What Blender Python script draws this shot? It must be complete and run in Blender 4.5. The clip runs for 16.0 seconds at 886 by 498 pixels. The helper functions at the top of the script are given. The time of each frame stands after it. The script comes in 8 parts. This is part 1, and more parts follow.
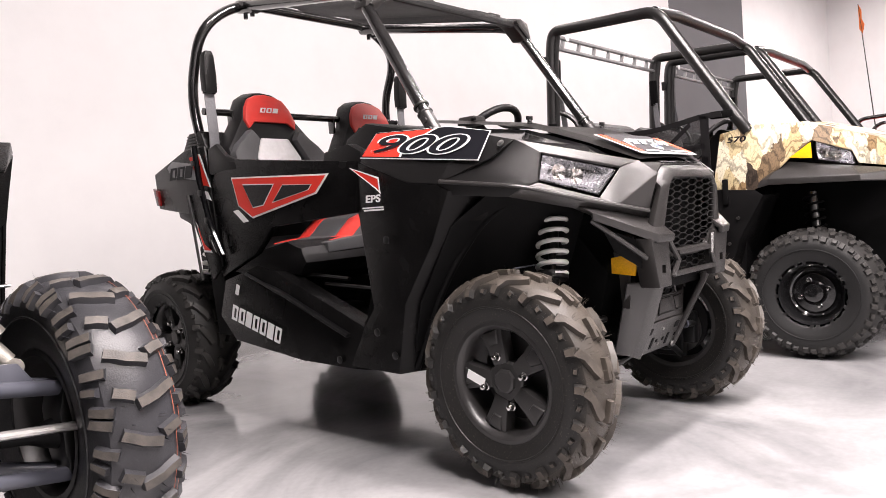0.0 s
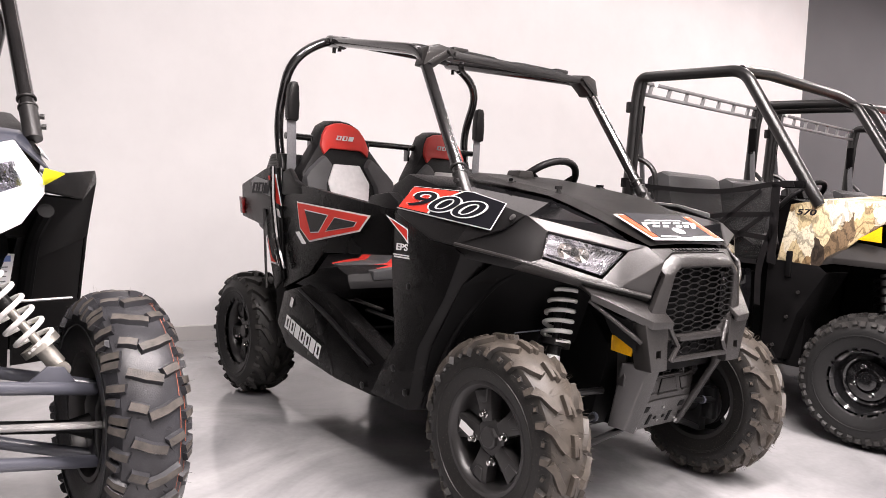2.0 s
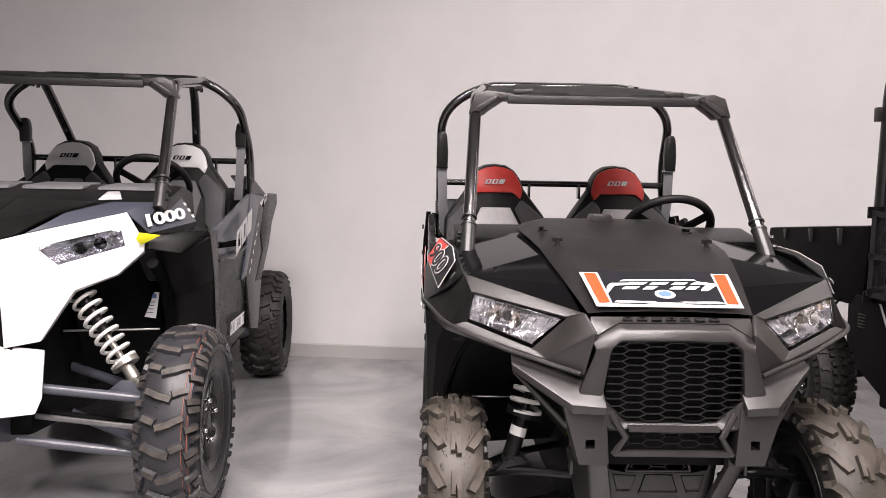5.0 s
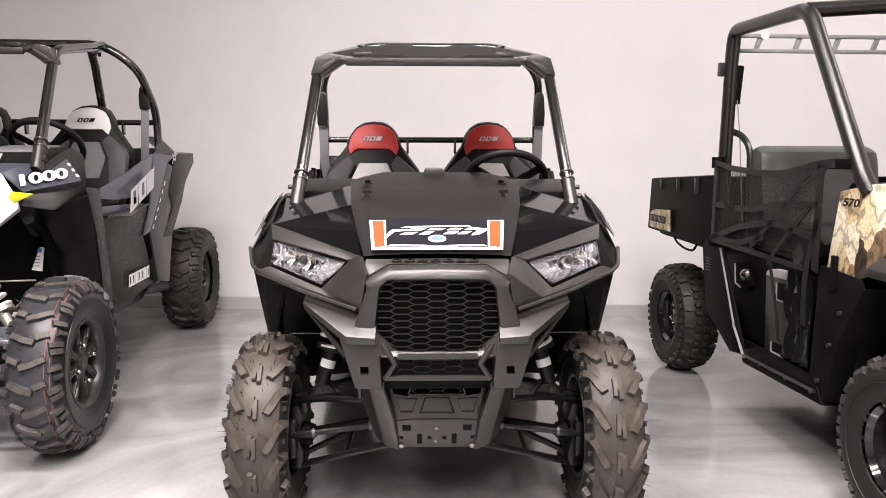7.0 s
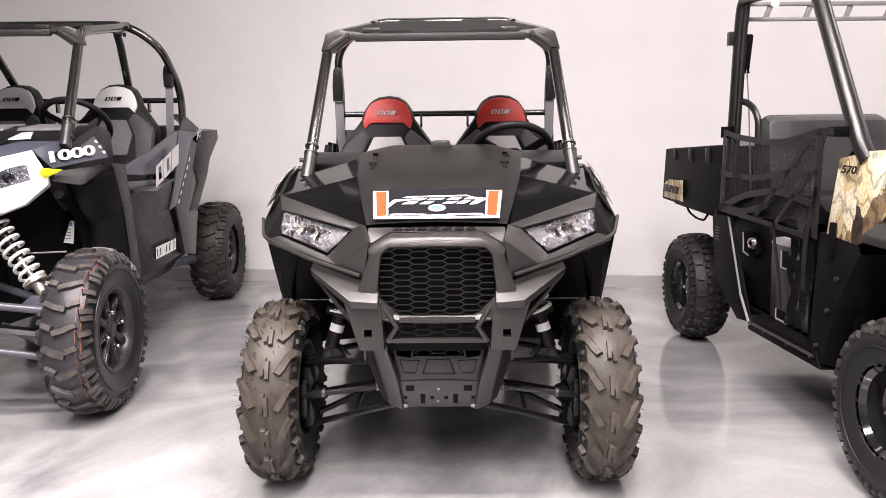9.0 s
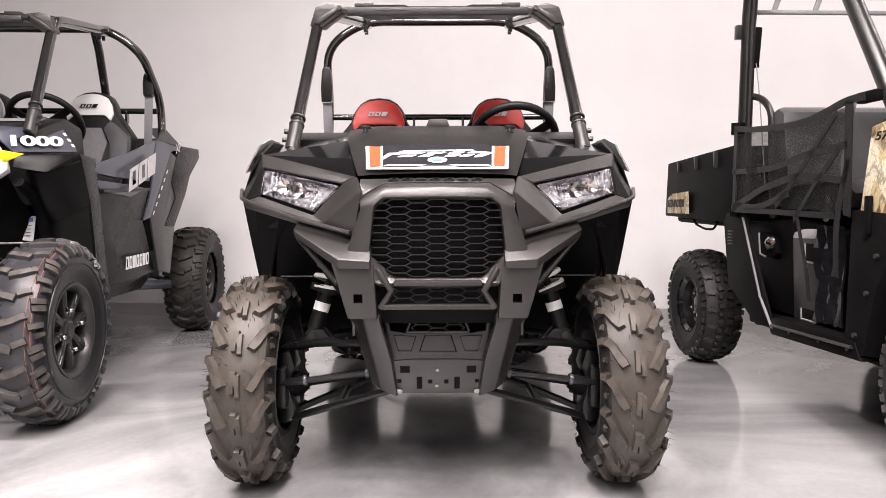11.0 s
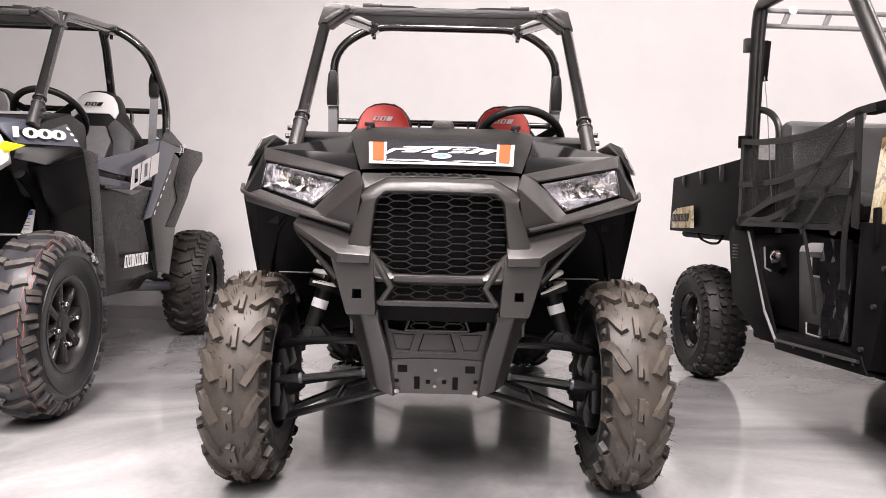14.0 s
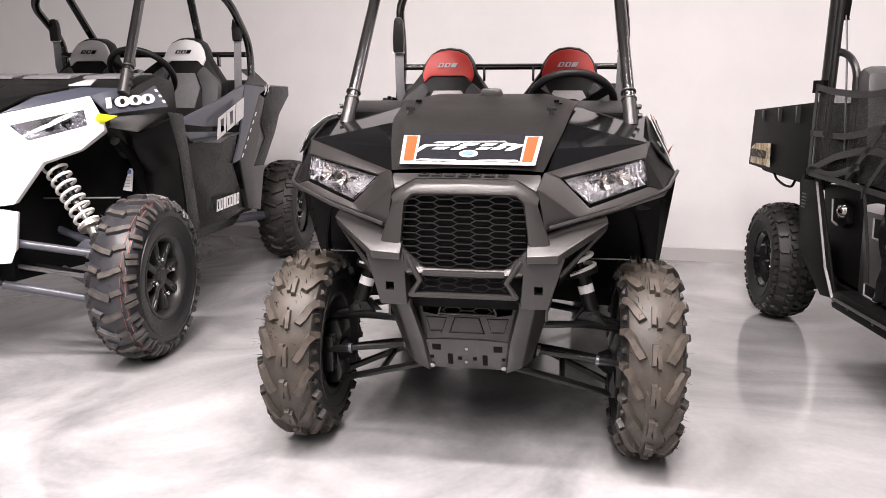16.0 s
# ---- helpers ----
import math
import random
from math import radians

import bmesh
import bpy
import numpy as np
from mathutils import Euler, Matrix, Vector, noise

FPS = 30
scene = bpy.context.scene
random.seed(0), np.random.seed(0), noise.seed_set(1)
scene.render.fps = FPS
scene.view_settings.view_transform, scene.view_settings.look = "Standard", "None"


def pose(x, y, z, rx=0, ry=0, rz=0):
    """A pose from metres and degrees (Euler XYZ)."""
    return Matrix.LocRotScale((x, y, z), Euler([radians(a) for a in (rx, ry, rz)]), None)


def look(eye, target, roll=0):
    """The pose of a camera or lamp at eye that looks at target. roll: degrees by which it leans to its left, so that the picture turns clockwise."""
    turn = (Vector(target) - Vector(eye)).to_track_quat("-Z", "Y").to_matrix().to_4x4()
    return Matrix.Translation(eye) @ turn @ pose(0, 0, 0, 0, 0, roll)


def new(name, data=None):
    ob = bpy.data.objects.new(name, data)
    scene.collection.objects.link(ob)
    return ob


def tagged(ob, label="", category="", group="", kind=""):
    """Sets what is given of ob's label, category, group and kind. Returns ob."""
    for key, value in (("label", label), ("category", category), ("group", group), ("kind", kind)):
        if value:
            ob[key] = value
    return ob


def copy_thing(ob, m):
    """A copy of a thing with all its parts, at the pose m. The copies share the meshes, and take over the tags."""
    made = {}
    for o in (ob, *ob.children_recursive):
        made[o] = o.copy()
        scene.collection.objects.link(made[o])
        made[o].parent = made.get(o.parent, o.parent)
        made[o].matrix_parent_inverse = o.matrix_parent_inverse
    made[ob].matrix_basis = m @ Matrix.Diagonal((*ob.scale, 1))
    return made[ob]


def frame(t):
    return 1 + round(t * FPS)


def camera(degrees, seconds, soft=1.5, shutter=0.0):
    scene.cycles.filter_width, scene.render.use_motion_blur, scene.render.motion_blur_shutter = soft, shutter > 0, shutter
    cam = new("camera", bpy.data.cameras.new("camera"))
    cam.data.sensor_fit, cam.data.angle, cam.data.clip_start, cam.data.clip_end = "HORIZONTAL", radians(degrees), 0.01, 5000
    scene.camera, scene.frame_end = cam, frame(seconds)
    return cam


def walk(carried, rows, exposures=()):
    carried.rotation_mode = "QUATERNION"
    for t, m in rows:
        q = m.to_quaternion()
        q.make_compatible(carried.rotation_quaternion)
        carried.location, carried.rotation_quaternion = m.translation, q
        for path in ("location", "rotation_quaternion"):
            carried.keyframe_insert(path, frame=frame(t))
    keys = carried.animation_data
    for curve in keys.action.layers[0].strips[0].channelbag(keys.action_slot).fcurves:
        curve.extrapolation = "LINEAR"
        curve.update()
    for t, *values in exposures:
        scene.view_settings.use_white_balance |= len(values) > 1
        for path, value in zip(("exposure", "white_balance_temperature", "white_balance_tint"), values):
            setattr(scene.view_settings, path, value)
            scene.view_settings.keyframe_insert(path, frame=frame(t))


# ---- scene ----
cam = camera(62.2, 16.0, 0.7)
PATH = [
    (0, (-2.135, -1.236, 0.81), (-0.665, 0.117, 0.717), -4.2),
    (0.5, (-2.141, -1.272, 0.833), (-0.706, 0.118, 0.722), -3.3),
    (1, (-2.172, -1.422, 0.877), (-0.782, 0.012, 0.77), -2.4),
    (1.5, (-2.16, -1.557, 0.941), (-0.86, -0.043, 0.805), 0.1),
    (2, (-2.002, -1.573, 1.019), (-0.779, 0.004, 0.9), 2.5),
    (2.5, (-1.783, -1.597, 1.064), (-0.815, 0.151, 0.977), 4.4),
    (3, (-1.62, -1.713, 1.101), (-0.815, 0.117, 1.064), 2.8),
    (3.2, (-1.518, -1.786, 1.125), (-0.786, 0.075, 1.1), 2.2),
    (5.3, (-0.463, -2.043, 1.201), (-0.457, -0.049, 1.049), 1.1),
    (5.5, (-0.364, -2.034, 1.212), (-0.364, -0.043, 1.025), 1.2),
    (6, (-0.128, -1.983, 1.208), (-0.12, 0.007, 1.008), 1.6),
    (6.5, (-0.059, -2.095, 1.205), (-0.03, -0.105, 1.011), 1.2),
    (7, (-0.038, -2.281, 1.185), (0.014, -0.295, 0.952), 0.1),
    (7.5, (0.019, -2.324, 1.18), (0.026, -0.345, 0.895), -0.3),
    (8, (0.105, -2.313, 1.178), (0.052, -0.335, 0.883), -0.6),
    (8.5, (0.098, -2.344, 1.176), (0.05, -0.366, 0.878), -0.5),
    (9, (0.058, -2.377, 1.177), (0.021, -0.4, 0.877), -0.6),
    (9.2, (0.048, -2.387, 1.176), (0.021, -0.409, 0.88), -0.5),
    (11.5, (0.005, -2.124, 0.773), (0.013, -0.125, 0.718), -0.2),
    (12, (0.011, -2.125, 0.767), (0.0, -0.125, 0.727), 0.5),
    (12.5, (0.007, -2.127, 0.766), (0.01, -0.128, 0.71), 0.9),
    (13, (0.005, -2.122, 0.769), (0.012, -0.123, 0.715), 1.2),
    (13.5, (0.005, -2.124, 0.77), (0.006, -0.125, 0.715), 1.3),
    (14, (0.008, -2.126, 0.775), (0.01, -0.127, 0.725), 1.4),
    (14.5, (0.006, -2.128, 0.791), (0.004, -0.128, 0.748), 1.6),
    (15, (0.009, -2.133, 0.853), (-0.042, -0.136, 0.75), 1.2),
    (15.5, (0.077, -2.163, 0.959), (-0.072, -0.187, 0.693), 0.4),
    (16, (0.234, -2.221, 1.085), (-0.058, -0.277, 0.716), 0.2),
]
EXPOSURES = [(0.0, 0.16), (1.5, 0.11), (2.0, 0.07), (2.5, -0.04), (3.0, -0.25), (5.5, -0.37), (6.0, -0.26), (6.5, -0.22), (7.0, -0.1), (7.5, -0.04), (9.0, -0.02), (11.5, 0.07), (15.0, 0.05), (16.0, -0.03)]
walk(cam, [(t, look(eye, target, roll)) for t, eye, target, roll in PATH], EXPOSURES)

# ---- world and light ----
world = bpy.data.worlds.new("world")
scene.world = world
world.use_nodes = True
world.node_tree.nodes["Background"].inputs["Color"].default_value = (0.9, 0.93, 1.0, 1)
world.node_tree.nodes["Background"].inputs["Strength"].default_value = 0.012


def area_light(name, eye, target, sx, sy, watts, spread=180, color=(1.0, 0.90, 0.889)):
    data = bpy.data.lights.new(name, "AREA")
    data.shape, data.size, data.size_y, data.energy, data.color = "RECTANGLE", sx, sy, watts, color
    data.spread = radians(spread)
    ob = new(name, data)
    ob.matrix_world = look(eye, target)
    return ob


# unseen strip lights in front of and above the row of vehicles
area_light("unseen_overhead_light", (-1.9, -3.0, 3.85), (-1.9, -3.3, 0), 0.3, 4.0, 185, 150)
area_light("unseen_overhead_light", (0.1, -3.3, 3.85), (0.1, -2.8, 0), 0.3, 4.0, 290, 160)
area_light("unseen_overhead_light", (3.6, -3.1, 3.85), (3.6, -2.4, 0), 0.3, 4.0, 45)
area_light("unseen_overhead_light", (-0.4, -1.1, 3.85), (-0.4, -1.11, 0), 3.4, 0.25, 360)
# three more with no known fixture, added to brighten the back and right walls
area_light("unseen_overhead_light", (1.0, 2.15, 3.85), (1.0, 2.16, 0), 4.5, 0.3, 30)
area_light("unseen_overhead_light", (4.3, 0.9, 3.85), (4.3, 1.1, 0), 2.6, 0.3, 80)
area_light("unseen_overhead_light", (8.0, 0.1, 3.85), (8.0, 0.11, 0), 2.0, 0.3, 165)

# ---- materials ----


def material(name, color=(0.5, 0.5, 0.5), rough=0.5, metal=0.0, spec=0.5, scale=0.0, vary=0.15, bump=0.0, bump_scale=400.0, second=None,
             second_amount=0.5, second_scale=6.0, rough_vary=0.0, coat=0.0, sheen=0.0):
    """A Principled material with two scales of variation in colour and roughness and a fine relief, in object space."""
    m = bpy.data.materials.new(name)
    m.use_nodes = True
    nt = m.node_tree
    b = nt.nodes["Principled BSDF"]
    b.inputs["Base Color"].default_value = (*color, 1)
    b.inputs["Roughness"].default_value = rough
    b.inputs["Metallic"].default_value = metal
    b.inputs["Specular IOR Level"].default_value = spec
    b.inputs["Coat Weight"].default_value = coat
    b.inputs["Coat Roughness"].default_value = 0.08
    if sheen:
        b.inputs["Sheen Weight"].default_value = sheen
    tc = nt.nodes.new("ShaderNodeTexCoord")
    col = None
    if scale:
        n = nt.nodes.new("ShaderNodeTexNoise")
        n.inputs["Scale"].default_value, n.inputs["Detail"].default_value = scale, 6
        nt.links.new(tc.outputs["Object"], n.inputs["Vector"])
        r = nt.nodes.new("ShaderNodeValToRGB")
        lo, hi = [c * (1 - vary) for c in color], [min(1, c * (1 + vary)) for c in color]
        r.color_ramp.elements[0].position, r.color_ramp.elements[1].position = 0.3, 0.7
        r.color_ramp.elements[0].color, r.color_ramp.elements[1].color = (*lo, 1), (*hi, 1)
        nt.links.new(n.outputs["Fac"], r.inputs["Fac"])
        col = r.outputs["Color"]
        if rough_vary:
            mr = nt.nodes.new("ShaderNodeMapRange")
            mr.inputs["To Min"].default_value, mr.inputs["To Max"].default_value = rough - rough_vary, rough + rough_vary
            nt.links.new(n.outputs["Fac"], mr.inputs["Value"])
            nt.links.new(mr.outputs["Result"], b.inputs["Roughness"])
    if second is not None:
        n2 = nt.nodes.new("ShaderNodeTexNoise")
        n2.inputs["Scale"].default_value, n2.inputs["Detail"].default_value = second_scale, 8
        n2.inputs["Roughness"].default_value = 0.65
        nt.links.new(tc.outputs["Object"], n2.inputs["Vector"])
        r2 = nt.nodes.new("ShaderNodeMapRange")
        r2.inputs["From Min"].default_value, r2.inputs["From Max"].default_value = 0.42, 0.72
        r2.inputs["To Max"].default_value = second_amount
        nt.links.new(n2.outputs["Fac"], r2.inputs["Value"])
        mix = nt.nodes.new("ShaderNodeMix")
        mix.data_type = "RGBA"
        nt.links.new(r2.outputs["Result"], mix.inputs["Factor"])
        if col:
            nt.links.new(col, mix.inputs["A"])
        else:
            mix.inputs["A"].default_value = (*color, 1)
        mix.inputs["B"].default_value = (*second, 1)
        col = mix.outputs["Result"]
    if col:
        nt.links.new(col, b.inputs["Base Color"])
    if bump:
        nb = nt.nodes.new("ShaderNodeTexNoise")
        nb.inputs["Scale"].default_value, nb.inputs["Detail"].default_value = bump_scale, 3
        nt.links.new(tc.outputs["Object"], nb.inputs["Vector"])
        bp = nt.nodes.new("ShaderNodeBump")
        bp.inputs["Strength"].default_value, bp.inputs["Distance"].default_value = bump, 0.002
        nt.links.new(nb.outputs["Fac"], bp.inputs["Height"])
        nt.links.new(bp.outputs["Normal"], b.inputs["Normal"])
    return m


GREY_PLASTIC = material("moulded_grey_plastic", (0.0225, 0.021, 0.0203), 0.31, spec=0.6, scale=9, vary=0.12, bump=0.22, bump_scale=900, rough_vary=0.07)
BLACK_PLASTIC = material("moulded_black_plastic", (0.0085, 0.0082, 0.0083), 0.32, spec=0.24, scale=8, vary=0.2, bump=0.25, bump_scale=900, rough_vary=0.07)
BODY_BLACK = material("satin_black_body_plastic", (0.0052, 0.0050, 0.0051), 0.26, spec=0.125, scale=8, vary=0.25, bump=0.2, bump_scale=900, rough_vary=0.08)
GREY_DECAL = material("grey_printed_decal", (0.30, 0.30, 0.305), 0.4, scale=30, vary=0.1)
PANEL_BLACK = material("matt_black_panel_plastic", (0.0048, 0.0046, 0.0048), 0.46, spec=0.04, scale=8, vary=0.25, bump=0.25, bump_scale=900, rough_vary=0.07)
GRILLE_BLACK = material("moulded_grille_plastic", (0.011, 0.0105, 0.0105), 0.36, spec=0.35, scale=9, vary=0.15, bump=0.2, bump_scale=900)
DARK_LINER = material("dark_liner_plastic", (0.003, 0.003, 0.0032), 0.6, spec=0.1, scale=10, vary=0.3, bump=0.3, bump_scale=300)
GLOSS_BLACK = material("gloss_black_paint", (0.004, 0.004, 0.0045), 0.07, spec=0.16, scale=5, vary=0.2)
TUBE_SATIN = material("satin_black_steel_tube", (0.011, 0.0105, 0.0105), 0.3, spec=0.6, scale=14, vary=0.2, bump=0.15, bump_scale=700, rough_vary=0.06)
TUBE_BLACK = material("powder_coated_black_steel", (0.010, 0.0095, 0.0095), 0.13, spec=0.9, scale=14, vary=0.2, bump=0.1, bump_scale=700, rough_vary=0.04, coat=0.5)
ROOF_BLACK = material("textured_black_roof", (0.011, 0.0105, 0.0105), 0.42, scale=10, vary=0.2, bump=0.4, bump_scale=600)
RUBBER_LINE = material("red_mould_line", (0.32, 0.09, 0.05), 0.6, scale=80, vary=0.4)
RIM_BLACK = material("satin_black_alloy", (0.026, 0.025, 0.025), 0.34, metal=0.1, scale=12, vary=0.15, rough_vary=0.05)
STEEL_GLOSS = material("gloss_black_steel_wheel", (0.008, 0.008, 0.0085), 0.1, coat=0.8, scale=10, vary=0.1)
CHROME = material("chrome", (0.62, 0.61, 0.6), 0.16, metal=1.0, scale=30, vary=0.1)
BARE_STEEL = material("zinc_steel", (0.36, 0.355, 0.35), 0.34, metal=1.0, scale=20, vary=0.2)
ARM_GREY = material("slate_grey_steel", (0.07, 0.073, 0.09), 0.3, scale=12, vary=0.12, coat=0.2)
ARM_BLACK = material("black_steel_arm", (0.006, 0.006, 0.0063), 0.28, spec=0.4, scale=12, vary=0.2)
COIL_WHITE = material("white_coil_paint", (0.72, 0.71, 0.69), 0.35, scale=15, vary=0.06)
ALLOY_CAST = material("cast_alloy", (0.42, 0.40, 0.36), 0.4, metal=0.85, scale=30, vary=0.2, bump=0.3, bump_scale=200)
RED_VINYL = material("red_seat_vinyl", (0.64, 0.045, 0.035), 0.4, scale=14, vary=0.1, bump=0.35, bump_scale=500)
BLACK_VINYL = material("black_seat_vinyl", (0.009, 0.0085, 0.009), 0.4, spec=0.2, scale=14, vary=0.2, bump=0.5, bump_scale=420)
WET_CLOTH = material("glossy_black_cover", (0.008, 0.008, 0.009), 0.16, spec=0.45, scale=30, vary=0.3, bump=0.7, bump_scale=60)
GLOSS_VINYL = material("glossy_black_vinyl", (0.008, 0.008, 0.0085), 0.22, spec=0.5, scale=14, vary=0.2, bump=0.3, bump_scale=420)
SEAT_GREY = material("dark_grey_seat_vinyl", (0.045, 0.045, 0.046), 0.32, spec=0.5, scale=14, vary=0.15, bump=0.5, bump_scale=420)
GREY_VINYL = material("grey_seat_fabric", (0.055, 0.055, 0.058), 0.6, scale=14, vary=0.12, bump=0.5, bump_scale=700, sheen=0.1)
PALE_FABRIC = material("pale_grey_seat_fabric", (0.66, 0.65, 0.655), 0.7, scale=40, vary=0.08, bump=0.5, bump_scale=900)
MID_FABRIC = material("mid_grey_seat_fabric", (0.15, 0.15, 0.155), 0.7, scale=40, vary=0.1, bump=0.5, bump_scale=900)
WHITE_PLASTIC = material("white_body_plastic", (0.8, 0.8, 0.8), 0.25, scale=4, vary=0.02, coat=0.4)
SLATE_PAINT = material("slate_grey_body_paint", (0.052, 0.056, 0.075), 0.3, scale=5, vary=0.06, coat=0.25)
RED_DECAL = material("red_decal", (0.72, 0.04, 0.025), 0.38, spec=0.22, scale=6, vary=0.05)
ORANGE_DECAL = material("orange_decal", (0.56, 0.065, 0.018), 0.42, spec=0.22, scale=6, vary=0.05)
WHITE_DECAL = material("white_decal", (0.8, 0.8, 0.8), 0.3, scale=6, vary=0.03)
BLACK_DECAL = material("black_decal", (0.008, 0.008, 0.011), 0.42, spec=0.15, scale=6, vary=0.1)
BLUE_DECAL = material("blue_decal", (0.12, 0.2, 0.5), 0.3, scale=6, vary=0.1)
YELLOW = material("yellow_reflector_plastic", (0.92, 0.46, 0.01), 0.25, scale=200, vary=0.12, bump=0.3, bump_scale=300, coat=0.3)
LIME = material("lime_yellow_reflector", (0.78, 0.75, 0.03), 0.25, scale=200, vary=0.1, coat=0.3)
RED_LENS = material("red_tail_lens", (0.16, 0.006, 0.006), 0.12, scale=60, vary=0.2, coat=0.6)
GREY_WEB = material("grey_belt_webbing", (0.17, 0.17, 0.18), 0.6, scale=200, vary=0.25, bump=0.5, bump_scale=900)
REFLECTOR = material("chrome_lamp_reflector", (0.95, 0.94, 0.96), 0.13, metal=1.0, scale=60, vary=0.03)
BRONZE = material("amber_tinted_bowl", (0.75, 0.7, 0.66), 0.12, metal=1.0, scale=60, vary=0.1)
ORANGE_FLAG = material("orange_flag_cloth", (0.85, 0.27, 0.07), 0.7, scale=30, vary=0.1, bump=0.4, bump_scale=300)
GALVANISED = material("galvanised_bar", (0.36, 0.36, 0.365), 0.42, metal=0.6, scale=25, vary=0.15)


def tyre_rubber(name, rubber, tread, top, edge, radius, amount, rough=0.55, least=0.35):
    """Rubber that is clean on the sidewalls and dusty on the tread and the lug tops, in the wheel's own axes."""
    m = bpy.data.materials.new(name)
    m.use_nodes = True
    nt = m.node_tree
    b = nt.nodes["Principled BSDF"]
    b.inputs["Roughness"].default_value, b.inputs["Specular IOR Level"].default_value = rough, 0.35
    tc = nt.nodes.new("ShaderNodeTexCoord")
    flat = nt.nodes.new("ShaderNodeVectorMath")
    flat.operation = "MULTIPLY"
    flat.inputs[1].default_value = (0, 1, 1)
    nt.links.new(tc.outputs["Object"], flat.inputs[0])
    length = nt.nodes.new("ShaderNodeVectorMath")
    length.operation = "LENGTH"
    nt.links.new(flat.outputs["Vector"], length.inputs[0])

    def ranged(socket, a0, a1, lo=0.0, hi=1.0):
        r = nt.nodes.new("ShaderNodeMapRange")
        r.interpolation_type = "SMOOTHSTEP"
        for key, val in (("From Min", a0), ("From Max", a1), ("To Min", lo), ("To Max", hi)):
            r.inputs[key].default_value = val
        nt.links.new(socket, r.inputs["Value"])
        return r.outputs["Result"]

    def noise(scale, detail=6):
        n = nt.nodes.new("ShaderNodeTexNoise")
        n.inputs["Scale"].default_value, n.inputs["Detail"].default_value = scale, detail
        nt.links.new(tc.outputs["Object"], n.inputs["Vector"])
        return n.outputs["Fac"]

    def times(a, c):
        n = nt.nodes.new("ShaderNodeMath")
        n.operation = "MULTIPLY"
        nt.links.new(a, n.inputs[0])
        nt.links.new(c, n.inputs[1])
        return n.outputs["Value"]

    def mixed(fac, a, colour):
        n = nt.nodes.new("ShaderNodeMix")
        n.data_type = "RGBA"
        nt.links.new(fac, n.inputs["Factor"])
        if isinstance(a, tuple):
            n.inputs["A"].default_value = (*a, 1)
        else:
            nt.links.new(a, n.inputs["A"])
        n.inputs["B"].default_value = (*colour, 1)
        return n.outputs["Result"]

    dust = times(ranged(length.outputs["Value"], radius - edge, radius - edge + 0.032), ranged(noise(11), 0.3, 0.68, least, amount))
    col = mixed(dust, rubber, tread)
    wear = times(ranged(length.outputs["Value"], radius - 0.007, radius - 0.001), ranged(noise(24), 0.35, 0.6, 0.15, 0.9))
    col = mixed(wear, col, top)
    speck = ranged(noise(170, 2), 0.6, 0.72, 0.0, 0.4)
    col = mixed(speck, col, tuple(c * 1.5 for c in tread))
    nt.links.new(col, b.inputs["Base Color"])
    bp = nt.nodes.new("ShaderNodeBump")
    bp.inputs["Strength"].default_value, bp.inputs["Distance"].default_value = 0.35, 0.002
    nt.links.new(noise(260, 3), bp.inputs["Height"])
    nt.links.new(bp.outputs["Normal"], b.inputs["Normal"])
    return m


RUBBER_DUSTY = tyre_rubber("dusty_tyre_rubber", (0.012, 0.0115, 0.011), (0.068, 0.058, 0.048), (0.125, 0.107, 0.09), 0.052, 0.304, 1.0, 0.45, 0.5)
RUBBER = tyre_rubber("grey_tyre_rubber", (0.014, 0.014, 0.015), (0.042, 0.042, 0.047), (0.06, 0.055, 0.05), 0.075, 0.351, 0.9, 0.3)
RUBBER_DARK = tyre_rubber("black_tyre_rubber", (0.010, 0.010, 0.0102), (0.026, 0.0245, 0.023), (0.036, 0.033, 0.03), 0.08, 0.300, 0.7)


LUG_TOPS = {
    "dusty_tyre_rubber": material("dusty_lug_tops", (0.060, 0.051, 0.043), 0.5, spec=0.3, scale=26, vary=0.4, second=(0.11, 0.095, 0.080), second_amount=0.45, second_scale=40, bump=0.4, bump_scale=300),
    "grey_tyre_rubber": material("worn_lug_tops", (0.062, 0.056, 0.051), 0.5, spec=0.35, scale=22, vary=0.5, second=(0.15, 0.13, 0.11), second_amount=0.5, second_scale=36, bump=0.4, bump_scale=300),
    "black_tyre_rubber": material("black_lug_tops", (0.026, 0.0245, 0.023), 0.5, spec=0.35, scale=22, vary=0.35, second=(0.05, 0.046, 0.042), second_amount=0.4, second_scale=30, bump=0.4, bump_scale=300),
}


def glass(name, tint=(0.95, 0.96, 0.97)):
    m = bpy.data.materials.new(name)
    m.use_nodes = True
    b = m.node_tree.nodes["Principled BSDF"]
    b.inputs["Base Color"].default_value = (*tint, 1)
    b.inputs["Roughness"].default_value = 0.02
    b.inputs["IOR"].default_value = 1.45
    b.inputs["Transmission Weight"].default_value = 1.0
    return m


CLEAR = glass("clear_polycarbonate")
SMOKE = glass("smoked_polycarbonate", (0.55, 0.56, 0.6))


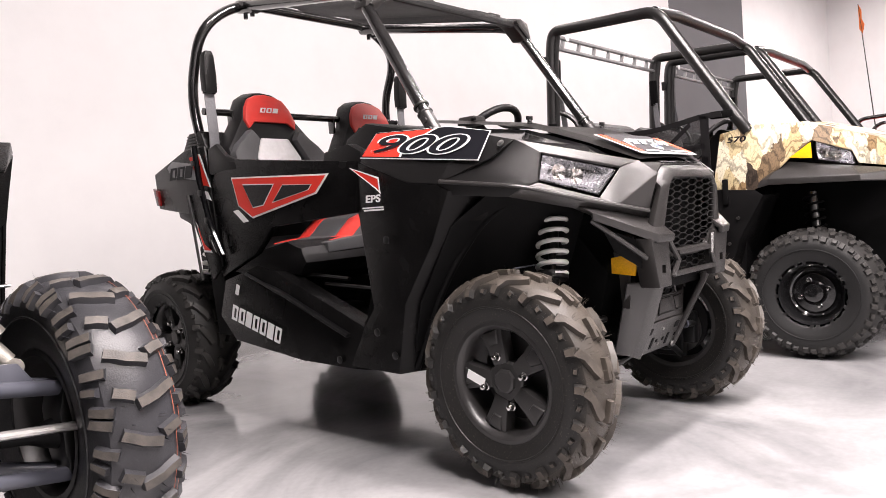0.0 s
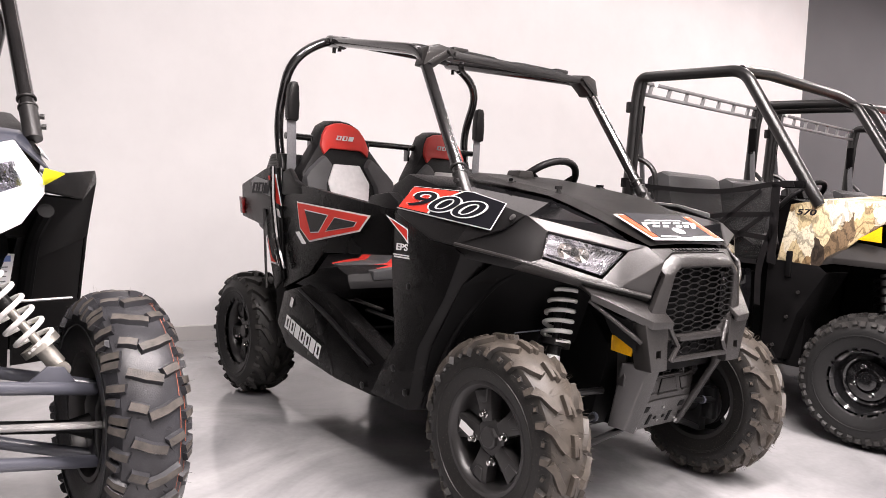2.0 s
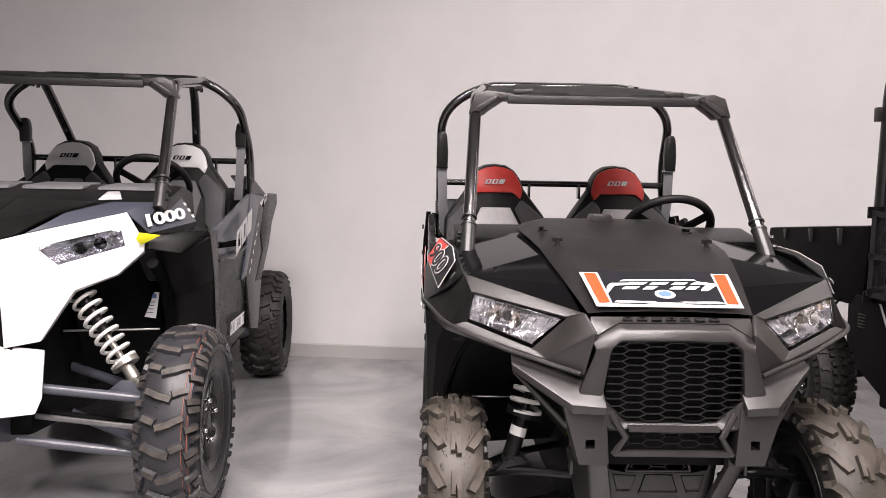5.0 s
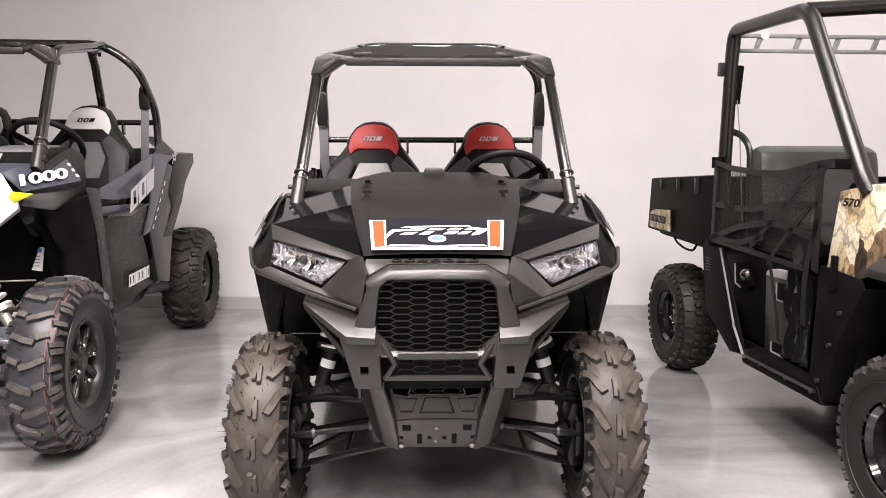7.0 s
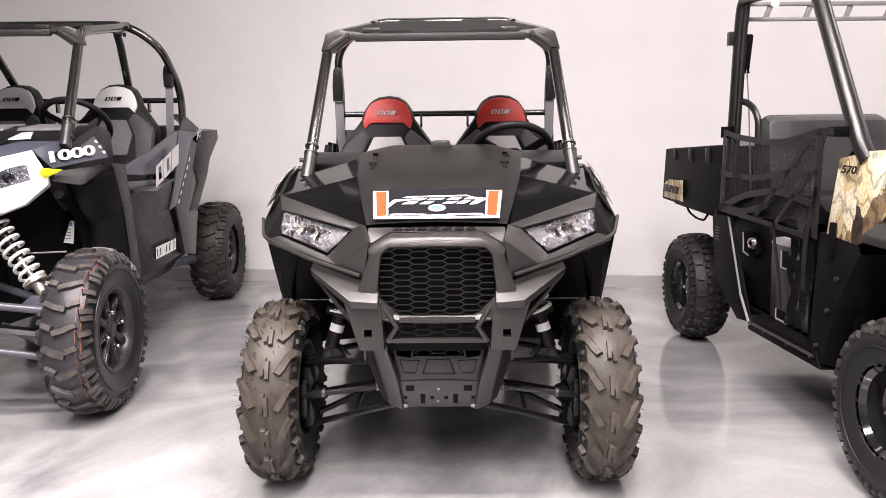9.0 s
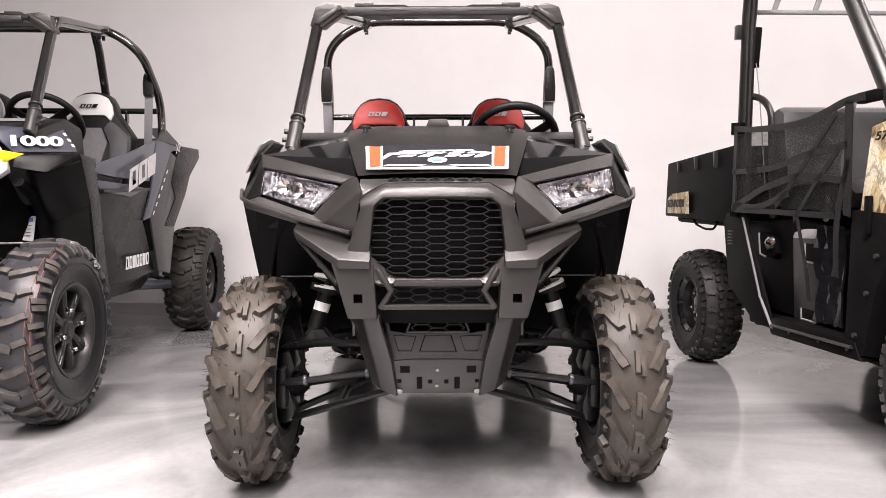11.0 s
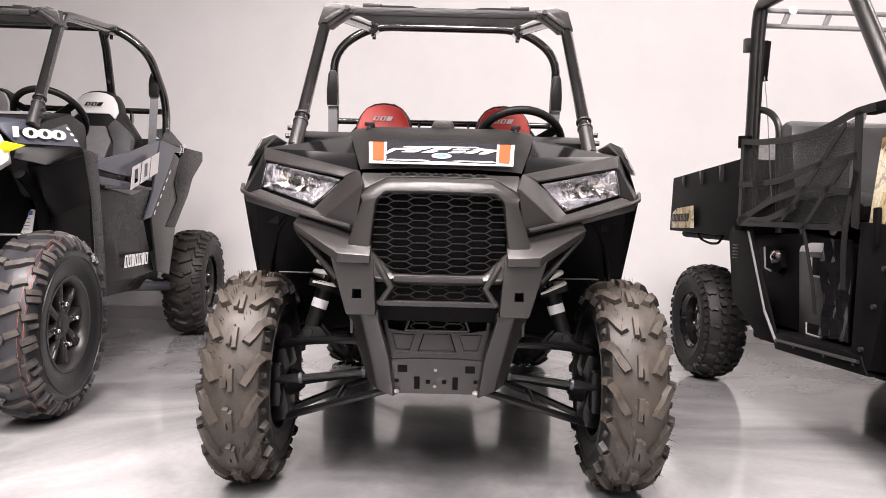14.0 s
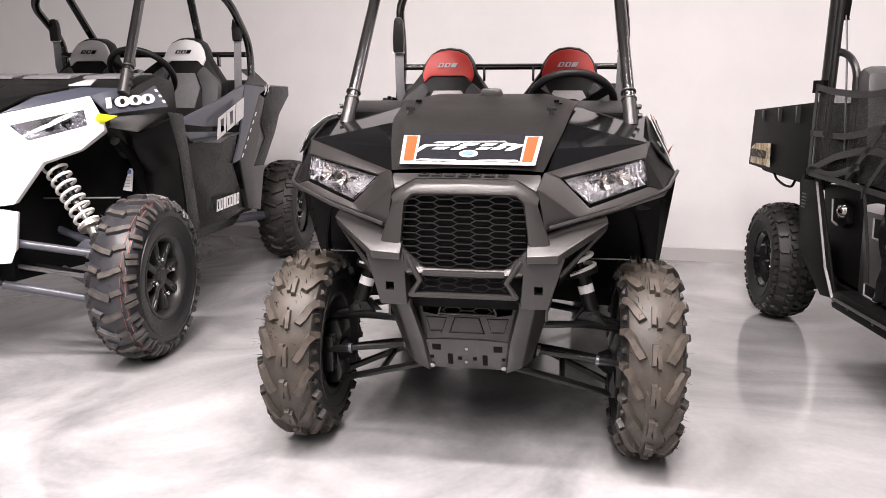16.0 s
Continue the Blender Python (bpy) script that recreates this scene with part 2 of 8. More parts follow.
def net_material():
    m = bpy.data.materials.new("black_net_mesh")
    m.use_nodes = True
    nt = m.node_tree
    b = nt.nodes["Principled BSDF"]
    b.inputs["Base Color"].default_value = (0.006, 0.006, 0.006, 1)
    b.inputs["Roughness"].default_value = 0.7
    tc = nt.nodes.new("ShaderNodeTexCoord")
    v = nt.nodes.new("ShaderNodeTexVoronoi")
    v.inputs["Scale"].default_value = 260
    nt.links.new(tc.outputs["Object"], v.inputs["Vector"])
    r = nt.nodes.new("ShaderNodeMapRange")
    r.inputs["From Min"].default_value, r.inputs["From Max"].default_value = 0.25, 0.5
    r.inputs["To Min"].default_value, r.inputs["To Max"].default_value = 0.3, 0.8
    nt.links.new(v.outputs["Distance"], r.inputs["Value"])
    nt.links.new(r.outputs["Result"], b.inputs["Alpha"])
    return m


NET = net_material()


def camo_material():
    m = bpy.data.materials.new("leaf_camouflage_print")
    m.use_nodes = True
    nt = m.node_tree
    b = nt.nodes["Principled BSDF"]
    b.inputs["Roughness"].default_value, b.inputs["Specular IOR Level"].default_value = 0.5, 0.2
    tc = nt.nodes.new("ShaderNodeTexCoord")
    mp = nt.nodes.new("ShaderNodeMapping")
    mp.inputs["Scale"].default_value = (11, 17, 8)
    mp.inputs["Rotation"].default_value = (0.7, 0.2, 0.3)
    nt.links.new(tc.outputs["Object"], mp.inputs["Vector"])
    warp = nt.nodes.new("ShaderNodeTexNoise")
    warp.inputs["Scale"].default_value, warp.inputs["Detail"].default_value = 1.2, 4
    nt.links.new(mp.outputs["Vector"], warp.inputs["Vector"])
    add = nt.nodes.new("ShaderNodeVectorMath")
    add.operation = "MULTIPLY_ADD"
    add.inputs[1].default_value = (0.9, 0.9, 0.9)
    nt.links.new(warp.outputs["Color"], add.inputs[0])
    nt.links.new(mp.outputs["Vector"], add.inputs[2])
    v = nt.nodes.new("ShaderNodeTexVoronoi")
    v.inputs["Scale"].default_value = 1.0
    nt.links.new(add.outputs["Vector"], v.inputs["Vector"])
    ramp = nt.nodes.new("ShaderNodeValToRGB")
    ramp.color_ramp.interpolation = "CONSTANT"
    els = ramp.color_ramp.elements
    els[0].position, els[0].color = 0.0, (0.508, 0.41, 0.238, 1)
    els[1].position, els[1].color = 0.24, (0.246, 0.164, 0.082, 1)
    for p, c in ((0.34, (0.656, 0.59, 0.443)), (0.52, (0.451, 0.328, 0.172)), (0.62, (0.689, 0.64, 0.508)), (0.78, (0.172, 0.119, 0.07)), (0.86, (0.574, 0.476, 0.295)), (0.95, (0.05, 0.037, 0.028))):
        e = els.new(p)
        e.color = (*c, 1)
    sep = nt.nodes.new("ShaderNodeSeparateColor")
    nt.links.new(v.outputs["Color"], sep.inputs["Color"])
    nt.links.new(sep.outputs["Red"], ramp.inputs["Fac"])
    v2 = nt.nodes.new("ShaderNodeTexVoronoi")
    v2.feature = "DISTANCE_TO_EDGE"
    nt.links.new(add.outputs["Vector"], v2.inputs["Vector"])
    mr = nt.nodes.new("ShaderNodeMapRange")
    mr.inputs["From Max"].default_value, mr.inputs["To Min"].default_value = 0.06, 0.45
    nt.links.new(v2.outputs["Distance"], mr.inputs["Value"])
    mul = nt.nodes.new("ShaderNodeMix")
    mul.data_type, mul.blend_type = "RGBA", "MULTIPLY"
    mul.inputs["Factor"].default_value = 1.0
    nt.links.new(ramp.outputs["Color"], mul.inputs["A"])
    nt.links.new(mr.outputs["Result"], mul.inputs["B"])
    wv = nt.nodes.new("ShaderNodeTexWave")
    wv.inputs["Scale"].default_value, wv.inputs["Distortion"].default_value, wv.inputs["Detail"].default_value = 0.9, 5, 3
    nt.links.new(add.outputs["Vector"], wv.inputs["Vector"])
    vr = nt.nodes.new("ShaderNodeMapRange")
    vr.inputs["From Min"].default_value, vr.inputs["From Max"].default_value, vr.inputs["To Min"].default_value, vr.inputs["To Max"].default_value = 0.05, 0.3, 0.5, 1.0
    nt.links.new(wv.outputs["Fac"], vr.inputs["Value"])
    vein = nt.nodes.new("ShaderNodeMix")
    vein.data_type, vein.blend_type = "RGBA", "MULTIPLY"
    vein.inputs["Factor"].default_value = 1.0
    nt.links.new(mul.outputs["Result"], vein.inputs["A"])
    nt.links.new(vr.outputs["Result"], vein.inputs["B"])
    nt.links.new(vein.outputs["Result"], b.inputs["Base Color"])
    return m


CAMO = camo_material()


def concrete_floor():
    m = bpy.data.materials.new("polished_concrete")
    m.use_nodes = True
    nt = m.node_tree
    b = nt.nodes["Principled BSDF"]
    tc = nt.nodes.new("ShaderNodeTexCoord")
    big = nt.nodes.new("ShaderNodeTexNoise")
    big.inputs["Scale"].default_value, big.inputs["Detail"].default_value, big.inputs["Roughness"].default_value = 1.0, 7, 0.55
    big.inputs["Distortion"].default_value = 1.6
    nt.links.new(tc.outputs["Object"], big.inputs["Vector"])
    r = nt.nodes.new("ShaderNodeValToRGB")
    r.color_ramp.elements[0].position, r.color_ramp.elements[0].color = 0.32, (0.2, 0.2, 0.208, 1)
    r.color_ramp.elements[1].position, r.color_ramp.elements[1].color = 0.68, (0.47, 0.465, 0.47, 1)
    nt.links.new(big.outputs["Fac"], r.inputs["Fac"])
    fine = nt.nodes.new("ShaderNodeTexNoise")
    fine.inputs["Scale"].default_value, fine.inputs["Detail"].default_value = 42, 8
    nt.links.new(tc.outputs["Object"], fine.inputs["Vector"])
    fr = nt.nodes.new("ShaderNodeMapRange")
    fr.inputs["From Min"].default_value, fr.inputs["From Max"].default_value = 0.25, 0.75
    fr.inputs["To Min"].default_value, fr.inputs["To Max"].default_value = 0.95, 1.05
    nt.links.new(fine.outputs["Fac"], fr.inputs["Value"])
    mul = nt.nodes.new("ShaderNodeMix")
    mul.data_type, mul.blend_type = "RGBA", "MULTIPLY"
    mul.inputs["Factor"].default_value = 1.0
    nt.links.new(r.outputs["Color"], mul.inputs["A"])
    nt.links.new(fr.outputs["Result"], mul.inputs["B"])
    nt.links.new(mul.outputs["Result"], b.inputs["Base Color"])
    rr = nt.nodes.new("ShaderNodeMapRange")
    rr.inputs["To Min"].default_value, rr.inputs["To Max"].default_value = 0.08, 0.24
    b.inputs["Coat Weight"].default_value, b.inputs["Coat Roughness"].default_value = 0.45, 0.05
    nt.links.new(big.outputs["Fac"], rr.inputs["Value"])
    nt.links.new(rr.outputs["Result"], b.inputs["Roughness"])
    bp = nt.nodes.new("ShaderNodeBump")
    bp.inputs["Strength"].default_value, bp.inputs["Distance"].default_value = 0.12, 0.004
    nt.links.new(big.outputs["Fac"], bp.inputs["Height"])
    nt.links.new(bp.outputs["Normal"], b.inputs["Normal"])
    return m


FLOOR = concrete_floor()
WALL_WHITE = material("matt_white_wall_paint", (0.8, 0.79, 0.79), 0.7, scale=0.9, vary=0.03, second=(0.66, 0.65, 0.65), second_amount=0.25, second_scale=3, bump=0.15, bump_scale=160)
WALL_GREY = material("matt_grey_wall_paint", (0.34, 0.335, 0.335), 0.7, scale=1.2, vary=0.05, bump=0.15, bump_scale=160)
WALL_DARK = material("matt_dark_grey_wall_paint", (0.115, 0.115, 0.122), 0.7, scale=1.2, vary=0.06, bump=0.15, bump_scale=160)
BASE_GREY = material("pale_grey_vinyl_skirting", (0.5, 0.485, 0.475), 0.5, scale=3, vary=0.05)
CEILING = material("grey_painted_ceiling", (0.26, 0.26, 0.265), 0.8, scale=1.0, vary=0.05)

from mathutils.kdtree import KDTree

# ---- mesh helpers ----


def finish(bm, mat, name, angle=32, recalc=True):
    if recalc:
        bmesh.ops.recalc_face_normals(bm, faces=bm.faces[:])
    me = bpy.data.meshes.new(name)
    bm.to_mesh(me)
    bm.free()
    me.materials.append(mat)
    me.polygons.foreach_set("use_smooth", [True] * len(me.polygons))
    me.set_sharp_from_angle(angle=radians(angle))
    me.update()
    return me


def part(name, bm, mat, parent=None, label="", at=None):
    """Links a bmesh as one mesh object under a thing or a part."""
    ob = new(name, finish(bm, mat, name) if isinstance(bm, bmesh.types.BMesh) else bm)
    if parent is not None:
        ob.parent = parent
    if at is not None:
        ob.matrix_local = at
    return tagged(ob, label)


def thing(name, label, category, m=None, group=""):
    ob = new(name)
    ob.empty_display_size = 0.1
    if m is not None:
        ob.matrix_world = m
    return tagged(ob, label, category, group)


def soften(bm, offset=0.004, angle=22, segments=2):
    edges = [e for e in bm.edges if len(e.link_faces) == 2 and e.calc_face_angle(0) > radians(angle)]
    if edges:
        bmesh.ops.bevel(bm, geom=edges, offset=offset, segments=segments, affect="EDGES", profile=0.6, clamp_overlap=True)
    return bm


def shell(verts, faces, thick=0.006, bevel=0.003, side=1):
    """A sheet of flat facets given a thickness and softened edges; side -1 mirrors it in x, 0 makes both halves in one."""
    bm = bmesh.new()
    for k in ((1, -1) if side == 0 else (side,)):
        vs = [bm.verts.new((v[0] * k, v[1], v[2])) for v in verts]
        for f in faces:
            bm.faces.new([vs[i] for i in f])
    if side == 0:
        bmesh.ops.remove_doubles(bm, verts=bm.verts[:], dist=0.0005)
    bmesh.ops.delete(bm, geom=[v for v in bm.verts if not v.link_faces], context="VERTS")
    bmesh.ops.recalc_face_normals(bm, faces=bm.faces[:])
    bmesh.ops.solidify(bm, geom=bm.faces[:], thickness=thick)
    bmesh.ops.recalc_face_normals(bm, faces=bm.faces[:])
    if bevel:
        soften(bm, bevel)
    return bm


def prism(bm, poly, lo, hi, axis="x", bevel=0.0, taper=1.0):
    """Extrudes a polygon given in the other two axes from lo to hi; returns bm."""
    own = bmesh.new()

    def p(a, b, c):
        return {"x": (c, a, b), "y": (a, c, b), "z": (a, b, c)}[axis]

    ca, cb = sum(q[0] for q in poly) / len(poly), sum(q[1] for q in poly) / len(poly)
    low = [own.verts.new(p(a, b, lo)) for a, b in poly]
    high = [own.verts.new(p(ca + (a - ca) * taper, cb + (b - cb) * taper, hi)) for a, b in poly]
    own.faces.new(low)
    own.faces.new(high)
    for i in range(len(poly)):
        j = (i + 1) % len(poly)
        own.faces.new((low[i], low[j], high[j], high[i]))
    bmesh.ops.recalc_face_normals(own, faces=own.faces[:])
    if bevel:
        soften(own, bevel)
    return merge(bm, own)


def merge(bm, own, m=None):
    if m is not None:
        own.transform(m)
    me = bpy.data.meshes.new("scratch")
    own.to_mesh(me)
    own.free()
    bm.from_mesh(me)
    bpy.data.meshes.remove(me)
    return bm


def block(bm, centre, size, bevel=0.004, m=None, taper=1.0):
    own = bmesh.new()
    bmesh.ops.create_cube(own, size=1.0)
    for v in own.verts:
        k = taper if v.co.z > 0 else 1.0
        v.co = Vector((v.co.x * size[0] * k, v.co.y * size[1] * k, v.co.z * size[2]))
    if bevel:
        soften(own, min(bevel, 0.3 * min(size)))
    return merge(bm, own, Matrix.Translation(centre) @ (m or Matrix()))


def holed_plate(outer, hole, y0, y1, bevel=0.006):
    """A plate between two depths with a four-cornered hole through it; corners in (x, z), in the same order."""
    bm = bmesh.new()
    ring = {}
    for key, poly in (("o", outer), ("h", hole)):
        for y in (y0, y1):
            ring[key, y] = [bm.verts.new((x, y, z)) for x, z in poly]
    n = len(outer)
    front = []
    for i in range(n):
        j = (i + 1) % n
        for y in (y0, y1):
            bm.faces.new((ring["o", y][i], ring["o", y][j], ring["h", y][j], ring["h", y][i]))
        bm.faces.new((ring["o", y0][i], ring["o", y0][j], ring["o", y1][j], ring["o", y1][i]))
        bm.faces.new((ring["h", y0][i], ring["h", y0][j], ring["h", y1][j], ring["h", y1][i]))
    outs = set(ring["o", y0]) | set(ring["o", y1])
    edges = [e for e in bm.edges if e.verts[0] in outs and e.verts[1] in outs]
    bmesh.ops.recalc_face_normals(bm, faces=bm.faces[:])
    bmesh.ops.bevel(bm, geom=edges, offset=bevel, segments=2, affect="EDGES", profile=0.6, clamp_overlap=True)
    return bm


def rounded(pts, radius, steps=6):
    """The polyline with its corners rounded."""
    pts = [Vector(p) for p in pts]
    out = [pts[0]]
    for a, b, c in zip(pts, pts[1:], pts[2:]):
        u, v = (a - b), (c - b)
        r = min(radius, 0.48 * u.length, 0.48 * v.length)
        if u.angle(v) > radians(172):
            out.append(b)
            continue
        p, q = b + u.normalized() * r, b + v.normalized() * r
        for i in range(steps + 1):
            t = i / steps
            out.append(p * (1 - t) ** 2 + b * 2 * t * (1 - t) + q * t ** 2)
    out.append(pts[-1])
    return out


def tube(bm, pts, r, seg=12, bend=0.08, caps=True, flat=1.0):
    pts = rounded(pts, bend) if bend and len(pts) > 2 else [Vector(p) for p in pts]
    t0 = (pts[1] - pts[0]).normalized()
    up = t0.orthogonal().normalized() if abs(t0.z) > 0.9 else t0.cross(Vector((0, 0, 1))).normalized()
    rings = []
    for i, p in enumerate(pts):
        a = pts[max(i - 1, 0)]
        b = pts[min(i + 1, len(pts) - 1)]
        t = (b - a).normalized()
        up = (up - t * up.dot(t)).normalized()
        w = t.cross(up)
        rad = r[i] if isinstance(r, (list, tuple)) else r
        rings.append([bm.verts.new(p + (up * math.cos(k * math.tau / seg) + w * math.sin(k * math.tau / seg) * flat) * rad) for k in range(seg)])
    for s, e in zip(rings, rings[1:]):
        for k in range(seg):
            bm.faces.new((s[k], s[(k + 1) % seg], e[(k + 1) % seg], e[k]))
    if caps:
        bm.faces.new(rings[0])
        bm.faces.new(rings[-1])
    return bm


def strap(bm, pts, width, thick, across=(1, 0, 0)):
    """A flat band along a polyline."""
    pts, w = [Vector(p) for p in pts], Vector(across).normalized()
    rings = []
    for i, p in enumerate(pts):
        t = (pts[min(i + 1, len(pts) - 1)] - pts[max(i - 1, 0)]).normalized()
        n = t.cross(w).normalized()
        rings.append([bm.verts.new(p + w * a * width / 2 + n * b * thick / 2) for a, b in ((-1, -1), (1, -1), (1, 1), (-1, 1))])
    for s, e in zip(rings, rings[1:]):
        for k in range(4):
            bm.faces.new((s[k], s[(k + 1) % 4], e[(k + 1) % 4], e[k]))
    bm.faces.new(rings[0])
    bm.faces.new(rings[-1])
    return bm


def lathe(bm, profile, seg=48, m=None, close=False):
    """Turns (x, r) points round the x axis."""
    own = bmesh.new()
    rings = [[own.verts.new((x, r * math.cos(k * math.tau / seg), r * math.sin(k * math.tau / seg))) for k in range(seg)] for x, r in profile]
    pairs = list(zip(rings, rings[1:])) + ([(rings[-1], rings[0])] if close else [])
    for s, e in pairs:
        for k in range(seg):
            own.faces.new((s[k], s[(k + 1) % seg], e[(k + 1) % seg], e[k]))
    return merge(bm, own, m)


def coil(bm, a, b, radius, wire, turns, seg=9, flat_ends=0.6):
    a, b = Vector(a), Vector(b)
    t = (b - a).normalized()
    u = t.orthogonal().normalized()
    w = t.cross(u)
    n = int(turns * 18)
    pts = []
    for i in range(n + 1):
        f, ang = i / n, math.tau * turns * i / n
        pts.append(a.lerp(b, f) + (u * math.cos(ang) + w * math.sin(ang)) * radius)
    return tube(bm, pts, wire, seg, bend=0)


def sheet(bm, poly, origin, u, v, lift=0.002, thick=0.0012):
    """A thin flat piece lying on a plane: polygon points along u and v from the origin."""
    own = bmesh.new()
    o, u, v = Vector(origin), Vector(u), Vector(v)
    n = u.cross(v).normalized()
    lo = [own.verts.new(o + u * a + v * b + n * lift) for a, b in poly]
    hi = [own.verts.new(o + u * a + v * b + n * (lift + thick)) for a, b in poly]
    own.faces.new(lo)
    own.faces.new(hi)
    for i in range(len(poly)):
        j = (i + 1) % len(poly)
        own.faces.new((lo[i], lo[j], hi[j], hi[i]))
    return merge(bm, own)


def ring_sheet(bm, outer, inner, origin, u, v, lift=0.002, thick=0.0012):
    """A flat frame between two polygons of the same number of points."""
    n = len(outer)
    for i in range(n):
        j = (i + 1) % n
        sheet(bm, [outer[i], outer[j], inner[j], inner[i]], origin, u, v, lift, thick)
    return bm


def scaled(poly, k, kb=None):
    ca, cb = sum(p[0] for p in poly) / len(poly), sum(p[1] for p in poly) / len(poly)
    return [(ca + (a - ca) * k, cb + (b - cb) * (kb or k)) for a, b in poly]


def lettering(name, text, size, origin, u, v, mat, parent, lift=0.004, shear=0.0, stretch=1.0, thick=0.001, spacing=1.0, bold=0.0):
    """Raised letters on a plane with u along the line and v up it."""
    cu = bpy.data.curves.new("letters", "FONT")
    cu.body, cu.size, cu.extrude, cu.shear, cu.space_character, cu.offset = text, size, thick, shear, spacing, bold
    cu.align_x, cu.align_y = "CENTER", "CENTER"
    ob = new("letters", cu)
    bpy.context.view_layer.update()
    me = bpy.data.meshes.new_from_object(ob.evaluated_get(bpy.context.evaluated_depsgraph_get()))
    bpy.data.objects.remove(ob)
    u, v = Vector(u).normalized(), Vector(v).normalized()
    n = u.cross(v).normalized()
    v = n.cross(u)
    m = Matrix(((u.x * stretch, v.x, n.x, 0), (u.y * stretch, v.y, n.y, 0), (u.z * stretch, v.z, n.z, 0), (0, 0, 0, 1)))
    me.transform(Matrix.Translation(Vector(origin) + n * lift) @ m)
    whole = bmesh.new()
    whole.from_mesh(me)
    bpy.data.meshes.remove(me)
    bmesh.ops.remove_doubles(whole, verts=whole.verts[:], dist=0.00002)
    left = set(whole.verts)
    while left:
        stack, isle = [left.pop()], []
        while stack:
            v = stack.pop()
            isle.append(v)
            for e in v.link_edges:
                o = e.other_vert(v)
                if o in left:
                    left.remove(o)
                    stack.append(o)
        bm, twin = bmesh.new(), {}
        for v in sorted(isle, key=lambda a: a.index):
            twin[v] = bm.verts.new(v.co)
        for f in whole.faces:
            if f.verts[0] in twin:
                bm.faces.new([twin[v] for v in f.verts])
        part(name, bm, mat, parent)
    whole.free()


def mark(name, mat, parent, origin, u, v, width, height, count, lean=0.25, gap=0.25, lift=0.003, thick=0.001):
    """A row of leaning blocks that stands for a maker's mark."""
    step = width / count
    for i in range(count):
        x, w = -width / 2 + i * step, step * (1 - gap)
        h, k = height / 2, lean * height / 2
        bm = bmesh.new()
        outer = [(x - k, -h), (x + w - k, -h), (x + w + k, h), (x + k, h)]
        if i % 3 == 2:
            sheet(bm, outer, origin, u, v, lift, thick)
        else:
            # an open frame with a thick stem
            p, q = w * 0.34, h * 0.36
            ring_sheet(bm, outer, [(x + p - k * 0.4, -h + q), (x + w - p * 0.75 - k * 0.4, -h + q), (x + w - p * 0.75 + k * 0.4, h - q), (x + p + k * 0.4, h - q)], origin, u, v, lift, thick)
        part(name, bm, mat, parent)


def bind(bm, reach=1.0):
    """Ties loose pieces of one casting to its inner edge (within reach of the axle) with slivers hidden inside it."""
    bm.verts.index_update()
    bm.verts.ensure_lookup_table()
    mark_of, islands = {}, []
    for v in bm.verts:
        if v.index in mark_of:
            continue
        stack, isle = [v], []
        mark_of[v.index] = len(islands)
        while stack:
            a = stack.pop()
            isle.append(a)
            for e in a.link_edges:
                o = e.other_vert(a)
                if o.index not in mark_of:
                    mark_of[o.index] = len(islands)
                    stack.append(o)
        islands.append(isle)
    if len(islands) < 2:
        return bm
    main = [v for v in max(islands, key=len) if math.hypot(v.co.y, v.co.z) < reach]
    most = max(len(a) for a in islands)
    tree = KDTree(len(main))
    for i, v in enumerate(main):
        tree.insert(v.co, i)
    tree.balance()
    for isle in islands:
        if len(isle) == most:
            continue
        v = min(isle, key=lambda a: round(math.hypot(a.co.y, a.co.z), 4))
        o = min((e.other_vert(v) for e in v.link_edges), key=lambda a: math.hypot(a.co.y, a.co.z))
        _, i, _ = tree.find(v.co)
        bm.faces.new((main[i], v, o))
    return bm


# ---- wheels ----


def crown(profile, a):
    """The point and the outward normal at arc length a from the tread's middle."""
    pts = profile
    d = abs(a)
    for (x0, r0), (x1, r1) in zip(pts, pts[1:]):
        l = math.hypot(x1 - x0, r1 - r0)
        if d <= l or (x1, r1) == pts[-1]:
            f = min(d / l, 1.0)
            nx, nr = -(r1 - r0) / l, (x1 - x0) / l
            s = 1 if a >= 0 else -1
            return s * (x0 + (x1 - x0) * f), r0 + (r1 - r0) * f, s * nx, nr
        d -= l


